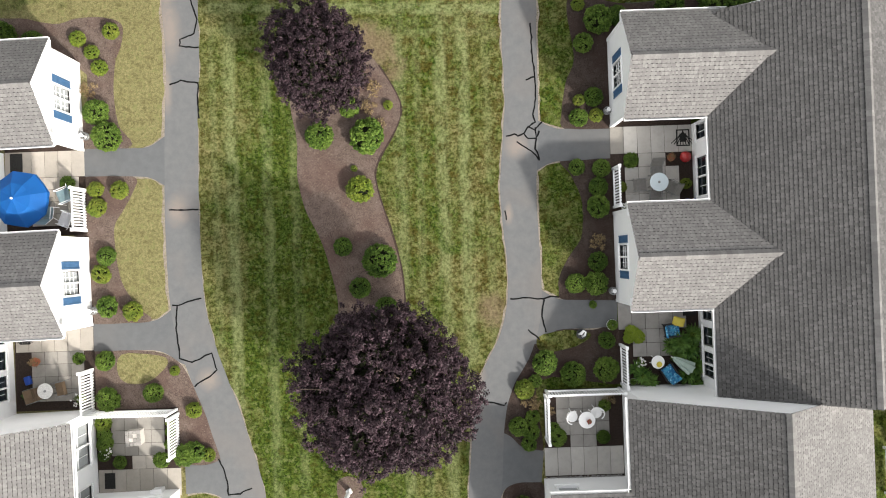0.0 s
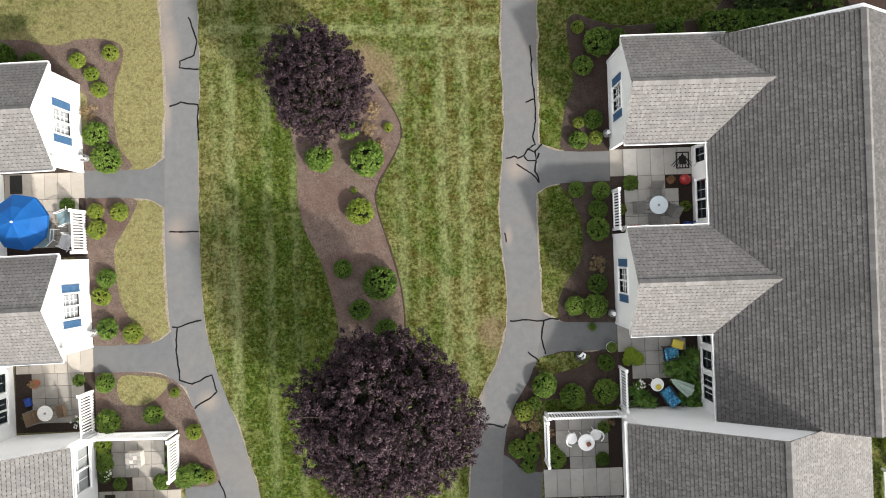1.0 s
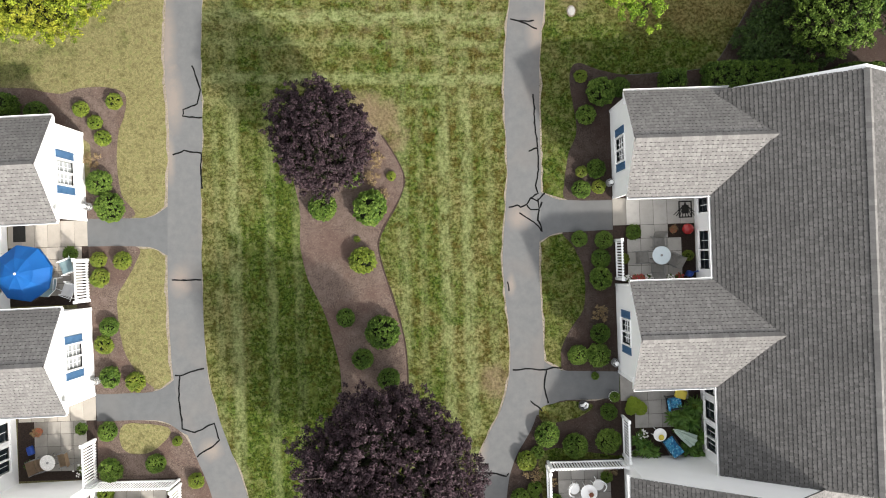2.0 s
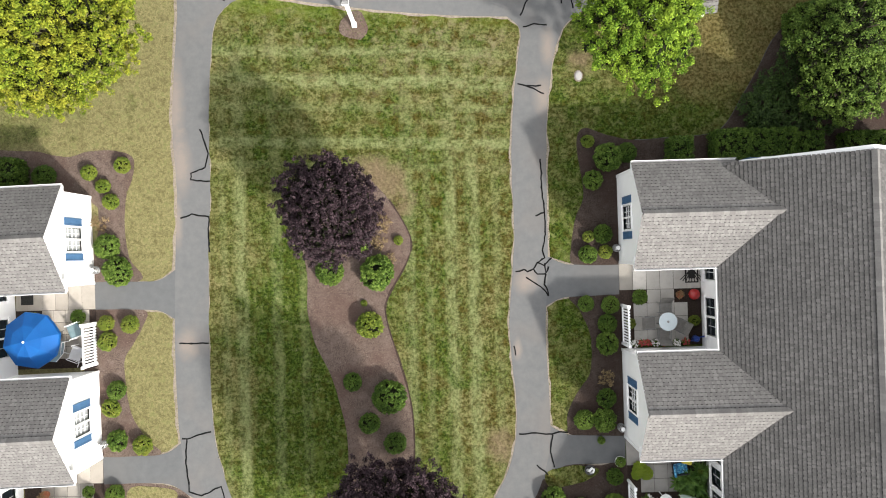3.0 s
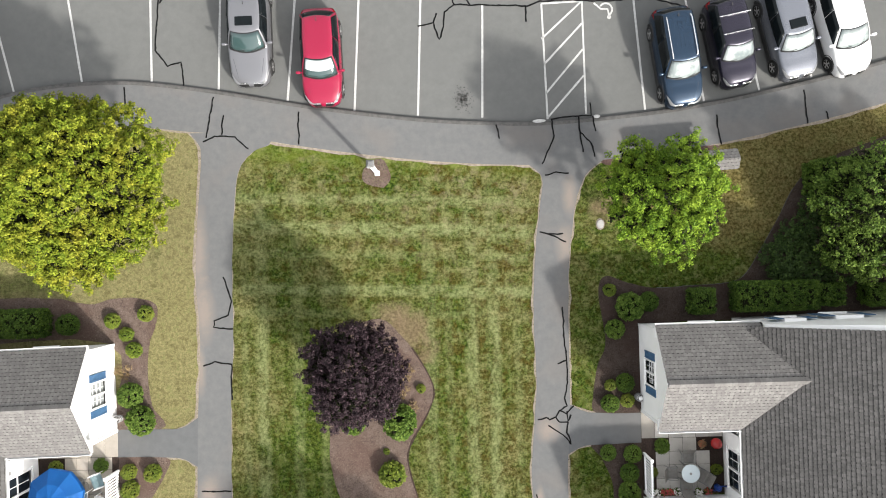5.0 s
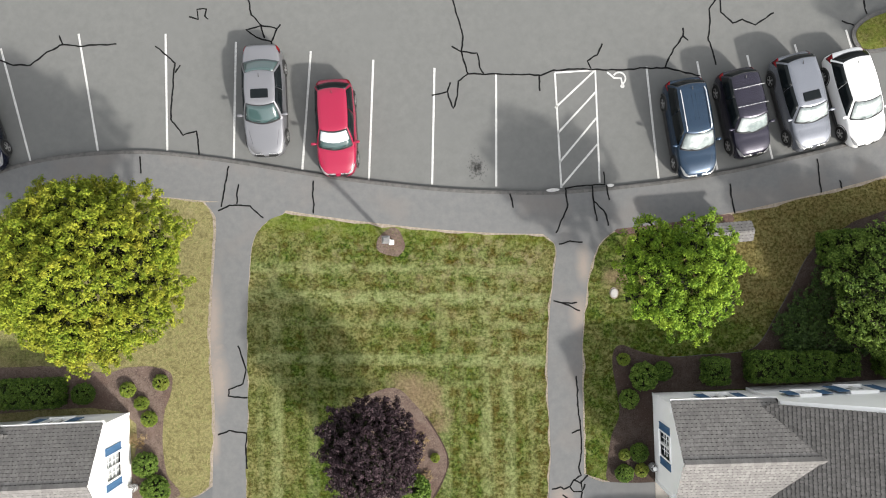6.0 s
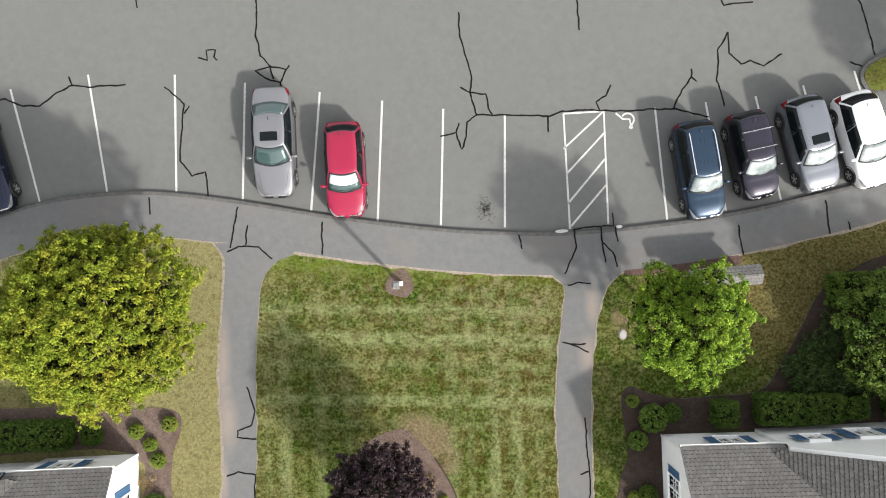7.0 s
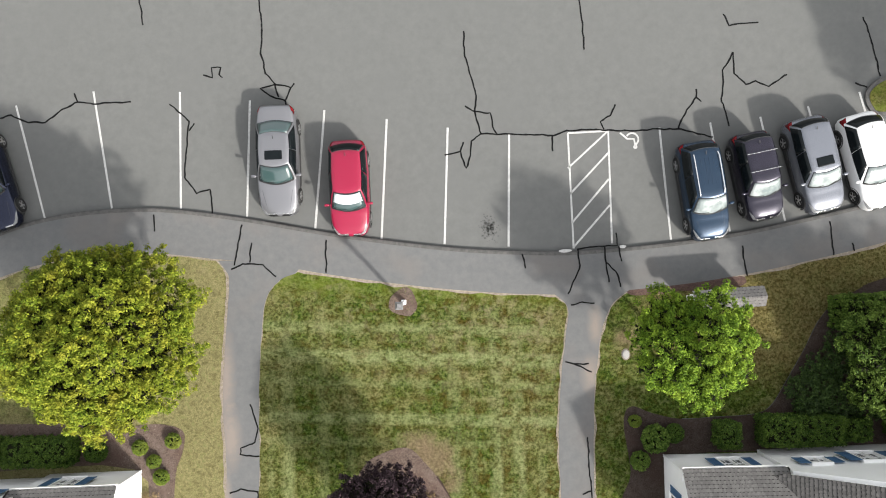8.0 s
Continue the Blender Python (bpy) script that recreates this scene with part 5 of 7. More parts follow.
RUBBER = worn("tyre_rubber", (0.015, 0.015, 0.015), (0.03, 0.03, 0.03), 9, 0.85)
ALLOY = worn("alloy_rim", (0.5, 0.5, 0.5), (0.65, 0.65, 0.65), 9, 0.35, 0.9)
BLACK_TRIM = worn("black_trim", (0.012, 0.012, 0.013), (0.025, 0.025, 0.025), 9, 0.55)
CHROME = worn("bright_rail", (0.6, 0.6, 0.6), (0.75, 0.75, 0.75), 9, 0.25, 0.9)


def plain(name, colour, rough=0.2, spec=0.5):
    m = Nodes(name, rough)
    m.bsdf.inputs["Specular IOR Level"].default_value = spec
    n = m.ramp(m.noise(7.0, 3), 0.35, 0.7, 0.0, 0.15)
    return m.done(m.mix(n, colour, tuple(v * 0.7 + 0.02 for v in colour)))


CAR_GLASS = plain("car_glass", (0.004, 0.006, 0.007), 0.06, 0.14)
SCREEN_GLASS = plain("windscreen_glass", (0.030, 0.055, 0.055), 0.06, 0.9)


def painted_glare_glass():
    m = Nodes("painted_glare_windscreen", 0.12)
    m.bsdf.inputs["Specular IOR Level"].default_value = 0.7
    # the pale mottled base colour is a painted reflection of bright sky
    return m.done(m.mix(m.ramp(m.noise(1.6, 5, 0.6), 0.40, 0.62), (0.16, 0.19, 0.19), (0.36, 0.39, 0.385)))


GLARE_GLASS = painted_glare_glass()
HEADLAMP = plain("headlamp_lens", (0.3192, 0.3268, 0.3344), 0.12, 0.7)
TAILLAMP = plain("tail_lamp_lens", (0.342, 0.0091, 0.0152), 0.15, 0.6)
SUNSHADE = plain("silver_sunshade", (0.52, 0.55, 0.57), 0.4)

CAR_FORMS = {
    # station along the length from the nose: share of width, height of the body's top
    "sedan": dict(st=[(0, 0.48, 0.48), (0.012, 0.66, 0.58), (0.04, 0.81, 0.66), (0.09, 0.91, 0.73), (0.15, 0.96, 0.79), (0.22, 0.98, 0.86), (0.30, 1, 0.93), (0.5, 1, 0.97), (0.72, 1, 0.99), (0.82, 0.97, 1.03), (0.92, 0.91, 1.03), (0.97, 0.83, 1.0), (0.992, 0.70, 0.9), (1, 0.52, 0.72)],
                  belt=(0.265, 0.865), roof=(0.425, 0.73), hw=(0.93, 0.70), front=0.26, rear=0.16),
    "hatch": dict(st=[(0, 0.44, 0.52), (0.012, 0.62, 0.64), (0.04, 0.78, 0.74), (0.09, 0.90, 0.83), (0.14, 0.96, 0.89), (0.20, 0.99, 0.95), (0.27, 1, 1.0), (0.5, 1, 1.0), (0.8, 0.99, 1.03), (0.90, 0.94, 1.04), (0.96, 0.86, 1.0), (0.99, 0.74, 0.9), (1, 0.56, 0.75)],
                  belt=(0.235, 0.965), roof=(0.43, 0.87), hw=(0.93, 0.70), front=0.24, rear=0.14),
    "suv": dict(st=[(0, 0.46, 0.60), (0.012, 0.64, 0.76), (0.04, 0.80, 0.87), (0.09, 0.91, 0.95), (0.14, 0.96, 1.0), (0.20, 0.99, 1.03), (0.27, 1, 1.07), (0.5, 1, 1.08), (0.8, 0.99, 1.10), (0.91, 0.95, 1.10), (0.965, 0.88, 1.06), (0.99, 0.78, 0.96), (1, 0.62, 0.8)],
                belt=(0.245, 0.975), roof=(0.41, 0.90), hw=(0.94, 0.72), front=0.22, rear=0.12),
}


def build_car(label, place, form, L, W, H, paint, screen, sunroof=False, rails=False, bars=False, shade=False, ribs=False):
    F = CAR_FORMS[form]
    car = tagged(empty("car", place), label, "car", "parked cars")
    hw = W / 2

    def ys(t):
        return -L / 2 + L * t

    # body
    bm = bmesh.new()
    rings = []
    for t, w, zt in curve(F["st"], 3):
        w *= hw
        lo = 0.2 if 0.03 < t < 0.97 else 0.30
        mid, up = lo + (zt - lo) * 0.38, lo + (zt - lo) * 0.80
        half = [(w * 0.9, lo), (w * 0.985, lo + (zt - lo) * 0.16), (w, mid), (w * 0.985, up), (w * 0.93, zt - 0.035), (w * 0.84, zt), (w * 0.5, zt + 0.022), (w * 0.2, zt + 0.03)]
        ring = [(x, z) for x, z in half] + [(-x, z) for x, z in half[::-1]]
        rings.append([bm.verts.new((x, ys(t), z)) for x, z in ring])
    for a, b in zip(rings, rings[1:]):
        for i in range(len(a)):
            bm.faces.new((a[i], a[(i + 1) % len(a)], b[(i + 1) % len(a)], b[i]))
    bm.faces.new(rings[0]), bm.faces.new(rings[-1])
    bmesh.ops.recalc_face_normals(bm, faces=bm.faces)
    part("body", bm, paint, car, smooth=True)

    # cabin: from the belt line to the roof
    zb = float(np.interp(F["belt"][0] + 0.05, [s[0] for s in F["st"]], [s[2] for s in F["st"]])) - 0.03
    zr = float(np.interp(F["belt"][1] - 0.02, [s[0] for s in F["st"]], [s[2] for s in F["st"]])) - 0.02

    def outline(which, u):
        """Round the cabin: 0..1 windscreen, 1..2 one side, 2..3 rear, 3..4 other side."""
        half = hw * F["hw"][which]
        y0, y1 = ys((F["belt"], F["roof"])[which][0]), ys((F["belt"], F["roof"])[which][1])
        fb, rb = F["front"] * (1, 0.45)[which], F["rear"] * (1, 0.6)[which]
        side = int(u) % 4
        k = u - int(u)
        x = (-1 + 2 * k, 1, 1 - 2 * k, -1)[side] * half
        if side == 0:
            y = y0 + fb * (x / half) ** 2
        elif side == 2:
            y = y1 - rb * (x / half) ** 2
        else:
            k = k if side == 1 else 1 - k
            y = (y0 + fb) * (1 - k) + (y1 - rb) * k
            x *= 1 + 0.05 * math.sin(math.pi * k)
        z = (zb + (zr - zb) * (y - ys(F["belt"][0])) / (ys(F["belt"][1]) - ys(F["belt"][0])) if which == 0 else H - 0.05 - 0.02 * abs(2 * (y - y0) / (y1 - y0) - 1))
        return Vector((x, y, z))

    def skin(u, v, out=0.0):
        a, b = outline(0, u), outline(1, u)
        p = a.lerp(b, v)
        c = Vector((0, ys(sum(F["belt"]) / 2), p.z))
        d = (p - c)
        d.z = 0
        n = Vector((d.x / hw ** 2, d.y / (L * 0.3) ** 2, 0)).normalized() + Vector((0, 0, 0.6))
        return p + n.normalized() * (out + 0.03 * math.sin(math.pi * min(v, 1)))

    bm = bmesh.new()
    N = 32
    levels = [[bm.verts.new(skin(4 * i / N, v)) for i in range(N)] for v in (0, 0.25, 0.5, 0.75, 1)]
    c = Vector((0, ys(sum(F["roof"]) / 2), 0))
    for k, dz in ((0.93, 0.028), (0.7, 0.045), (0.35, 0.054)):
        levels.append([bm.verts.new(Vector((c.x + (q.co.x - c.x) * k, c.y + (q.co.y - c.y) * k, q.co.z + dz))) for q in levels[4]])
    for a, b in zip(levels, levels[1:]):
        for i in range(N):
            bm.faces.new((a[i], a[(i + 1) % N], b[(i + 1) % N], b[i]))
    bm.faces.new(levels[-1])
    bmesh.ops.recalc_face_normals(bm, faces=bm.faces)
    part("roof", bm, paint, car, smooth=True)

    def glass(name, u0, u1, v0, v1, mat, out=0.012, nu=8, nv=4, label2=""):
        bm = bmesh.new()
        g = [[bm.verts.new(skin(u0 + (u1 - u0) * i / nu, v0 + (v1 - v0) * j / nv, out)) for i in range(nu + 1)] for j in range(nv + 1)]
        for j in range(nv):
            for i in range(nu):
                bm.faces.new((g[j][i], g[j][i + 1], g[j + 1][i + 1], g[j + 1][i]))
        r = bmesh.ops.extrude_face_region(bm, geom=bm.faces[:])
        bmesh.ops.translate(bm, verts=[q for q in r["geom"] if isinstance(q, bmesh.types.BMVert)], vec=(0, 0, -0.012))
        bmesh.ops.recalc_face_normals(bm, faces=bm.faces)
        return part(name, bm, mat, car, label2, smooth=True)

    glass("windscreen_seal", 0.025, 0.975, 0.07, 0.985, BLACK_TRIM, 0.004)
    glass("windscreen", 0.06, 0.94, 0.14, 0.95, screen)
    if shade:
        glass("sunshade", 0.08, 0.92, 0.47, 0.93, SUNSHADE, 0.022, label2="silver folding sunshade behind the windscreen")
    glass("rear_seal", 2.02, 2.98, 0.07, 0.985, BLACK_TRIM, 0.004)
    glass("rear_window", 2.05, 2.95, 0.12, 0.97, SCREEN_GLASS if form == "sedan" else CAR_GLASS)
    for base, (a, b) in ((1, (0.03, 0.96)), (3, (0.03, 0.96))):
        for k0, k1 in ((a, 0.49), (0.50, b)):
            glass("side_window", base + k0, base + k1, 0.04, 0.97, CAR_GLASS, 0.012, 4, 3)
    # wipers and cowl
    bm = bmesh.new()
    for x in (-0.30, 0.28):
        p, q = skin(0.42 + x / W, 0.12, 0.03), skin(0.62 + x / W, 0.22, 0.03)
        tube(bm, [p, q], 0.012, 5)
    part("wiper", bm, BLACK_TRIM, car)
    glass("cowl", 0.05, 0.95, 0.03, 0.115, BLACK_TRIM, 0.018, 8, 1)
    # wheels
    wr = 0.33 if form != "suv" else 0.36
    for t in (0.185, 0.80):
        for s in (-1, 1):
            bm = bmesh.new()
            lathe(bm, [(wr * 0.62, -0.10), (wr * 0.94, -0.10), (wr, -0.06), (wr, 0.06), (wr * 0.94, 0.10), (wr * 0.62, 0.10)], 24)
            m = Matrix.Translation((s * (hw - 0.085), ys(t), wr)) @ Euler((0, radians(90 * s), 0)).to_matrix().to_4x4()
            bmesh.ops.transform(bm, matrix=m, verts=bm.verts)
            wheel = part("wheel", bm, RUBBER, car, "black tyre on an alloy rim")
            bm = bmesh.new()
            lathe(bm, [(wr * 0.62, 0.06), (wr * 0.60, 0.105), (wr * 0.54, 0.09), (wr * 0.2, 0.07), (wr * 0.15, 0.1), (0.01, 0.105)], 20)
            for k in range(5):
                a = k * 2 * math.pi / 5
                box(bm, 0.03, wr * 0.56, -0.03, 0.03, 0.08, 0.102, m=Matrix.Rotation(a, 4, "Z"))
            bmesh.ops.transform(bm, matrix=m, verts=bm.verts)
            part("rim", bm, ALLOY, wheel)
    # dark sills, wheel arches and lower bumpers
    for s in (-1, 1):
        part("sill", boxes((s * hw - 0.03, s * hw + 0.012, ys(0.27), ys(0.73), 0.17, 0.44 if form == "suv" else 0.27), bevel=0.01), BLACK_TRIM, car)
        for t in (0.185, 0.80):
            bm = bmesh.new()
            w = float(np.interp(t, [q[0] for q in F["st"]], [q[1] for q in F["st"]])) * hw
            tube(bm, [(s * (w - 0.015), ys(t) + (wr + 0.05) * math.cos(a), wr + (wr + 0.05) * math.sin(a)) for a in np.linspace(-0.2, math.pi + 0.2, 13)], 0.035, 6)
            part("wheel_arch", bm, BLACK_TRIM, car, smooth=True)
    stations = np.array(curve(F["st"], 3))

    def surf(t, k, s, out):
        """A point on the body: t along the length, k from the sill (0) up to the middle line (7)."""
        w, zt = np.interp(t, stations[:, 0], stations[:, 1]) * hw, np.interp(t, stations[:, 0], stations[:, 2])
        lo = 0.2 if 0.03 < t < 0.97 else 0.30
        half = [(0.9, lo), (0.985, lo + (zt - lo) * 0.16), (1.0, lo + (zt - lo) * 0.38), (0.985, lo + (zt - lo) * 0.80), (0.93, zt - 0.035), (0.84, zt), (0.5, zt + 0.022), (0.2, zt + 0.03)]
        p = Vector((s * w * np.interp(k, range(8), [h[0] for h in half]), ys(t), np.interp(k, range(8), [h[1] for h in half])))
        return p + Vector((p.x * 0.8, p.y * 0.35, p.z - 0.5)).normalized() * out

    def patch(name, corners, s, mat, out=0.012):
        """A thin panel laid on the body between four corners given as t, k."""
        bm = bmesh.new()
        g = []
        for j in range(5):
            row = []
            for i in range(7):
                u, v = i / 6, j / 4
                t, k = ((1 - u) * ((1 - v) * corners[0][c] + v * corners[3][c]) + u * ((1 - v) * corners[1][c] + v * corners[2][c]) for c in (0, 1))
                row.append(bm.verts.new(surf(t, k, s, out)))
            g.append(row)
        for j in range(4):
            for i in range(6):
                bm.faces.new((g[j][i], g[j][i + 1], g[j + 1][i + 1], g[j + 1][i]))
        bmesh.ops.solidify(bm, geom=bm.faces[:], thickness=0.008)
        bmesh.ops.recalc_face_normals(bm, faces=bm.faces)
        part(name, bm, mat, car, smooth=True)

    # lamps, mirrors, grille
    top = lambda t: float(np.interp(t, [s[0] for s in F["st"]], [s[2] for s in F["st"]]))  # noqa: E731
    for s in (-1, 1):
        patch("headlight", ((0.012, 5.5), (0.03, 3.6), (0.135, 3.5), (0.085, 4.7)), s, HEADLAMP)
        patch("tail_light", ((0.997, 4.4), (0.985, 2.0), (0.90, 3.2), (0.94, 4.5)) if form == "sedan" else ((0.99, 4.6), (0.97, 2.2), (0.89, 3.4), (0.93, 4.6)), s, TAILLAMP)
        patch("grille_edge", ((0.0, 7.0), (0.0, 4.3), (0.014, 4.3), (0.014, 7.0)), s, BLACK_TRIM, 0.008)
        patch("bright_strip", ((0.014, 7.0), (0.014, 5.2), (0.024, 5.2), (0.024, 7.0)), s, CHROME, 0.009)
        patch("bumper_lip", ((0.0, 1.2), (0.05, 1.2), (0.05, 0.2), (0.0, 0.2)), s, BLACK_TRIM)
        bm = bmesh.new()
        t = F["belt"][0] + 0.09
        box(bm, -0.10, 0.10, -0.055, 0.055, -0.06, 0.06, bevel=0.035, m=Matrix.Translation((s * (hw + 0.09), ys(t), zb + 0.10)))
        box(bm, -0.1, 0.1, -0.02, 0.02, -0.02, 0.02, m=Matrix.Translation((s * (hw - 0.06), ys(t), zb + 0.07)))
        part("mirror", bm, paint, car, smooth=True)
    bm = bmesh.new()
    box(bm, -hw * 0.40, hw * 0.40, ys(0) - 0.008, ys(0) + 0.06, 0.36, 0.47, bevel=0.02)
    part("grille", bm, BLACK_TRIM, car)
    for nm, t0, t1 in (("hood_seam", 0.07, 0.25),):
        for s in (-1, 1):
            bm = bmesh.new()
            pts = [Vector((s * hw * (0.56 + 0.20 * k), ys(t0 + (t1 - t0) * k), top(t0 + (t1 - t0) * k) + 0.012 - 0.01 * k)) for k in np.linspace(0, 1, 6)]
            tube(bm, pts, 0.007, 4)
            part(nm, bm, BLACK_TRIM, car)
    if sunroof:
        bm = bmesh.new()
        y = ys(F["roof"][0] + 0.10)
        box(bm, -hw * 0.42, hw * 0.42, y - 0.19, y + 0.19, H - 0.035, H + 0.012, bevel=0.03)
        part("sunroof", bm, CAR_GLASS, car, "tinted glass sunroof")
    if rails:
        for s in (-1, 1):
            bm = bmesh.new()
            tube(bm, [(s * hw * 0.60, ys(F["roof"][0] + 0.03), H - 0.03), (s * hw * 0.62, ys(F["roof"][0] + 0.07), H + 0.04), (s * hw * 0.62, ys(F["roof"][1] - 0.09), H + 0.04), (s * hw * 0.60, ys(F["roof"][1] - 0.05), H - 0.03)], 0.022, 6)
            part("roof_rail", bm, CHROME, car)
    if ribs:
        for x in (-0.30, -0.1, 0.1, 0.30):
            bm = bmesh.new()
            tube(bm, [(x * hw, ys(F["roof"][0] + 0.13), H - 0.012 - 0.03 * abs(x)), (x * hw, ys(F["roof"][1] - 0.10), H - 0.012 - 0.03 * abs(x))], 0.012, 6)
            part("roof_rib", bm, paint, car)
    if bars:
        for t in (F["roof"][0] + 0.13, F["roof"][0] + 0.33):
            bm = bmesh.new()
            tube(bm, [(-hw * 0.82, ys(t), H + 0.05), (hw * 0.82, ys(t), H + 0.05)], 0.012, 6)
            for s in (-1, 1):
                tube(bm, [(s * hw * 0.66, ys(t), H - 0.04), (s * hw * 0.66, ys(t), H + 0.05)], 0.025, 6)
            part("roof_bar", bm, CHROME, car)
    bm = bmesh.new()
    tube(bm, [(0, ys(F["roof"][1] - 0.06), H - 0.01), (0, ys(F["roof"][1] - 0.03), H + 0.06)], [0.02, 0.008], 6)
    part("aerial", bm, BLACK_TRIM, car)
    return car


SILVER, RED = car_paint("silver_paint", (0.185, 0.187, 0.20), 0.6), car_paint("red_paint", (0.205, 0.0012, 0.026), 0.0, 0.28)
BLUE, PURPLE = car_paint("dark_blue_paint", (0.009, 0.026, 0.052), 0.45, 0.26), car_paint("dark_plum_paint", (0.016, 0.014, 0.026), 0.45, 0.26)
GREY, WHITE, NAVY = car_paint("grey_paint", (0.155, 0.165, 0.19), 0.5, 0.28), car_paint("white_paint", (0.72, 0.72, 0.72), 0.0), car_paint("navy_paint", (0.012, 0.016, 0.036), 0.7, 0.26)
build_car("silver sedan with a sunroof parked in a bay", pose(-8.97, 21.58, DROP, 0, 0, 0.8), "sedan", 4.66, 1.72, 1.45, SILVER, SCREEN_GLASS, sunroof=True)
build_car("red hatchback with a silver sunshade behind its windscreen", pose(-5.97, 20.34, DROP, 0, 0, 1.5), "hatch", 4.04, 1.64, 1.5, RED, SCREEN_GLASS, shade=True)
build_car("dark blue SUV with bright roof rails", pose(8.88, 19.9, DROP, 0, 0, 7.8), "suv", 4.16, 1.64, 1.66, BLUE, GLARE_GLASS, rails=True, ribs=True)
build_car("dark plum small SUV with roof bars", pose(11.13, 20.46, DROP, 0, 0, 11.0), "suv", 3.72, 1.56, 1.63, PURPLE, GLARE_GLASS, bars=True)
build_car("grey SUV with a sunroof parked beside the kerb", pose(13.56, 20.88, DROP, 0, 0, 13), "suv", 4.05, 1.65, 1.6, GREY, GLARE_GLASS, sunroof=True)
build_car("white hatchback parked beside a grass island", pose(15.86, 21.0, DROP, 0, 0, 14), "hatch", 4.08, 1.66, 1.5, WHITE, GLARE_GLASS)
build_car("dark navy sedan parked in a bay", pose(-21.35, 21.15, DROP, 0, 0, 17), "sedan", 4.7, 1.76, 1.45, NAVY, SCREEN_GLASS)

# reddish mulch strip beside the pavement
bm = bmesh.new()
slab(bm, curve([(5.7, 15.95), (7.2, 16.05), (9.2, 16.2), (10.6, 16.3), (10.7, 15.95), (9.0, 15.75), (7.0, 15.6), (6.0, 15.6)], 6, True), -0.05, 0.0125, wob=0.12)
tagged(mesh_object("mulch_bed", bm, worn("red_mulch", (0.050, 0.030, 0.025), (0.110, 0.072, 0.062), 9, 0.97, 0, 0.02)), "reddish mulch strip beside the pavement", "mulch", kind="structure")


# cut soil edges of the middle bed
edge = [(float(p[0]), float(p[1])) for p in bed_lines[0]]
strip("bed_edge", edge[12:56], 0.07, 0.016, worn("cut_soil", (0.022, 0.015, 0.011), (0.06, 0.042, 0.033), 14, 0.97, 0, 0.01), "dark cut soil edge between lawn and mulch", "soil", 0.9)

rim_line = [(float(p[0]), float(p[1])) for p in bed_lines[4]]
strip("bed_edging", rim_line[40:75], 0.022, 0.02, KERB_DARK, "thin grey edging line around the mulch bed", "edging", 1.8)


# ---- patios ----
def paver_mesh(w, d, name):
    bm = bmesh.new()
    box(bm, -w / 2, w / 2, -d / 2, d / 2, -0.04, 0.0, bevel=0.008)
    me = bpy.data.meshes.new(name)
    bm.to_mesh(me)
    bm.free()
    return me


def make_paver_material(name, a, b):
    m = Nodes(name, 0.92)
    c = m.mix(m.ramp(m.object_random(), 0, 1), a, b)
    c = m.mix(m.ramp(m.noise(2.2, 5, 0.7), 0.45, 0.7, 0.0, 0.45), c, tuple(v * 0.7 for v in a))
    c = m.mix(m.ramp(m.noise(40.0, 3), 0.4, 0.7, 0.0, 0.25), c, b)
    m.bump(m.noise(60.0, 3), 0.003, 0.6)
    return m.done(c)


GREY_PAVER, TAN_PAVER = make_paver_material("grey_pavers", (0.34, 0.325, 0.30), (0.45, 0.43, 0.40)), make_paver_material("tan_concrete", (0.27, 0.245, 0.21), (0.345, 0.315, 0.275))
DARK_TAN = make_paver_material("dark_tan_concrete", (0.19, 0.178, 0.158), (0.265, 0.248, 0.222))
DARK_PAVER = make_paver_material("dark_pavers", (0.20, 0.19, 0.175), (0.30, 0.285, 0.265))
patio_rng = random.Random(12)


def paving(label, place, blocks, material):
    """Slabs laid in blocks of x0, y0, columns, rows, width, depth."""
    patio = tagged(empty("patio", place), label, "patio", kind="structure")
    for x0, y0, cols, rows, w, d in blocks:
        me = paver_mesh(w - 0.012, d - 0.012, "paver")
        me.materials.append(material)
        for i in range(cols):
            for j in range(rows):
                ob = new("paver", me)
                ob.parent = patio
                ob.matrix_basis = pose(x0 + (i + 0.5) * w, y0 + (j + 0.5) * d, 0.03 + patio_rng.uniform(-0.003, 0.003), patio_rng.uniform(-0.3, 0.3), patio_rng.uniform(-0.3, 0.3), patio_rng.uniform(-0.4, 0.4))


def soil(x0, x1, y0, y1):
    bm = bmesh.new()
    slab(bm, [(x0, y0), (x1, y0), (x1, y1), (x0, y1)], -0.05, 0.0135)
    tagged(mesh_object("patio_bed", bm, DARK_MULCH), "dark damp mulch around the patio paving", "mulch", kind="structure")


DARK_MULCH = worn("damp_mulch", (0.0167, 0.0122, 0.0099), (0.0494, 0.0342, 0.0281), 20, 0.95, 0, 0.02)
soil(7.05, 10.47, 1.6, 5.45), soil(7.15, 10.47, -5.74, -1.86), soil(3.9, 7.17, -9.48, -5.8)
soil(-18.4, -15.02, 1.35, 5.2), soil(-18.2, -14.85, -5.98, -2.14), soil(-14.9, -11.4, -9.6, -6.02)
flat = pose(0, 0, 0)
paving("large grey concrete slabs in front of a cottage", flat, [(7.62, 3.96, 5, 1, 0.57, 1.14), (8.2, 3.39, 2, 1, 0.575, 0.57), (7.62, 1.69, 4, 3, 0.57, 0.567)], GREY_PAVER)
paving("pale tan concrete slab at the end of a footpath", flat, [(7.05, 3.96, 1, 1, 0.57, 1.14)], DARK_TAN)
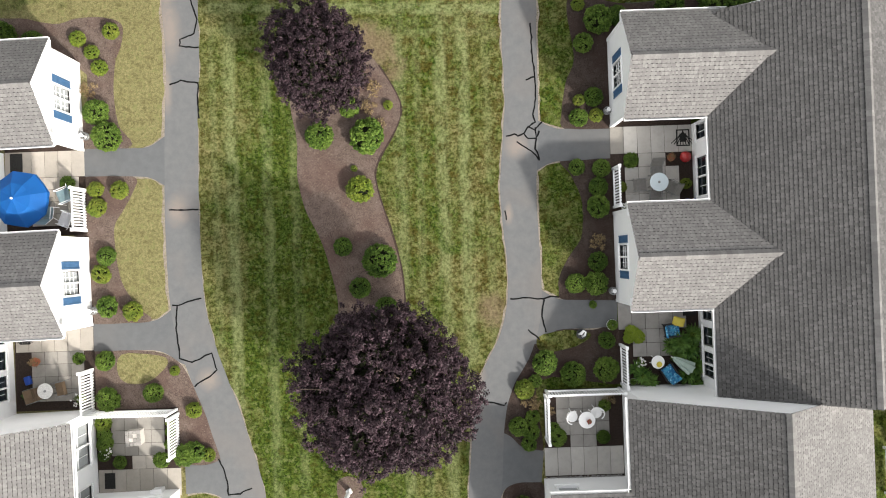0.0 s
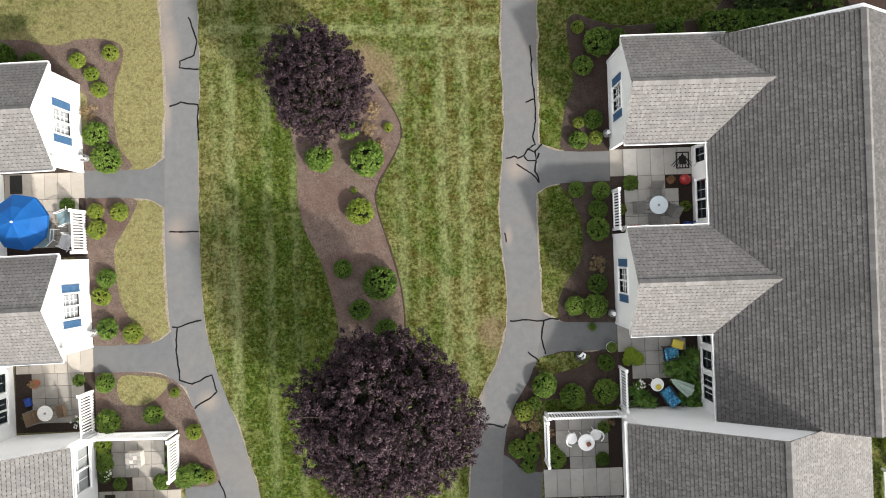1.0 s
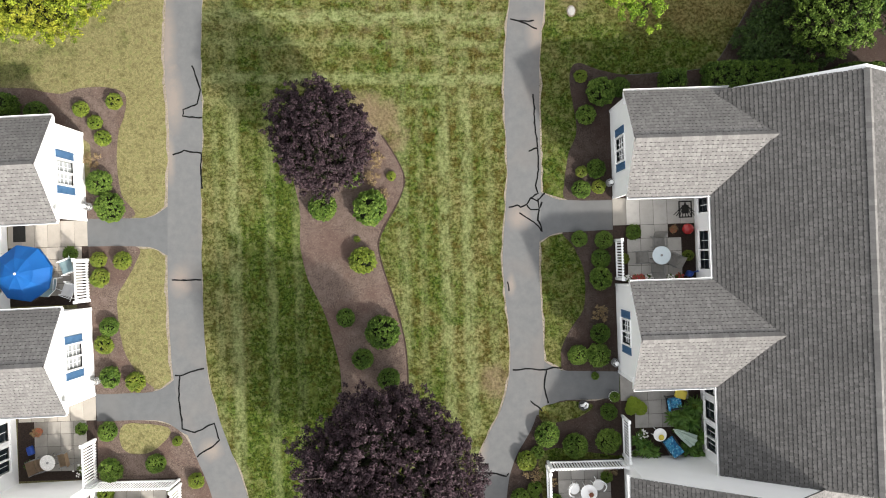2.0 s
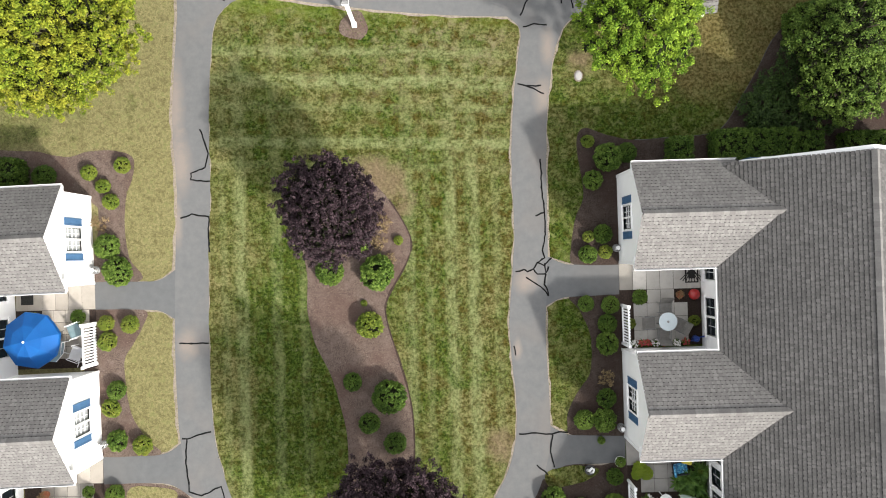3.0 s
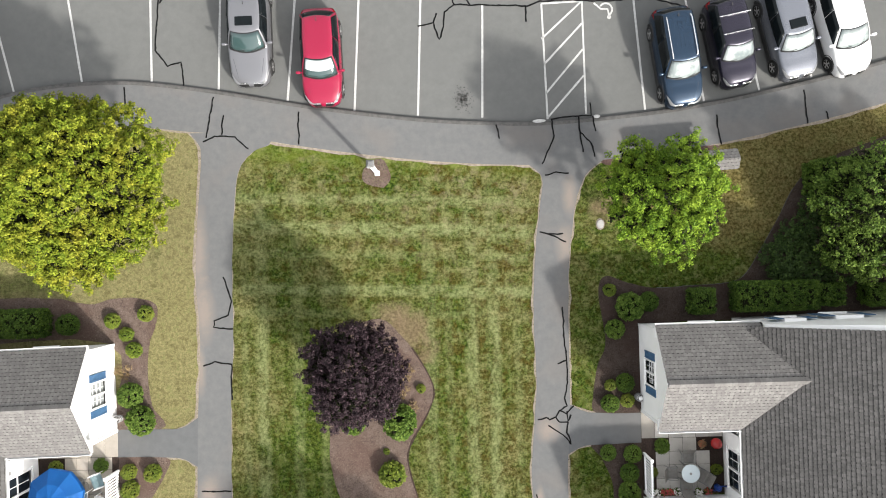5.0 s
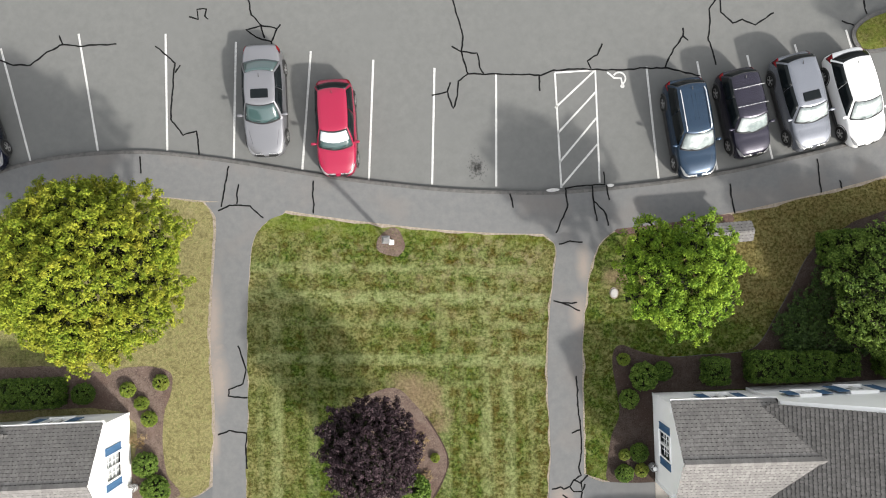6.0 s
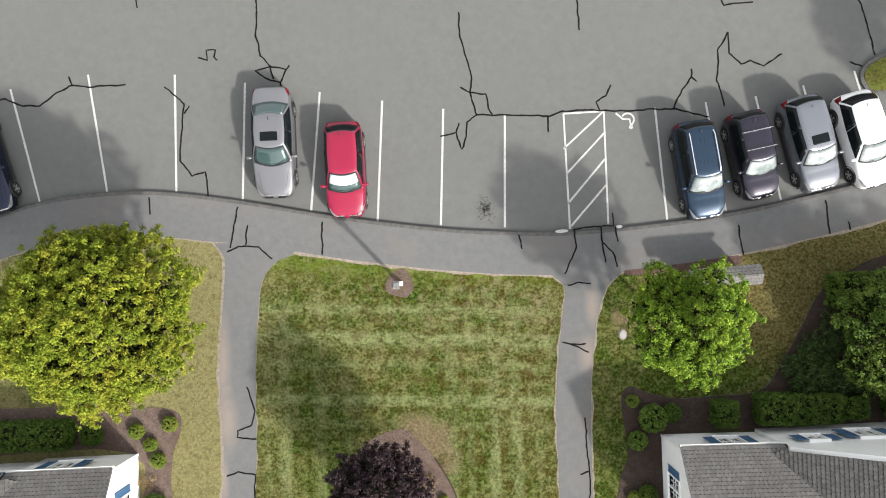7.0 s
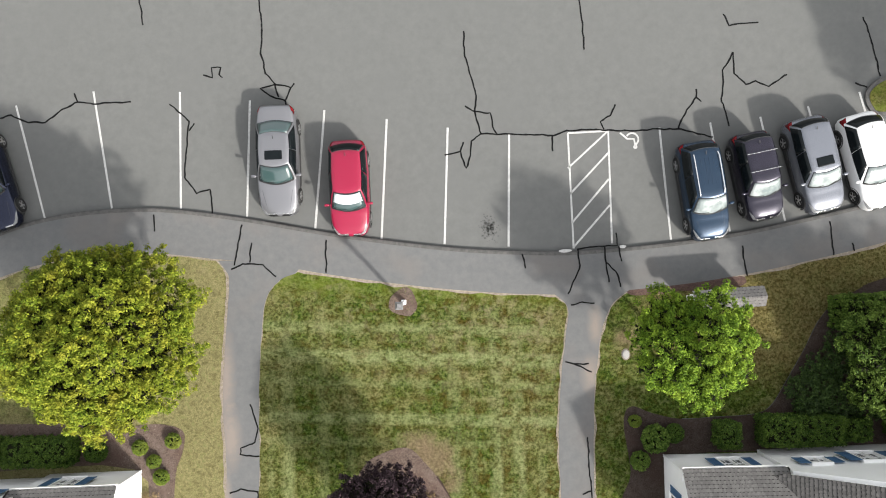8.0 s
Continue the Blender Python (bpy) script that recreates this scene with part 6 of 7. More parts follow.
paving("darker grey concrete slabs among plants", flat, [(7.12, -3.4, 5, 1, 0.57, 1.15), (7.7, -4.55, 3, 2, 0.57, 0.575)], DARK_PAVER)
paving("grey concrete slabs along a wall", flat, [(3.85, -9.4, 6, 1, 0.55, 1.18)], GREY_PAVER)
paving("dark grey concrete slabs inside a white fence", flat, [(4.95, -8.22, 2, 1, 0.55, 0.5), (4.4, -7.72, 4, 3, 0.55, 0.55)], DARK_PAVER)
paving("pale tan concrete slabs in front of a cottage", flat, [(-18.4, 3.8, 6, 1, 0.56, 1.1), (-17.3, 1.75, 4, 4, 0.5, 0.512)], TAN_PAVER)
paving("pale tan concrete slabs by a cottage door", flat, [(-18.15, -3.52, 6, 1, 0.545, 1.0)], TAN_PAVER)
paving("darker tan concrete slabs under a small table", flat, [(-17.5, -5.6, 4, 4, 0.55, 0.52)], DARK_TAN)
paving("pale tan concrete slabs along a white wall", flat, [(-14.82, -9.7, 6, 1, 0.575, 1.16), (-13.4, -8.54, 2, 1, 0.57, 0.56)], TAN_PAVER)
paving("darker tan concrete slabs inside a white fence", flat, [(-14.25, -7.98, 4, 3, 0.56, 0.53)], DARK_TAN)

# pebble strips under the eaves
peb_rng = random.Random(3)
PEBBLE = make_shingle("pebbles", (0.15, 0.145, 0.14), (0.42, 0.40, 0.38), (0.28, 0.27, 0.26))
for x0, x1, y0, y1 in ((3.9, 7.1, -9.66, -9.44), (-14.3, -11.5, -9.9, -9.68)):
    verts, faces = [], []
    for _ in range(900):
        x, y, r, k = peb_rng.uniform(x0, x1), peb_rng.uniform(y0, y1), peb_rng.uniform(0.018, 0.04), len(verts)
        for i in range(6):
            a = i * math.pi / 3
            verts.append((x + r * math.cos(a), y + r * 0.75 * math.sin(a), 0.02))
        verts += [(x + r * 0.55 * math.cos(i * math.pi / 1.5), y + r * 0.45 * math.sin(i * math.pi / 1.5), 0.03 + r * 0.7) for i in range(3)]
        faces += [(k + 6, k + 7, k + 8)] + [(k + 2 * i, k + 2 * i + 1, k + 6 + i) for i in range(3)] + [(k + 2 * i + 1, k + (2 * i + 2) % 6, k + 6 + (i + 1) % 3, k + 6 + i) for i in range(3)]
    me = bpy.data.meshes.new("pebbles")
    me.from_pydata(verts, [], faces)
    me.materials.append(PEBBLE)
    tagged(new("pebbles", me), "strip of grey pebbles along the wall", "pebbles", kind="stuff")


# ---- white picket fences ----
def picket_fence(x0, y0, x1, y1, h=1.08, label="white vinyl picket fence beside a patio"):
    d = Vector((x1 - x0, y1 - y0, 0))
    ln = d.length
    fence = tagged(empty("picket_fence", Matrix.LocRotScale((x0, y0, 0.0), Euler((0, 0, math.atan2(d.y, d.x))), None)), label, "fence")
    for x in (0.06, ln - 0.06):
        bm = boxes((x - 0.05, x + 0.05, -0.05, 0.05, 0, h + 0.06), bevel=0.008)
        post = part("post", bm, TRIM, fence)
        part("cap", boxes((x - 0.065, x + 0.065, -0.065, 0.065, h + 0.06, h + 0.10), bevel=0.015), TRIM, post)
    part("top_rail", boxes((0.0, ln, -0.03, 0.03, h - 0.05, h + 0.01), bevel=0.008), TRIM, fence)
    part("bottom_rail", boxes((0.0, ln, -0.03, 0.03, 0.12, 0.20), bevel=0.006), TRIM, fence)
    me = bpy.data.meshes.new("picket")
    bm = boxes((-0.03, 0.03, -0.05, -0.028, 0.08, h + 0.04))
    bm.to_mesh(me)
    bm.free()
    me.materials.append(TRIM)
    n = int((ln - 0.2) / 0.115)
    for i in range(n):
        ob = new("picket", me)
        ob.parent = fence
        ob.matrix_basis = pose(0.15 + (ln - 0.3) * i / max(n - 1, 1), 0, 0)


picket_fence(7.12, 1.68, 7.12, 3.4)
picket_fence(7.16, -5.7, 7.16, -3.95)
picket_fence(3.93, -5.83, 7.1, -5.83, label="white vinyl picket fence enclosing a patio")
picket_fence(3.93, -7.85, 3.93, -5.95, label="white vinyl picket fence enclosing a patio")
picket_fence(-15.03, 1.45, -15.05, 3.28)
picket_fence(-14.92, -6.1, -14.95, -4.25)
picket_fence(-14.85, -6.08, -11.42, -6.1, label="white vinyl picket fence enclosing a patio")
picket_fence(-11.42, -7.95, -11.42, -6.22, label="white vinyl picket fence enclosing a patio")

# ---- patio furniture ----
PALE_GLASS = plain("frosted_table_glass", (0.50, 0.57, 0.60), 0.25)
WHITE_PLASTIC = plain("white_plastic", (0.78, 0.78, 0.77), 0.35)
GREY_SLING = worn("grey_sling_fabric", (0.2584, 0.247, 0.2318), (0.3344, 0.323, 0.304), 8, 0.85)
TAN_SLING = worn("tan_sling_fabric", (0.2128, 0.152, 0.0988), (0.2888, 0.2128, 0.1444), 8, 0.85)
TEAL_SLING = worn("pale_blue_fabric", (0.2584, 0.38, 0.4104), (0.3496, 0.456, 0.4788), 8, 0.85)
METAL_GREY = worn("grey_metal", (0.16, 0.16, 0.16), (0.26, 0.26, 0.255), 12, 0.4, 0.6)
UMBRELLA = worn("blue_canvas", (0.0023, 0.114, 0.3952), (0.0046, 0.1444, 0.456), 1.4, 0.75)
TERRACOTTA = worn("terracotta", (0.2508, 0.0912, 0.0532), (0.342, 0.1368, 0.076), 9, 0.85)
RED_GLAZE = plain("red_glaze", (0.342, 0.0228, 0.0228), 0.25)
YELLOW = worn("yellow_fabric", (0.4712, 0.38, 0.0456), (0.57, 0.4712, 0.076), 7, 0.8)
MINT = worn("mint_canvas", (0.342, 0.4408, 0.38), (0.456, 0.5472, 0.4864), 7, 0.8)
BLUE_PLASTIC = plain("blue_plastic", (0.0076, 0.0456, 0.266), 0.35)
BLACK_MAT = worn("black_rubber", (0.012, 0.012, 0.012), (0.035, 0.034, 0.032), 20, 0.9)


def make_print():
    m = Nodes("blue_floral_print", 0.85)
    v = m.tree.nodes.new("ShaderNodeTexVoronoi")
    m.put(v.inputs["Vector"], m.geo.outputs["Position"])
    v.inputs["Scale"].default_value = 11.0
    f = m.ramp(v.outputs["Distance"], 0.1, 0.5)
    c = m.mix(f, (0.34, 0.66, 0.80), (0.012, 0.12, 0.27))
    return m.done(m.mix(m.ramp(m.noise(9.0, 3), 0.5, 0.6), c, (0.05, 0.28, 0.45)))


PRINT = make_print()


def round_table(place, r, h, top, legs_mat, label, hole=True):
    t = tagged(empty("round_table", place), label, "table")
    bm = bmesh.new()
    lathe(bm, [(r * 0.97, h - 0.03), (r, h - 0.022), (r, h - 0.008), (r * 0.97, h), (0.06, h), (0.055, h - 0.004)], 32)
    part("tabletop", bm, top, t, smooth=False)
    bm = bmesh.new()
    lathe(bm, [(0.05, h - 0.004), (0.05, h + 0.012), (0.03, h + 0.014)], 14)
    part("centre_cap", bm, legs_mat, t)
    for k in range(4):
        a = k * math.pi / 2 + 0.5
        bm = bmesh.new()
        tube(bm, [(r * 0.55 * math.cos(a), r * 0.55 * math.sin(a), h - 0.03), (r * 0.75 * math.cos(a), r * 0.75 * math.sin(a), 0)], 0.018, 8)
        part("leg", bm, legs_mat, t)
    return t


def sling_chair(place, fabric, metal, label, back=0.75, deep=0.5, lean=0.16):
    """Front towards -y."""
    c = tagged(empty("patio_chair", place), label, "chair")
    w = 0.27
    bm = bmesh.new()
    prof = [(-deep / 2, 0.41), (-deep / 2 + 0.06, 0.42), (0.0, 0.39), (deep / 2 - 0.05, 0.40), (deep / 2, 0.46)]
    rows = [[bm.verts.new((x, y, z)) for x in (-w, -w * 0.4, w * 0.4, w)] for y, z in prof]
    for a, b in zip(rows, rows[1:]):
        for i in range(3):
            bm.faces.new((a[i], a[i + 1], b[i + 1], b[i]))
    bmesh.ops.solidify(bm, geom=bm.faces[:], thickness=0.02)
    part("seat", bm, fabric, c)
    bm = bmesh.new()
    rows = [[bm.verts.new((x, deep / 2 + k * (lean + 0.1) + 0.01, 0.46 + k * (back - 0.3))) for x in (-w, -w * 0.4, w * 0.4, w)] for k in (0, 0.35, 0.7, 1)]
    for a, b in zip(rows, rows[1:]):
        for i in range(3):
            bm.faces.new((a[i], a[i + 1], b[i + 1], b[i]))
    bmesh.ops.solidify(bm, geom=bm.faces[:], thickness=0.02)
    part("backrest", bm, fabric, c)
    for s in (-1, 1):
        bm = bmesh.new()
        x = s * (w + 0.02)
        tube(bm, [(x, -deep / 2, 0.41), (x, 0, 0.40), (x, deep / 2, 0.46), (x, deep / 2 + lean + 0.1, 0.46 + back - 0.3)], 0.014, 6)
        part("side_rail", bm, metal, c)
        bm = bmesh.new()
        tube(bm, [(x, -deep / 2 + 0.02, 0), (x, -deep / 2 + 0.02, 0.6), (x, -deep / 2 + 0.06, 0.64), (x, deep / 2 + 0.04, 0.64)], 0.014, 6)
        part("arm", bm, metal, c)
        bm = bmesh.new()
        tube(bm, [(x, deep / 2 + 0.06, 0), (x, deep / 2 - 0.05, 0.42)], 0.014, 6)
        part("leg", bm, metal, c)
    return c


def cushion_lounger(place, label):
    """A low lounge chair with a patterned cushion; its foot points to -y."""
    c = tagged(empty("lounge_chair", place), label, "chair")
    part("frame", boxes((-0.33, 0.33, -0.42, 0.3, 0.26, 0.30), (-0.33, -0.29, -0.42, 0.3, 0.30, 0.55), (0.29, 0.33, -0.42, 0.3, 0.30, 0.55)), BLACK_TRIM, c)
    for x in (-0.3, 0.3):
        for y in (-0.38, 0.26):
            part("leg", boxes((x - 0.02, x + 0.02, y - 0.02, y + 0.02, 0, 0.26)), BLACK_TRIM, c)
    part("seat_cushion", boxes((-0.28, 0.28, -0.41, 0.15, 0.30, 0.42), bevel=0.04), PRINT, c, "blue patterned seat cushion")
    bm = bmesh.new()
    box(bm, -0.28, 0.28, -0.06, 0.06, 0, 0.5, bevel=0.045, m=Matrix.Translation((0, 0.16, 0.38)) @ Matrix.Rotation(radians(-22), 4, "X"))
    part("back_cushion", bm, PRINT, c, "blue patterned back cushion")
    return c


def potted(x, y, r, pot, kind, label, tall=1.0, z=0.03):
    p = tagged(empty("potted_plant", pose(x, y, z)), label, "plant pot")
    bm = bmesh.new()
    h = r * 1.1
    lathe(bm, [(r * 0.62, 0), (r * 0.85, h * 0.85), (r * 0.95, h * 0.86), (r * 0.95, h), (r * 0.82, h), (r * 0.78, h * 0.88), (0.01, h * 0.86)], 20)
    part("pot", bm, pot, p)
    leaf = new("foliage", shrub_rng.choice(shrub_meshes[kind]))
    leaf.parent = p
    leaf.matrix_basis = Matrix.LocRotScale((0, 0, h * 0.8), Euler((0, 0, 1.0)), (r * 0.95, r * 0.95, r * tall))
    return p


def strap_plant(x, y, r, seed, material, label, blades=42, name="plant"):
    """A clump of arching strap leaves."""
    rng = random.Random(seed)
    verts, faces = [], []
    for i in range(blades):
        a, k, lift = rng.random() * 6.283, len(verts), rng.uniform(0.5, 1.1)
        ln, w = r * rng.uniform(0.6, 1.05), r * rng.uniform(0.05, 0.09)
        for j in range(5):
            t = j / 4
            d, z = ln * t, r * lift * math.sin(t * 2.2) * 0.75 + 0.02
            ww = w * (1 - t ** 2) + 0.004
            for s in (-1, 1):
                verts.append((d * math.cos(a) - s * ww * math.sin(a), d * math.sin(a) + s * ww * math.cos(a), z + 0.01 * s))
        for j in range(4):
            faces.append((k + 2 * j, k + 2 * j + 1, k + 2 * j + 3, k + 2 * j + 2))
    me = bpy.data.meshes.new(name)
    me.from_pydata(verts, [], faces)
    me.materials.append(material)
    ob = new(name, me)
    ob.matrix_basis = pose(x, y, 0.01)
    return tagged(ob, label, "plant", "patio plants")


PETAL_WHITE, PETAL_RED = plain("white_petals", (0.75, 0.74, 0.70), 0.6), plain("red_petals", (0.35, 0.05, 0.04), 0.6)
LUSH = make_leaf("hosta_leaves", (0.0228, 0.0646, 0.0106), (0.1368, 0.2508, 0.0456), (0.152, 0.2432, 0.0532))
CHARTREUSE = make_leaf("chartreuse_leaves", (0.1292, 0.1976, 0.0152), (0.2736, 0.3344, 0.038), (0.228, 0.304, 0.0304))


def flowers(x, y, r, petal, seed, label):
    rng = np.random.default_rng(seed)
    f = tagged(empty("flower_clump", pose(x, y, 0.01)), label, "flowers")
    pts = [(r * 0.7 * math.cos(a) * q, r * 0.7 * math.sin(a) * q, 0.12) for a, q in zip(rng.random(26) * 6.28, rng.random(26))]
    v, t = leaf_cloud(rng, pts, 14, 0.08, 0.035)
    new("foliage", cloud_mesh("foliage", v, t, BOX_LEAF)).parent = f
    pts = [(r * math.cos(a) * q, r * math.sin(a) * q, 0.22 + 0.08 * b) for a, q, b in zip(rng.random(16) * 6.28, rng.random(16) ** 0.5, rng.random(16))]
    v, t = leaf_cloud(rng, pts, 10, 0.04, 0.03, 0.8)
    new("blossom", cloud_mesh("blossom", v, t, petal)).parent = f


# far side of the eastern cottages
picket_fence(18.0, -10.6, 18.0, -8.6)
for kind, x, y, r in (("spirea", 18.35, -7.6, 0.45), ("leafy", 18.5, -6.9, 0.4), ("box", 18.6, -8.4, 0.4)):
    shrub(kind, x, y, r)

# first eastern patio
round_table(pose(8.82, 2.66, 0.03), 0.38, 0.72, PALE_GLASS, METAL_GREY, "round frosted glass patio table with metal legs")
for x, y, rz in ((8.84, 3.2, 0), (8.18, 2.6, 92), (8.74, 2.14, 178)):
    sling_chair(pose(x, y, 0.03, 0, 0, rz) @ Matrix.Scale(0.86, 4), GREY_SLING, METAL_GREY, "grey sling patio chair at a round table")
sling_chair(pose(9.42, 2.46, 0.03, 0, 0, 240) @ Matrix.Scale(0.9, 4), GREY_SLING, METAL_GREY, "grey sling patio chair turned from the table", 0.75, 0.46, 0.02)
shrub("leafy", 7.86, 3.66, 0.32, 0.9), shrub("spirea", 7.45, 2.57, 0.22), shrub("spirea", 10.12, 2.62, 0.24)
potted(9.52, 3.72, 0.17, TERRACOTTA, "dry", "terracotta pot with fading white and yellow flowers")
bm = bmesh.new()
lathe(bm, [(0.12, 0), (0.2, 0.08), (0.235, 0.2), (0.2, 0.33), (0.1, 0.4), (0.03, 0.42)], 20)
ob = mesh_object("garden_globe", bm, RED_GLAZE, smooth=True)
ob.matrix_basis = pose(10.12, 3.72, 0.01)
tagged(ob, "glossy red round ornament on dark mulch", "ornament")
for n, (x, petal) in enumerate(((7.55, PETAL_WHITE), (7.85, PETAL_RED), (8.15, PETAL_RED), (8.42, PETAL_WHITE), (8.85, PETAL_RED), (9.35, PETAL_WHITE), (9.7, PETAL_RED))):
    flowers(x, 1.74, 0.16, petal, n + 20, "white flowers in dark mulch" if petal is PETAL_WHITE else "red flowers in dark mulch")
wc = tagged(empty("watering_can", pose(10.15, 1.85, 0.01, 0, 0, 20)), "blue plastic watering can on the mulch", "watering can")
bm = bmesh.new()
lathe(bm, [(0.12, 0), (0.14, 0.03), (0.13, 0.24), (0.10, 0.28), (0.05, 0.29)], 18)
part("can", bm, BLUE_PLASTIC, wc)
bm = bmesh.new()
tube(bm, [(0.1, 0, 0.08), (0.24, 0, 0.2), (0.32, 0, 0.3)], [0.03, 0.02, 0.045], 8)
part("spout", bm, BLUE_PLASTIC, wc)
bm = bmesh.new()
tube(bm, [(-0.12, 0, 0.08), (-0.24, 0, 0.18), (-0.2, 0, 0.3), (-0.05, 0, 0.33), (0.05, 0, 0.28)], 0.016, 6)
part("handle", bm, BLUE_PLASTIC, wc)


def door_mat(x, y, w, d, lattice=False):
    mat_ob = tagged(empty("door_mat", pose(x, y, 0.034)), "black rubber door mat on concrete slabs", "mat")
    if lattice:
        for r in ((-w / 2, w / 2, -d / 2, -d / 2 + 0.05, 0, 0.015), (-w / 2, w / 2, d / 2 - 0.05, d / 2, 0, 0.015), (-w / 2, -w / 2 + 0.05, -d / 2, d / 2, 0, 0.014), (w / 2 - 0.05, w / 2, -d / 2, d / 2, 0, 0.014), (-w / 4, w / 4, -d / 4, d / 4, 0, 0.016)):
            part("border", boxes(r), BLACK_MAT, mat_ob)
        for k in range(-4, 5):
            bm = bmesh.new()
            box(bm, -0.016, 0.016, -d * 0.48, d * 0.48, 0.0, 0.012, m=Matrix.Translation((k * w * 0.11, 0, 0)) @ Matrix.Rotation(radians(12 * k), 4, "Z"))
            part("bar", bm, BLACK_MAT, mat_ob)
    else:
        bm = bmesh.new()
        box(bm, -w / 2, w / 2, -d / 2, d / 2, 0, 0.018, bevel=0.006)
        part("mat", bm, BLACK_MAT, mat_ob)


door_mat(10.1, 4.55, 0.56, 0.7, True), door_mat(10.1, -2.65, 0.55, 0.5), door_mat(-17.9, 4.45, 0.52, 0.78), door_mat(-17.75, -3.0, 0.42, 0.36, True), door_mat(-14.35, -9.0, 0.44, 0.66)

# second eastern patio, full of plants
cushion_lounger(pose(9.2, -3.46, 0.03, 0, 0, 97) @ Matrix.Scale(0.85, 4), "low lounge chair with blue patterned cushions")
cushion_lounger(pose(9.11, -5.25, 0.03, 0, 0, 212) @ Matrix.Scale(0.85, 4), "low lounge chair with blue patterned cushions")
round_table(pose(8.54, -4.7, 0.03), 0.27, 0.6, WHITE_PLASTIC, WHITE_PLASTIC, "small round white table with a bowl on it")
bowl = bmesh.new()
lathe(bowl, [(0.05, 0), (0.11, 0.05), (0.12, 0.07), (0.1, 0.065), (0.02, 0.03)], 16)
ob = mesh_object("bowl", bowl, YELLOW)
ob.matrix_basis = pose(8.56, -4.78, 0.645)
tagged(ob, "small yellow bowl on a white table", "bowl")
bm = bmesh.new()
box(bm, -0.24, 0.24, -0.19, 0.19, 0, 0.14, bevel=0.065)
ob = mesh_object("cushion", bm, YELLOW, smooth=True)
ob.matrix_basis = pose(9.5, -3.08, 0.42, 10, -8, -15)
tagged(ob, "loose yellow cushion on the patio", "cushion")
um = tagged(empty("folded_umbrella", pose(9.57, -4.8, 0.45, 0, 80, 147)), "folded pale mint garden umbrella lying over plants", "umbrella")
bm = bmesh.new()
rows = []
for i in range(9):
    t = i / 8
    r = 0.20 * (1 - t) ** 0.8 + 0.05
    rows.append([bm.verts.new((r * (1 + 0.28 * (k % 2)) * math.cos(k * math.pi / 8), r * (1 + 0.28 * (k % 2)) * math.sin(k * math.pi / 8), -0.45 + 0.9 * t)) for k in range(16)])
for a, b in zip(rows, rows[1:]):
    for k in range(16):
        bm.faces.new((a[k], a[(k + 1) % 16], b[(k + 1) % 16], b[k]))
bm.faces.new(rows[0][::-1]), bm.faces.new(rows[-1])
part("canopy", bm, MINT, um)
bm = bmesh.new()
tube(bm, [(0, 0, -0.6), (0, 0, 0.55)], 0.018, 8)
part("pole", bm, WHITE_PLASTIC, um)
for n, (x, y, r) in enumerate(((9.62, -3.95, 0.55), (10.12, -3.65, 0.5), (9.95, -4.3, 0.55), (10.2, -4.95, 0.5), (9.85, -5.35, 0.45), (10.2, -5.62, 0.4), (9.2, -4.1, 0.42), (8.0, -5.3, 0.45), (8.35, -5.5, 0.4), (7.75, -5.0, 0.38), (9.5, -4.45, 0.4))):
    strap_plant(x, y, r, n, LUSH, "lush green strap-leaved plant on a patio", 90)
    if n % 2:
        shrub("leafy", x + 0.1, y - 0.1, r * 0.6, 0.8)
for x, y, r in ((7.62, -3.5, 0.3), (7.9, -3.7, 0.28), (7.5, -3.75, 0.22)):
    ob = new("bush", shrub_meshes["leafy"][0].copy())
    ob.data.materials.clear()
    ob.data.materials.append(CHARTREUSE)
    ob.matrix_basis = Matrix.LocRotScale((x, y, 0), Euler((0, 0, x * 9)), (r, r, r))
    tagged(ob, "bright chartreuse bush beside the patio slabs", "bush", "bushes in the beds")
flowers(7.95, -4.75, 0.2, PETAL_WHITE, 41, "white flowers among patio plants")
potted(6.8, -3.15, 0.24, WHITE_PLASTIC, "box", "round white pot with a green plant", 0.7)
potted(7.62, -5.55, 0.16, METAL_GREY, "yew", "small grey pot by the fence", 0.3)

# garden ornament: a white hoop-handled figure shape on a dark bowl
orn = tagged(empty("garden_ornament", pose(5.55, -3.5, 0.02)), "small white ornament on a black bowl in the mulch", "ornament")
bm = bmesh.new()
lathe(bm, [(0.1, 0), (0.2, 0.06), (0.22, 0.14), (0.18, 0.15), (0.02, 0.12)], 20)
part("bowl", bm, BLACK_TRIM, orn)
bm = bmesh.new()
tube(bm, [(-0.12, 0, 0.14), (-0.05, 0.04, 0.34), (0.03, 0.16, 0.42), (0.12, 0.1, 0.38), (0.1, -0.04, 0.3), (0.02, -0.1, 0.16)], [0.05, 0.06, 0.05, 0.04, 0.045, 0.05], 10)
part("arch", bm, WHITE_PLASTIC, orn, smooth=True)

# third eastern patio
round_table(pose(5.53, -6.94, 0.03), 0.34, 0.72, WHITE_PLASTIC, WHITE_PLASTIC, "round white plastic table with a pot on it")
potted(5.6, -6.98, 0.10, RED_GLAZE, "dry", "small red flower pot on a table", 0.6, 0.755)


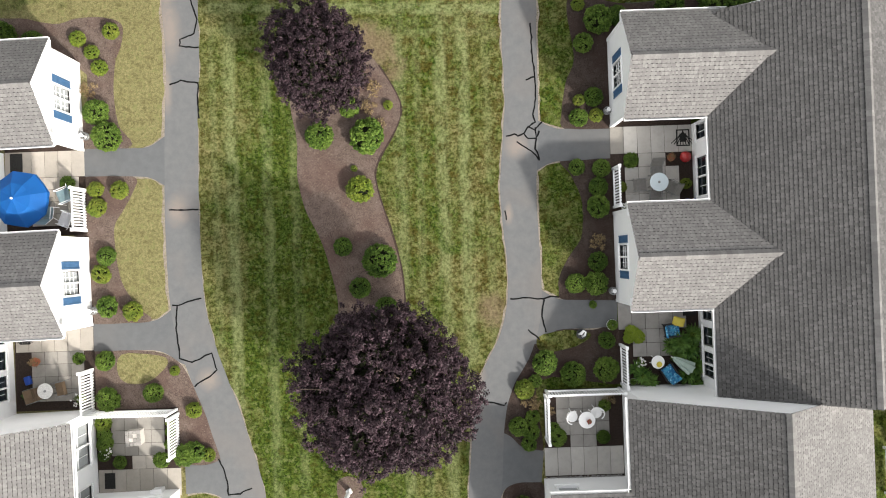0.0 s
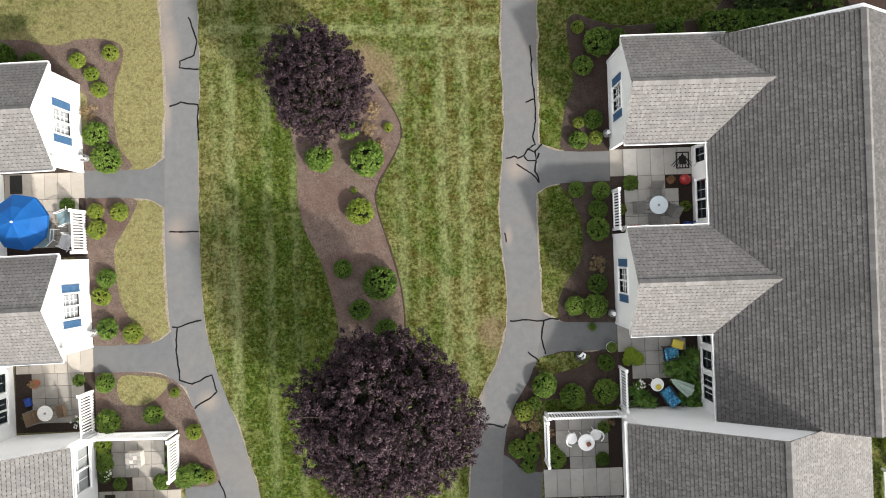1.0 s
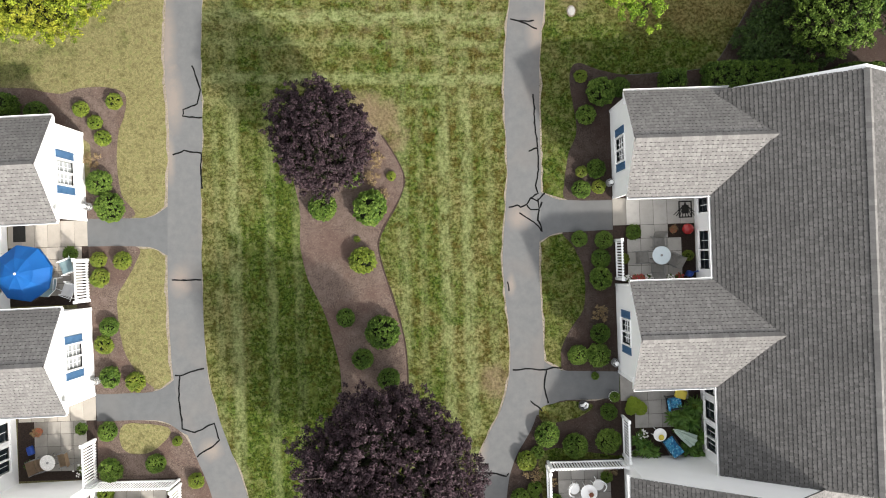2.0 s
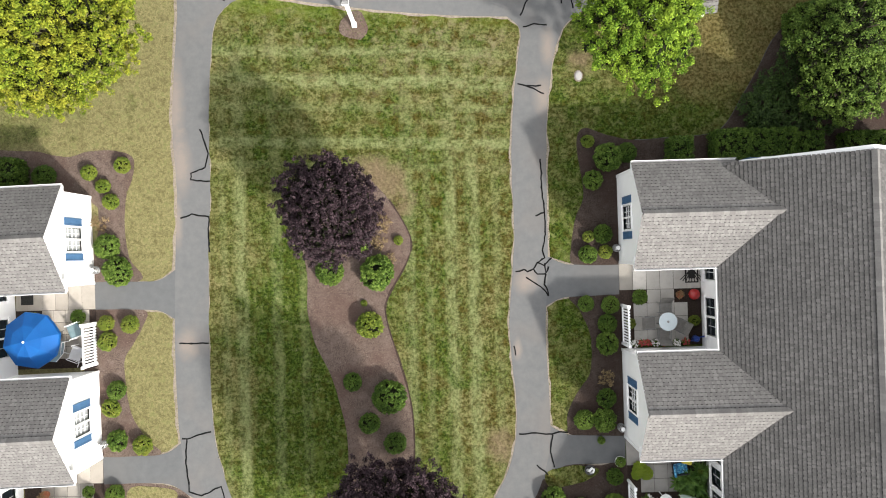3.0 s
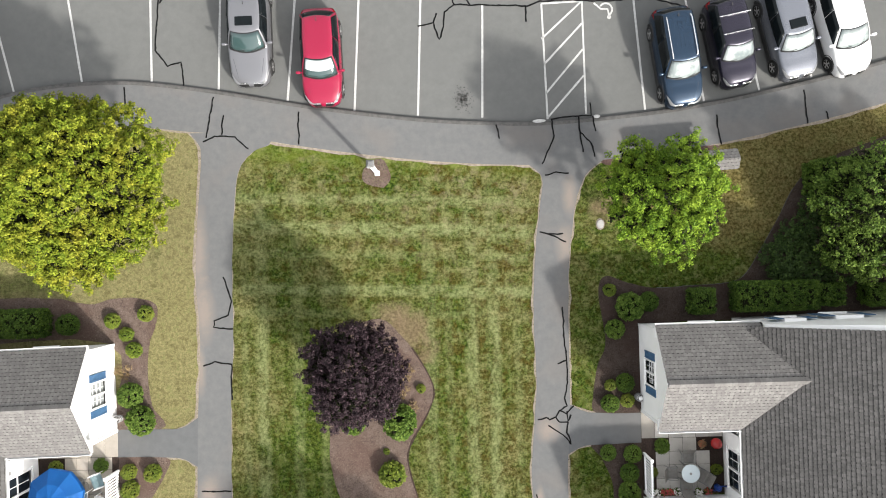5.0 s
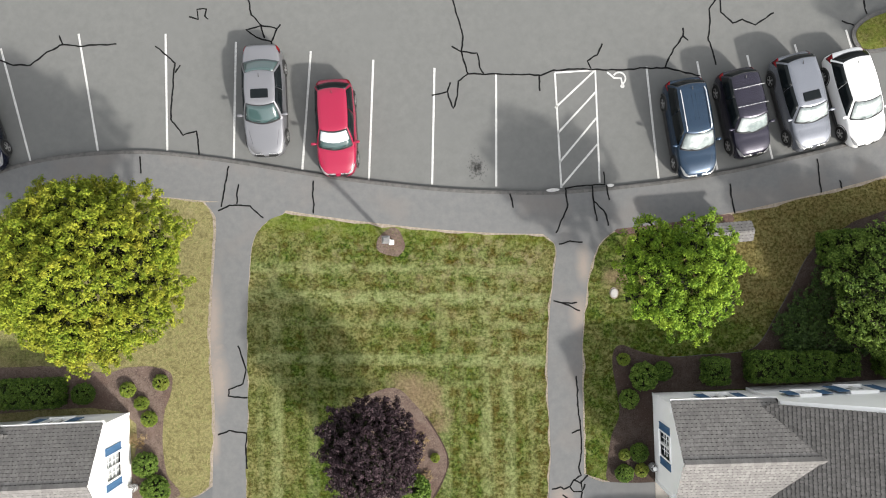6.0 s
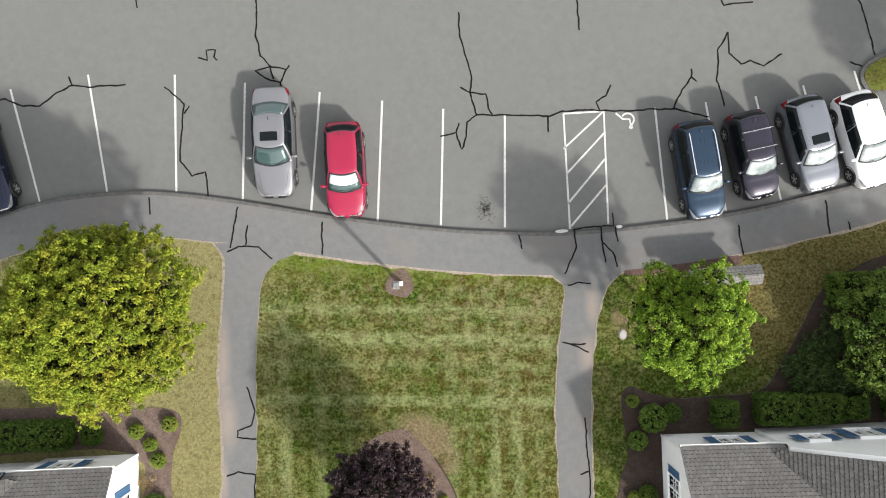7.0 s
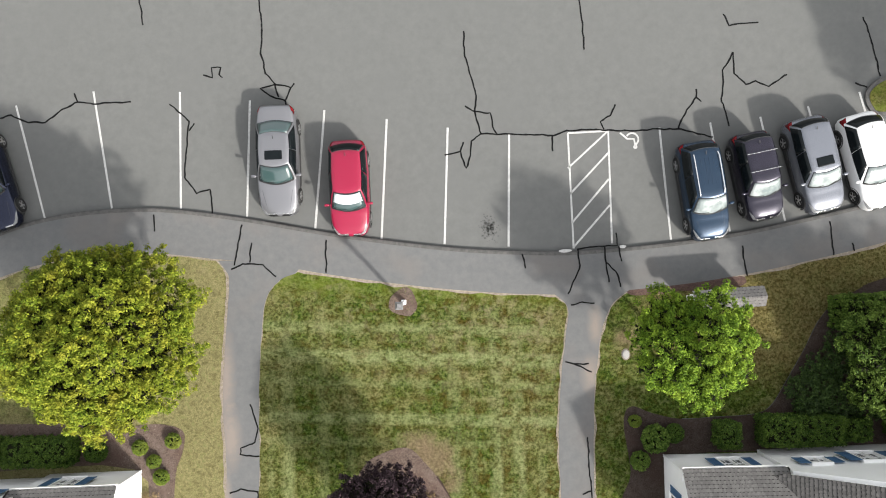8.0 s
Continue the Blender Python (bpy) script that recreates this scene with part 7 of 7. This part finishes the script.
def plastic_chair(place):
    c = tagged(empty("plastic_chair", place), "white plastic stacking chair at a round table", "chair", "white plastic chairs")
    bm = bmesh.new()
    lathe(bm, [(0.2, 0.40), (0.23, 0.415), (0.22, 0.43), (0.02, 0.42)], 18)
    part("seat", bm, WHITE_PLASTIC, c)
    for k in range(5):
        a = radians(50 + 20 * k)
        bm = bmesh.new()
        tube(bm, [(0.21 * math.cos(a), 0.21 * math.sin(a), 0.42), (0.27 * math.cos(a), 0.27 * math.sin(a), 0.8)], 0.018, 6)
        part("back_slat", bm, WHITE_PLASTIC, c)
    bm = bmesh.new()
    tube(bm, [(0.27 * math.cos(radians(a)), 0.27 * math.sin(radians(a)), 0.8 - 0.16 * abs(a - 90) / 90) for a in range(-10, 191, 20)], 0.026, 6)
    part("rim", bm, WHITE_PLASTIC, c)
    for a in (30, 150, 210, 330):
        bm = bmesh.new()
        tube(bm, [(0.17 * math.cos(radians(a)), 0.17 * math.sin(radians(a)), 0.41), (0.24 * math.cos(radians(a)), 0.24 * math.sin(radians(a)), 0)], 0.02, 6)
        part("leg", bm, WHITE_PLASTIC, c)


plastic_chair(pose(4.98, -6.85, 0.03, 0, 0, 70))
plastic_chair(pose(5.98, -6.72, 0.03, 0, 0, -40))
shrub("leafy", 4.4, -7.75, 0.38), shrub("leafy", 4.25, -7.4, 0.28), shrub("yew", 6.3, -7.8, 0.3), shrub("dry", 6.6, -6.2, 0.26), shrub("leafy", 6.4, -6.5, 0.26), shrub("dry", 4.15, -6.7, 0.2)

# first western patio: umbrella and chairs
umb = tagged(empty("patio_umbrella", pose(-16.73, 2.75, 0.02, 0, 0, 12)), "open bright blue canvas patio umbrella", "umbrella")
bm = bmesh.new()
tip, ring, hem = bm.verts.new((0, 0, 2.2)), [], []
for k in range(16):
    a = k * math.pi / 8
    sag = 1.0 if k % 2 == 0 else 0.955
    ring.append(bm.verts.new((0.62 * sag * math.cos(a), 0.62 * sag * math.sin(a), 2.03 - 0.02 * (k % 2))))
    hem.append(bm.verts.new((1.14 * (1.0 if k % 2 == 0 else 0.935) * math.cos(a), 1.14 * (1.0 if k % 2 == 0 else 0.935) * math.sin(a), 1.72 - 0.03 * (k % 2))))
low = [bm.verts.new((v.co.x * 1.01, v.co.y * 1.01, v.co.z - 0.13)) for v in hem]
for k in range(16):
    j = (k + 1) % 16
    bm.faces.new((tip, ring[k], ring[j]))
    bm.faces.new((ring[k], hem[k], hem[j], ring[j]))
    bm.faces.new((hem[k], low[k], low[j], hem[j]))
bmesh.ops.solidify(bm, geom=bm.faces[:], thickness=0.006)
part("canopy", bm, UMBRELLA, umb, "bright blue canvas canopy")
bm = bmesh.new()
tube(bm, [(0, 0, 0), (0, 0, 2.2)], 0.022, 10)
part("pole", bm, WHITE_PLASTIC, umb)
bm = bmesh.new()
lathe(bm, [(0.035, 2.19), (0.05, 2.22), (0.04, 2.26), (0.012, 2.28)], 14)
part("finial", bm, WHITE_PLASTIC, umb, "white finial")
for k in range(8):
    a = k * math.pi / 4
    bm = bmesh.new()
    tube(bm, [(0.03 * math.cos(a), 0.03 * math.sin(a), 2.17), (0.62 * math.cos(a), 0.62 * math.sin(a), 2.0), (1.12 * math.cos(a), 1.12 * math.sin(a), 1.69)], 0.008, 5)
    part("rib", bm, WHITE_PLASTIC, umb)
bm = bmesh.new()
lathe(bm, [(0.26, 0), (0.27, 0.05), (0.08, 0.09), (0.04, 0.3)], 20)
part("base", bm, METAL_GREY, umb)
round_table(pose(-16.72, 2.75, 0.03), 0.5, 0.72, PALE_GLASS, METAL_GREY, "round glass table under a blue umbrella")
sling_chair(pose(-15.72, 2.95, 0.03, 0, 0, -70), TEAL_SLING, WHITE_PLASTIC, "white framed chair with pale blue sling seat")
sling_chair(pose(-15.66, 2.0, 0.03, 0, 0, -112), worn("white_sling_fabric", (0.78, 0.78, 0.78), (0.86, 0.86, 0.86), 8, 0.8), WHITE_PLASTIC, "white framed chair with white sling seat", 0.85)
sling_chair(pose(-16.45, 2.3, 0.03, 0, 0, 175), TEAL_SLING, WHITE_PLASTIC, "white framed chair with pale blue sling seat")
shrub("leafy", -15.7, 3.5, 0.3), shrub("spirea", -17.6, 3.45, 0.3)

# second western patio
round_table(pose(-16.55, -5.03, 0.03), 0.32, 0.72, worn("mosaic_top", (0.45, 0.43, 0.40), (0.72, 0.71, 0.68), 22, 0.5), METAL_GREY, "small round mosaic patio table")
sling_chair(pose(-17.0, -5.18, 0.03, 0, 0, 105), TAN_SLING, METAL_GREY, "tan sling patio chair at a mosaic table", 0.7, 0.45, 0.0)
sling_chair(pose(-16.05, -5.0, 0.03, 0, 0, -78), TAN_SLING, METAL_GREY, "tan sling patio chair at a mosaic table", 0.7, 0.45, 0.0)
potted(-17.25, -3.9, 0.2, TERRACOTTA, "dry", "terracotta pot with a withered plant")
strap_plant(-17.55, -5.35, 0.36, 77, CONIFER, "dark green fern clump by the wall", 50)
flowers(-15.5, -5.55, 0.3, PETAL_WHITE, 51, "white and yellow flowers by the fence"), shrub("spirea", -15.42, -5.5, 0.2)
shrub("leafy", -15.45, -3.82, 0.26)
bm = bmesh.new()
box(bm, -0.12, 0.12, -0.18, 0.18, 0, 0.2, bevel=0.04)
ob = mesh_object("storage_tub", bm, BLUE_PLASTIC)
ob.matrix_basis = pose(-17.62, -4.68, 0.012, 0, 0, 15)
tagged(ob, "small dark blue plastic tub on mulch", "tub")

# third western patio
fp = tagged(empty("low_table", pose(-13.15, -7.15, 0.03, 0, 0, 3)), "low square stone-topped table on the patio", "table")
part("apron", boxes((-0.3, 0.3, -0.3, 0.3, 0.0, 0.4), bevel=0.01), CONCRETE, fp)
tile_me = paver_mesh(0.145, 0.145, "tile")
tile_me.materials.append(DARK_PAVER)
for i in range(4):
    for j in range(4):
        if (i, j) not in ((1, 1), (2, 2)):
            ob = new("tile", tile_me)
            ob.parent = fp
            ob.matrix_basis = pose(-0.24 + 0.16 * i, -0.24 + 0.16 * j, 0.435)
for kind, x, y, r in (("spirea", -14.48, -6.55, 0.36), ("leafy", -14.46, -7.0, 0.3), ("leafy", -14.44, -7.4, 0.34), ("yew", -14.5, -7.9, 0.28), ("box", -13.85, -8.2, 0.3), ("leafy", -12.1, -8.15, 0.34), ("leafy", -11.75, -7.5, 0.24), ("leafy", -11.72, -7.0, 0.22), ("spirea", -11.75, -6.6, 0.2)):
    shrub(kind, x, y, r)
flowers(-14.4, -7.75, 0.28, PETAL_WHITE, 61, "white flowers beside the wall")
bm = bmesh.new()
box(bm, -0.22, 0.22, -0.2, 0.2, 0, 0.42, bevel=0.03)
box(bm, -0.24, 0.24, -0.22, 0.22, 0.40, 0.45, bevel=0.02)
ob = mesh_object("storage_box", bm, WHITE_PLASTIC)
ob.matrix_basis = pose(-12.25, -9.5, 0.03, 0, 0, 5)
tagged(ob, "white plastic storage box on the patio", "box")

# hose reels, wall brackets by the gable ends
for x, y, rz in ((6.93, 5.75, 0), (6.9, -1.75, 0), (-14.9, 5.45, 180), (-14.75, -1.85, 180)):
    h = tagged(empty("hose_reel", pose(x, y, 0.01, 0, 0, rz)), "small grey garden hose reel against the wall", "hose reel")
    bm = bmesh.new()
    tube(bm, [(0.14 * math.cos(a), 0.14 * math.sin(a), 0.06 + 0.02 * a) for a in np.linspace(0, 18, 60)], 0.022, 6)
    part("hose", bm, METAL_GREY, h)
    bm = bmesh.new()
    lathe(bm, [(0.1, 0), (0.1, 0.05), (0.05, 0.06), (0.04, 0.5), (0.09, 0.52), (0.02, 0.56)], 14)
    part("drum", bm, WHITE_PLASTIC, h)


# ---- lamp posts ----
def lamp_post(x, y, h, lean, label):
    """A white square post on a mulch ring, with a lantern head on a short arm."""
    bm = bmesh.new()
    slab(bm, [(x + 0.60 * math.cos(a), y + 0.62 * math.sin(a)) for a in np.linspace(0, 6.0, 20)], -0.03, 0.015, wob=0.16)
    tagged(mesh_object("tree_ring", bm, MULCH), "thin brown mulch ring in the lawn", "soil", kind="structure")
    lp = tagged(empty("lamp_post", pose(x, y, 0, 0, 0, lean)), label, "lamp post")
    part("post", boxes((-0.07, 0.07, -0.07, 0.07, 0, h), bevel=0.012), TRIM, lp)
    part("base_collar", boxes((-0.10, 0.10, -0.10, 0.10, 0, 0.18), bevel=0.015), TRIM, lp)
    part("cap", boxes((-0.09, 0.09, -0.09, 0.09, h, h + 0.05), bevel=0.02), TRIM, lp)
    lantern = part("lantern", boxes((-0.13, 0.13, -0.13, 0.13, h + 0.05, h + 0.09), *((sx * 0.12 - 0.012, sx * 0.12 + 0.012, sy * 0.12 - 0.012, sy * 0.12 + 0.012, h + 0.09, h + 0.33) for sx in (-1, 1) for sy in (-1, 1))), TRIM, lp, "white square lantern frame")
    part("glazing", boxes((-0.108, 0.108, -0.108, 0.108, h + 0.091, h + 0.325)), CURTAINED, lantern)
    bm = bmesh.new()
    v = [bm.verts.new((sx * r, sy * r, z)) for r, z in ((0.155, h + 0.33), (0.07, h + 0.41)) for sx, sy in ((-1, -1), (1, -1), (1, 1), (-1, 1))]
    for q in ((3, 2, 1, 0), (4, 5, 6, 7), (0, 1, 5, 4), (1, 2, 6, 5), (2, 3, 7, 6), (3, 0, 4, 7)):
        bm.faces.new([v[i] for i in q])
    part("lantern_roof", bm, METAL_GREY, lantern)



lamp_post(-3.8, 15.48, 2.5, 0, "white square lamp post on a mulch ring in the lawn")
lamp_post(-4.35, -9.75, 2.4, 30, "white square lamp post beside a purple tree")

# mailbox shelter by the pavement
sh = tagged(empty("mailbox_shelter", pose(9.5, 15.42, 0, 0, 0, 3)), "long white mailbox shelter with a grey shingled roof", "shelter")
part("cabinet", boxes((-1.25, 1.25, -0.22, 0.22, 0.35, 1.35), bevel=0.01), SIDING, sh)
for x in (-1.2, 0, 1.2):
    part("leg", boxes((x - 0.05, x + 0.05, -0.15, 0.15, 0, 0.35)), TRIM, sh)
for k in range(12):
    part("mailbox_door", boxes((-1.2 + 0.2 * k + 0.01, -1.0 + 0.2 * k - 0.01, 0.222, 0.235, 0.5, 1.25)), METAL_GREY, sh)
bm = bmesh.new()
v = [bm.verts.new(p) for x in (-1.36, 1.36) for p in ((x, -0.36, 1.36), (x, 0.36, 1.36), (x, 0.0, 1.58))]
for q in ((0, 1, 2), (3, 5, 4), (0, 3, 4, 1)):
    bm.faces.new([v[i] for i in q])
part("gable", bm, TRIM, sh)
for d in (1, -1):
    shingle_plane(sh, (0, d * 0.42, 1.345), (1, 0, 0), (0, -d * 0.42, 0.26), [(-1.42, 0), (1.42, 0), (1.42, 0.494), (-1.42, 0.494)])

# round utility cover in the lawn
uc = tagged(empty("utility_cover", pose(5.6, 13.06, 0) @ Matrix.Diagonal((1.0, 1.3, 1.0, 1.0))), "pale oval utility cover set in the lawn", "utility cover")
bm = bmesh.new()
lathe(bm, [(0.145, 0.0), (0.145, 0.045), (0.13, 0.055), (0.02, 0.058)], 20)
part("lid", bm, worn("pale_cover", (0.24, 0.235, 0.225), (0.33, 0.325, 0.31), 6, 0.9), uc)
bm = bmesh.new()
lathe(bm, [(0.19, -0.02), (0.19, 0.018), (0.155, 0.022), (0.147, 0.0)], 20)
part("frame", bm, SAND, uc)

# ---- grass ----
def build_grass():
    rng = np.random.default_rng(2)
    n = 210000
    x, y = rng.uniform(-22, 18.5, n), rng.uniform(-11, 20, n)
    ok = y < np.array([kerb_y(v) for v in np.linspace(-22, 18.5, 400)])[np.clip(((x + 22) / 40.5 * 399).astype(int), 0, 399)] - 1.98

    def outside(poly):
        P = np.array([(float(a[0]), float(a[1])) for a in poly])
        hit = np.zeros(n, bool)
        for (x0, y0), (x1, y1) in zip(P, np.roll(P, -1, 0)):
            if y0 != y1:
                hit ^= ((y0 > y) != (y1 > y)) & (x < (x1 - x0) * (y - y0) / (y1 - y0) + x0)
        return ~hit

    for poly in paved + [list(b) for b in bed_lines]:
        ok &= outside(poly)
    for x0, x1, y0, y1 in ((7.0, 26, -24, 9.0), (3.8, 8, -24, -5.7), (-40, -14.8, -24, 8.8), (-15, -11.3, -24, -5.9)):
        ok &= ~((x > x0) & (x < x1) & (y > y0) & (y < y1))
    x, y = x[ok], y[ok]
    k = len(x)
    a, ln, w = rng.random(k) * 6.283, rng.uniform(0.03, 0.085, k), rng.uniform(0.010, 0.022, k)
    h = rng.uniform(0.02, 0.055, k)
    v = np.stack([np.stack([x - w * np.sin(a), y + w * np.cos(a), np.zeros(k)], 1), np.stack([x + w * np.sin(a), y - w * np.cos(a), np.zeros(k)], 1), np.stack([x + ln * np.cos(a), y + ln * np.sin(a), h], 1)], 1).reshape(-1, 3)
    f = np.arange(k * 3).reshape(-1, 3)
    tagged(new("grass", cloud_mesh("grass", v, f, BLADES)), "short mown grass blades, green and straw-coloured", "grass", kind="stuff")


build_grass()
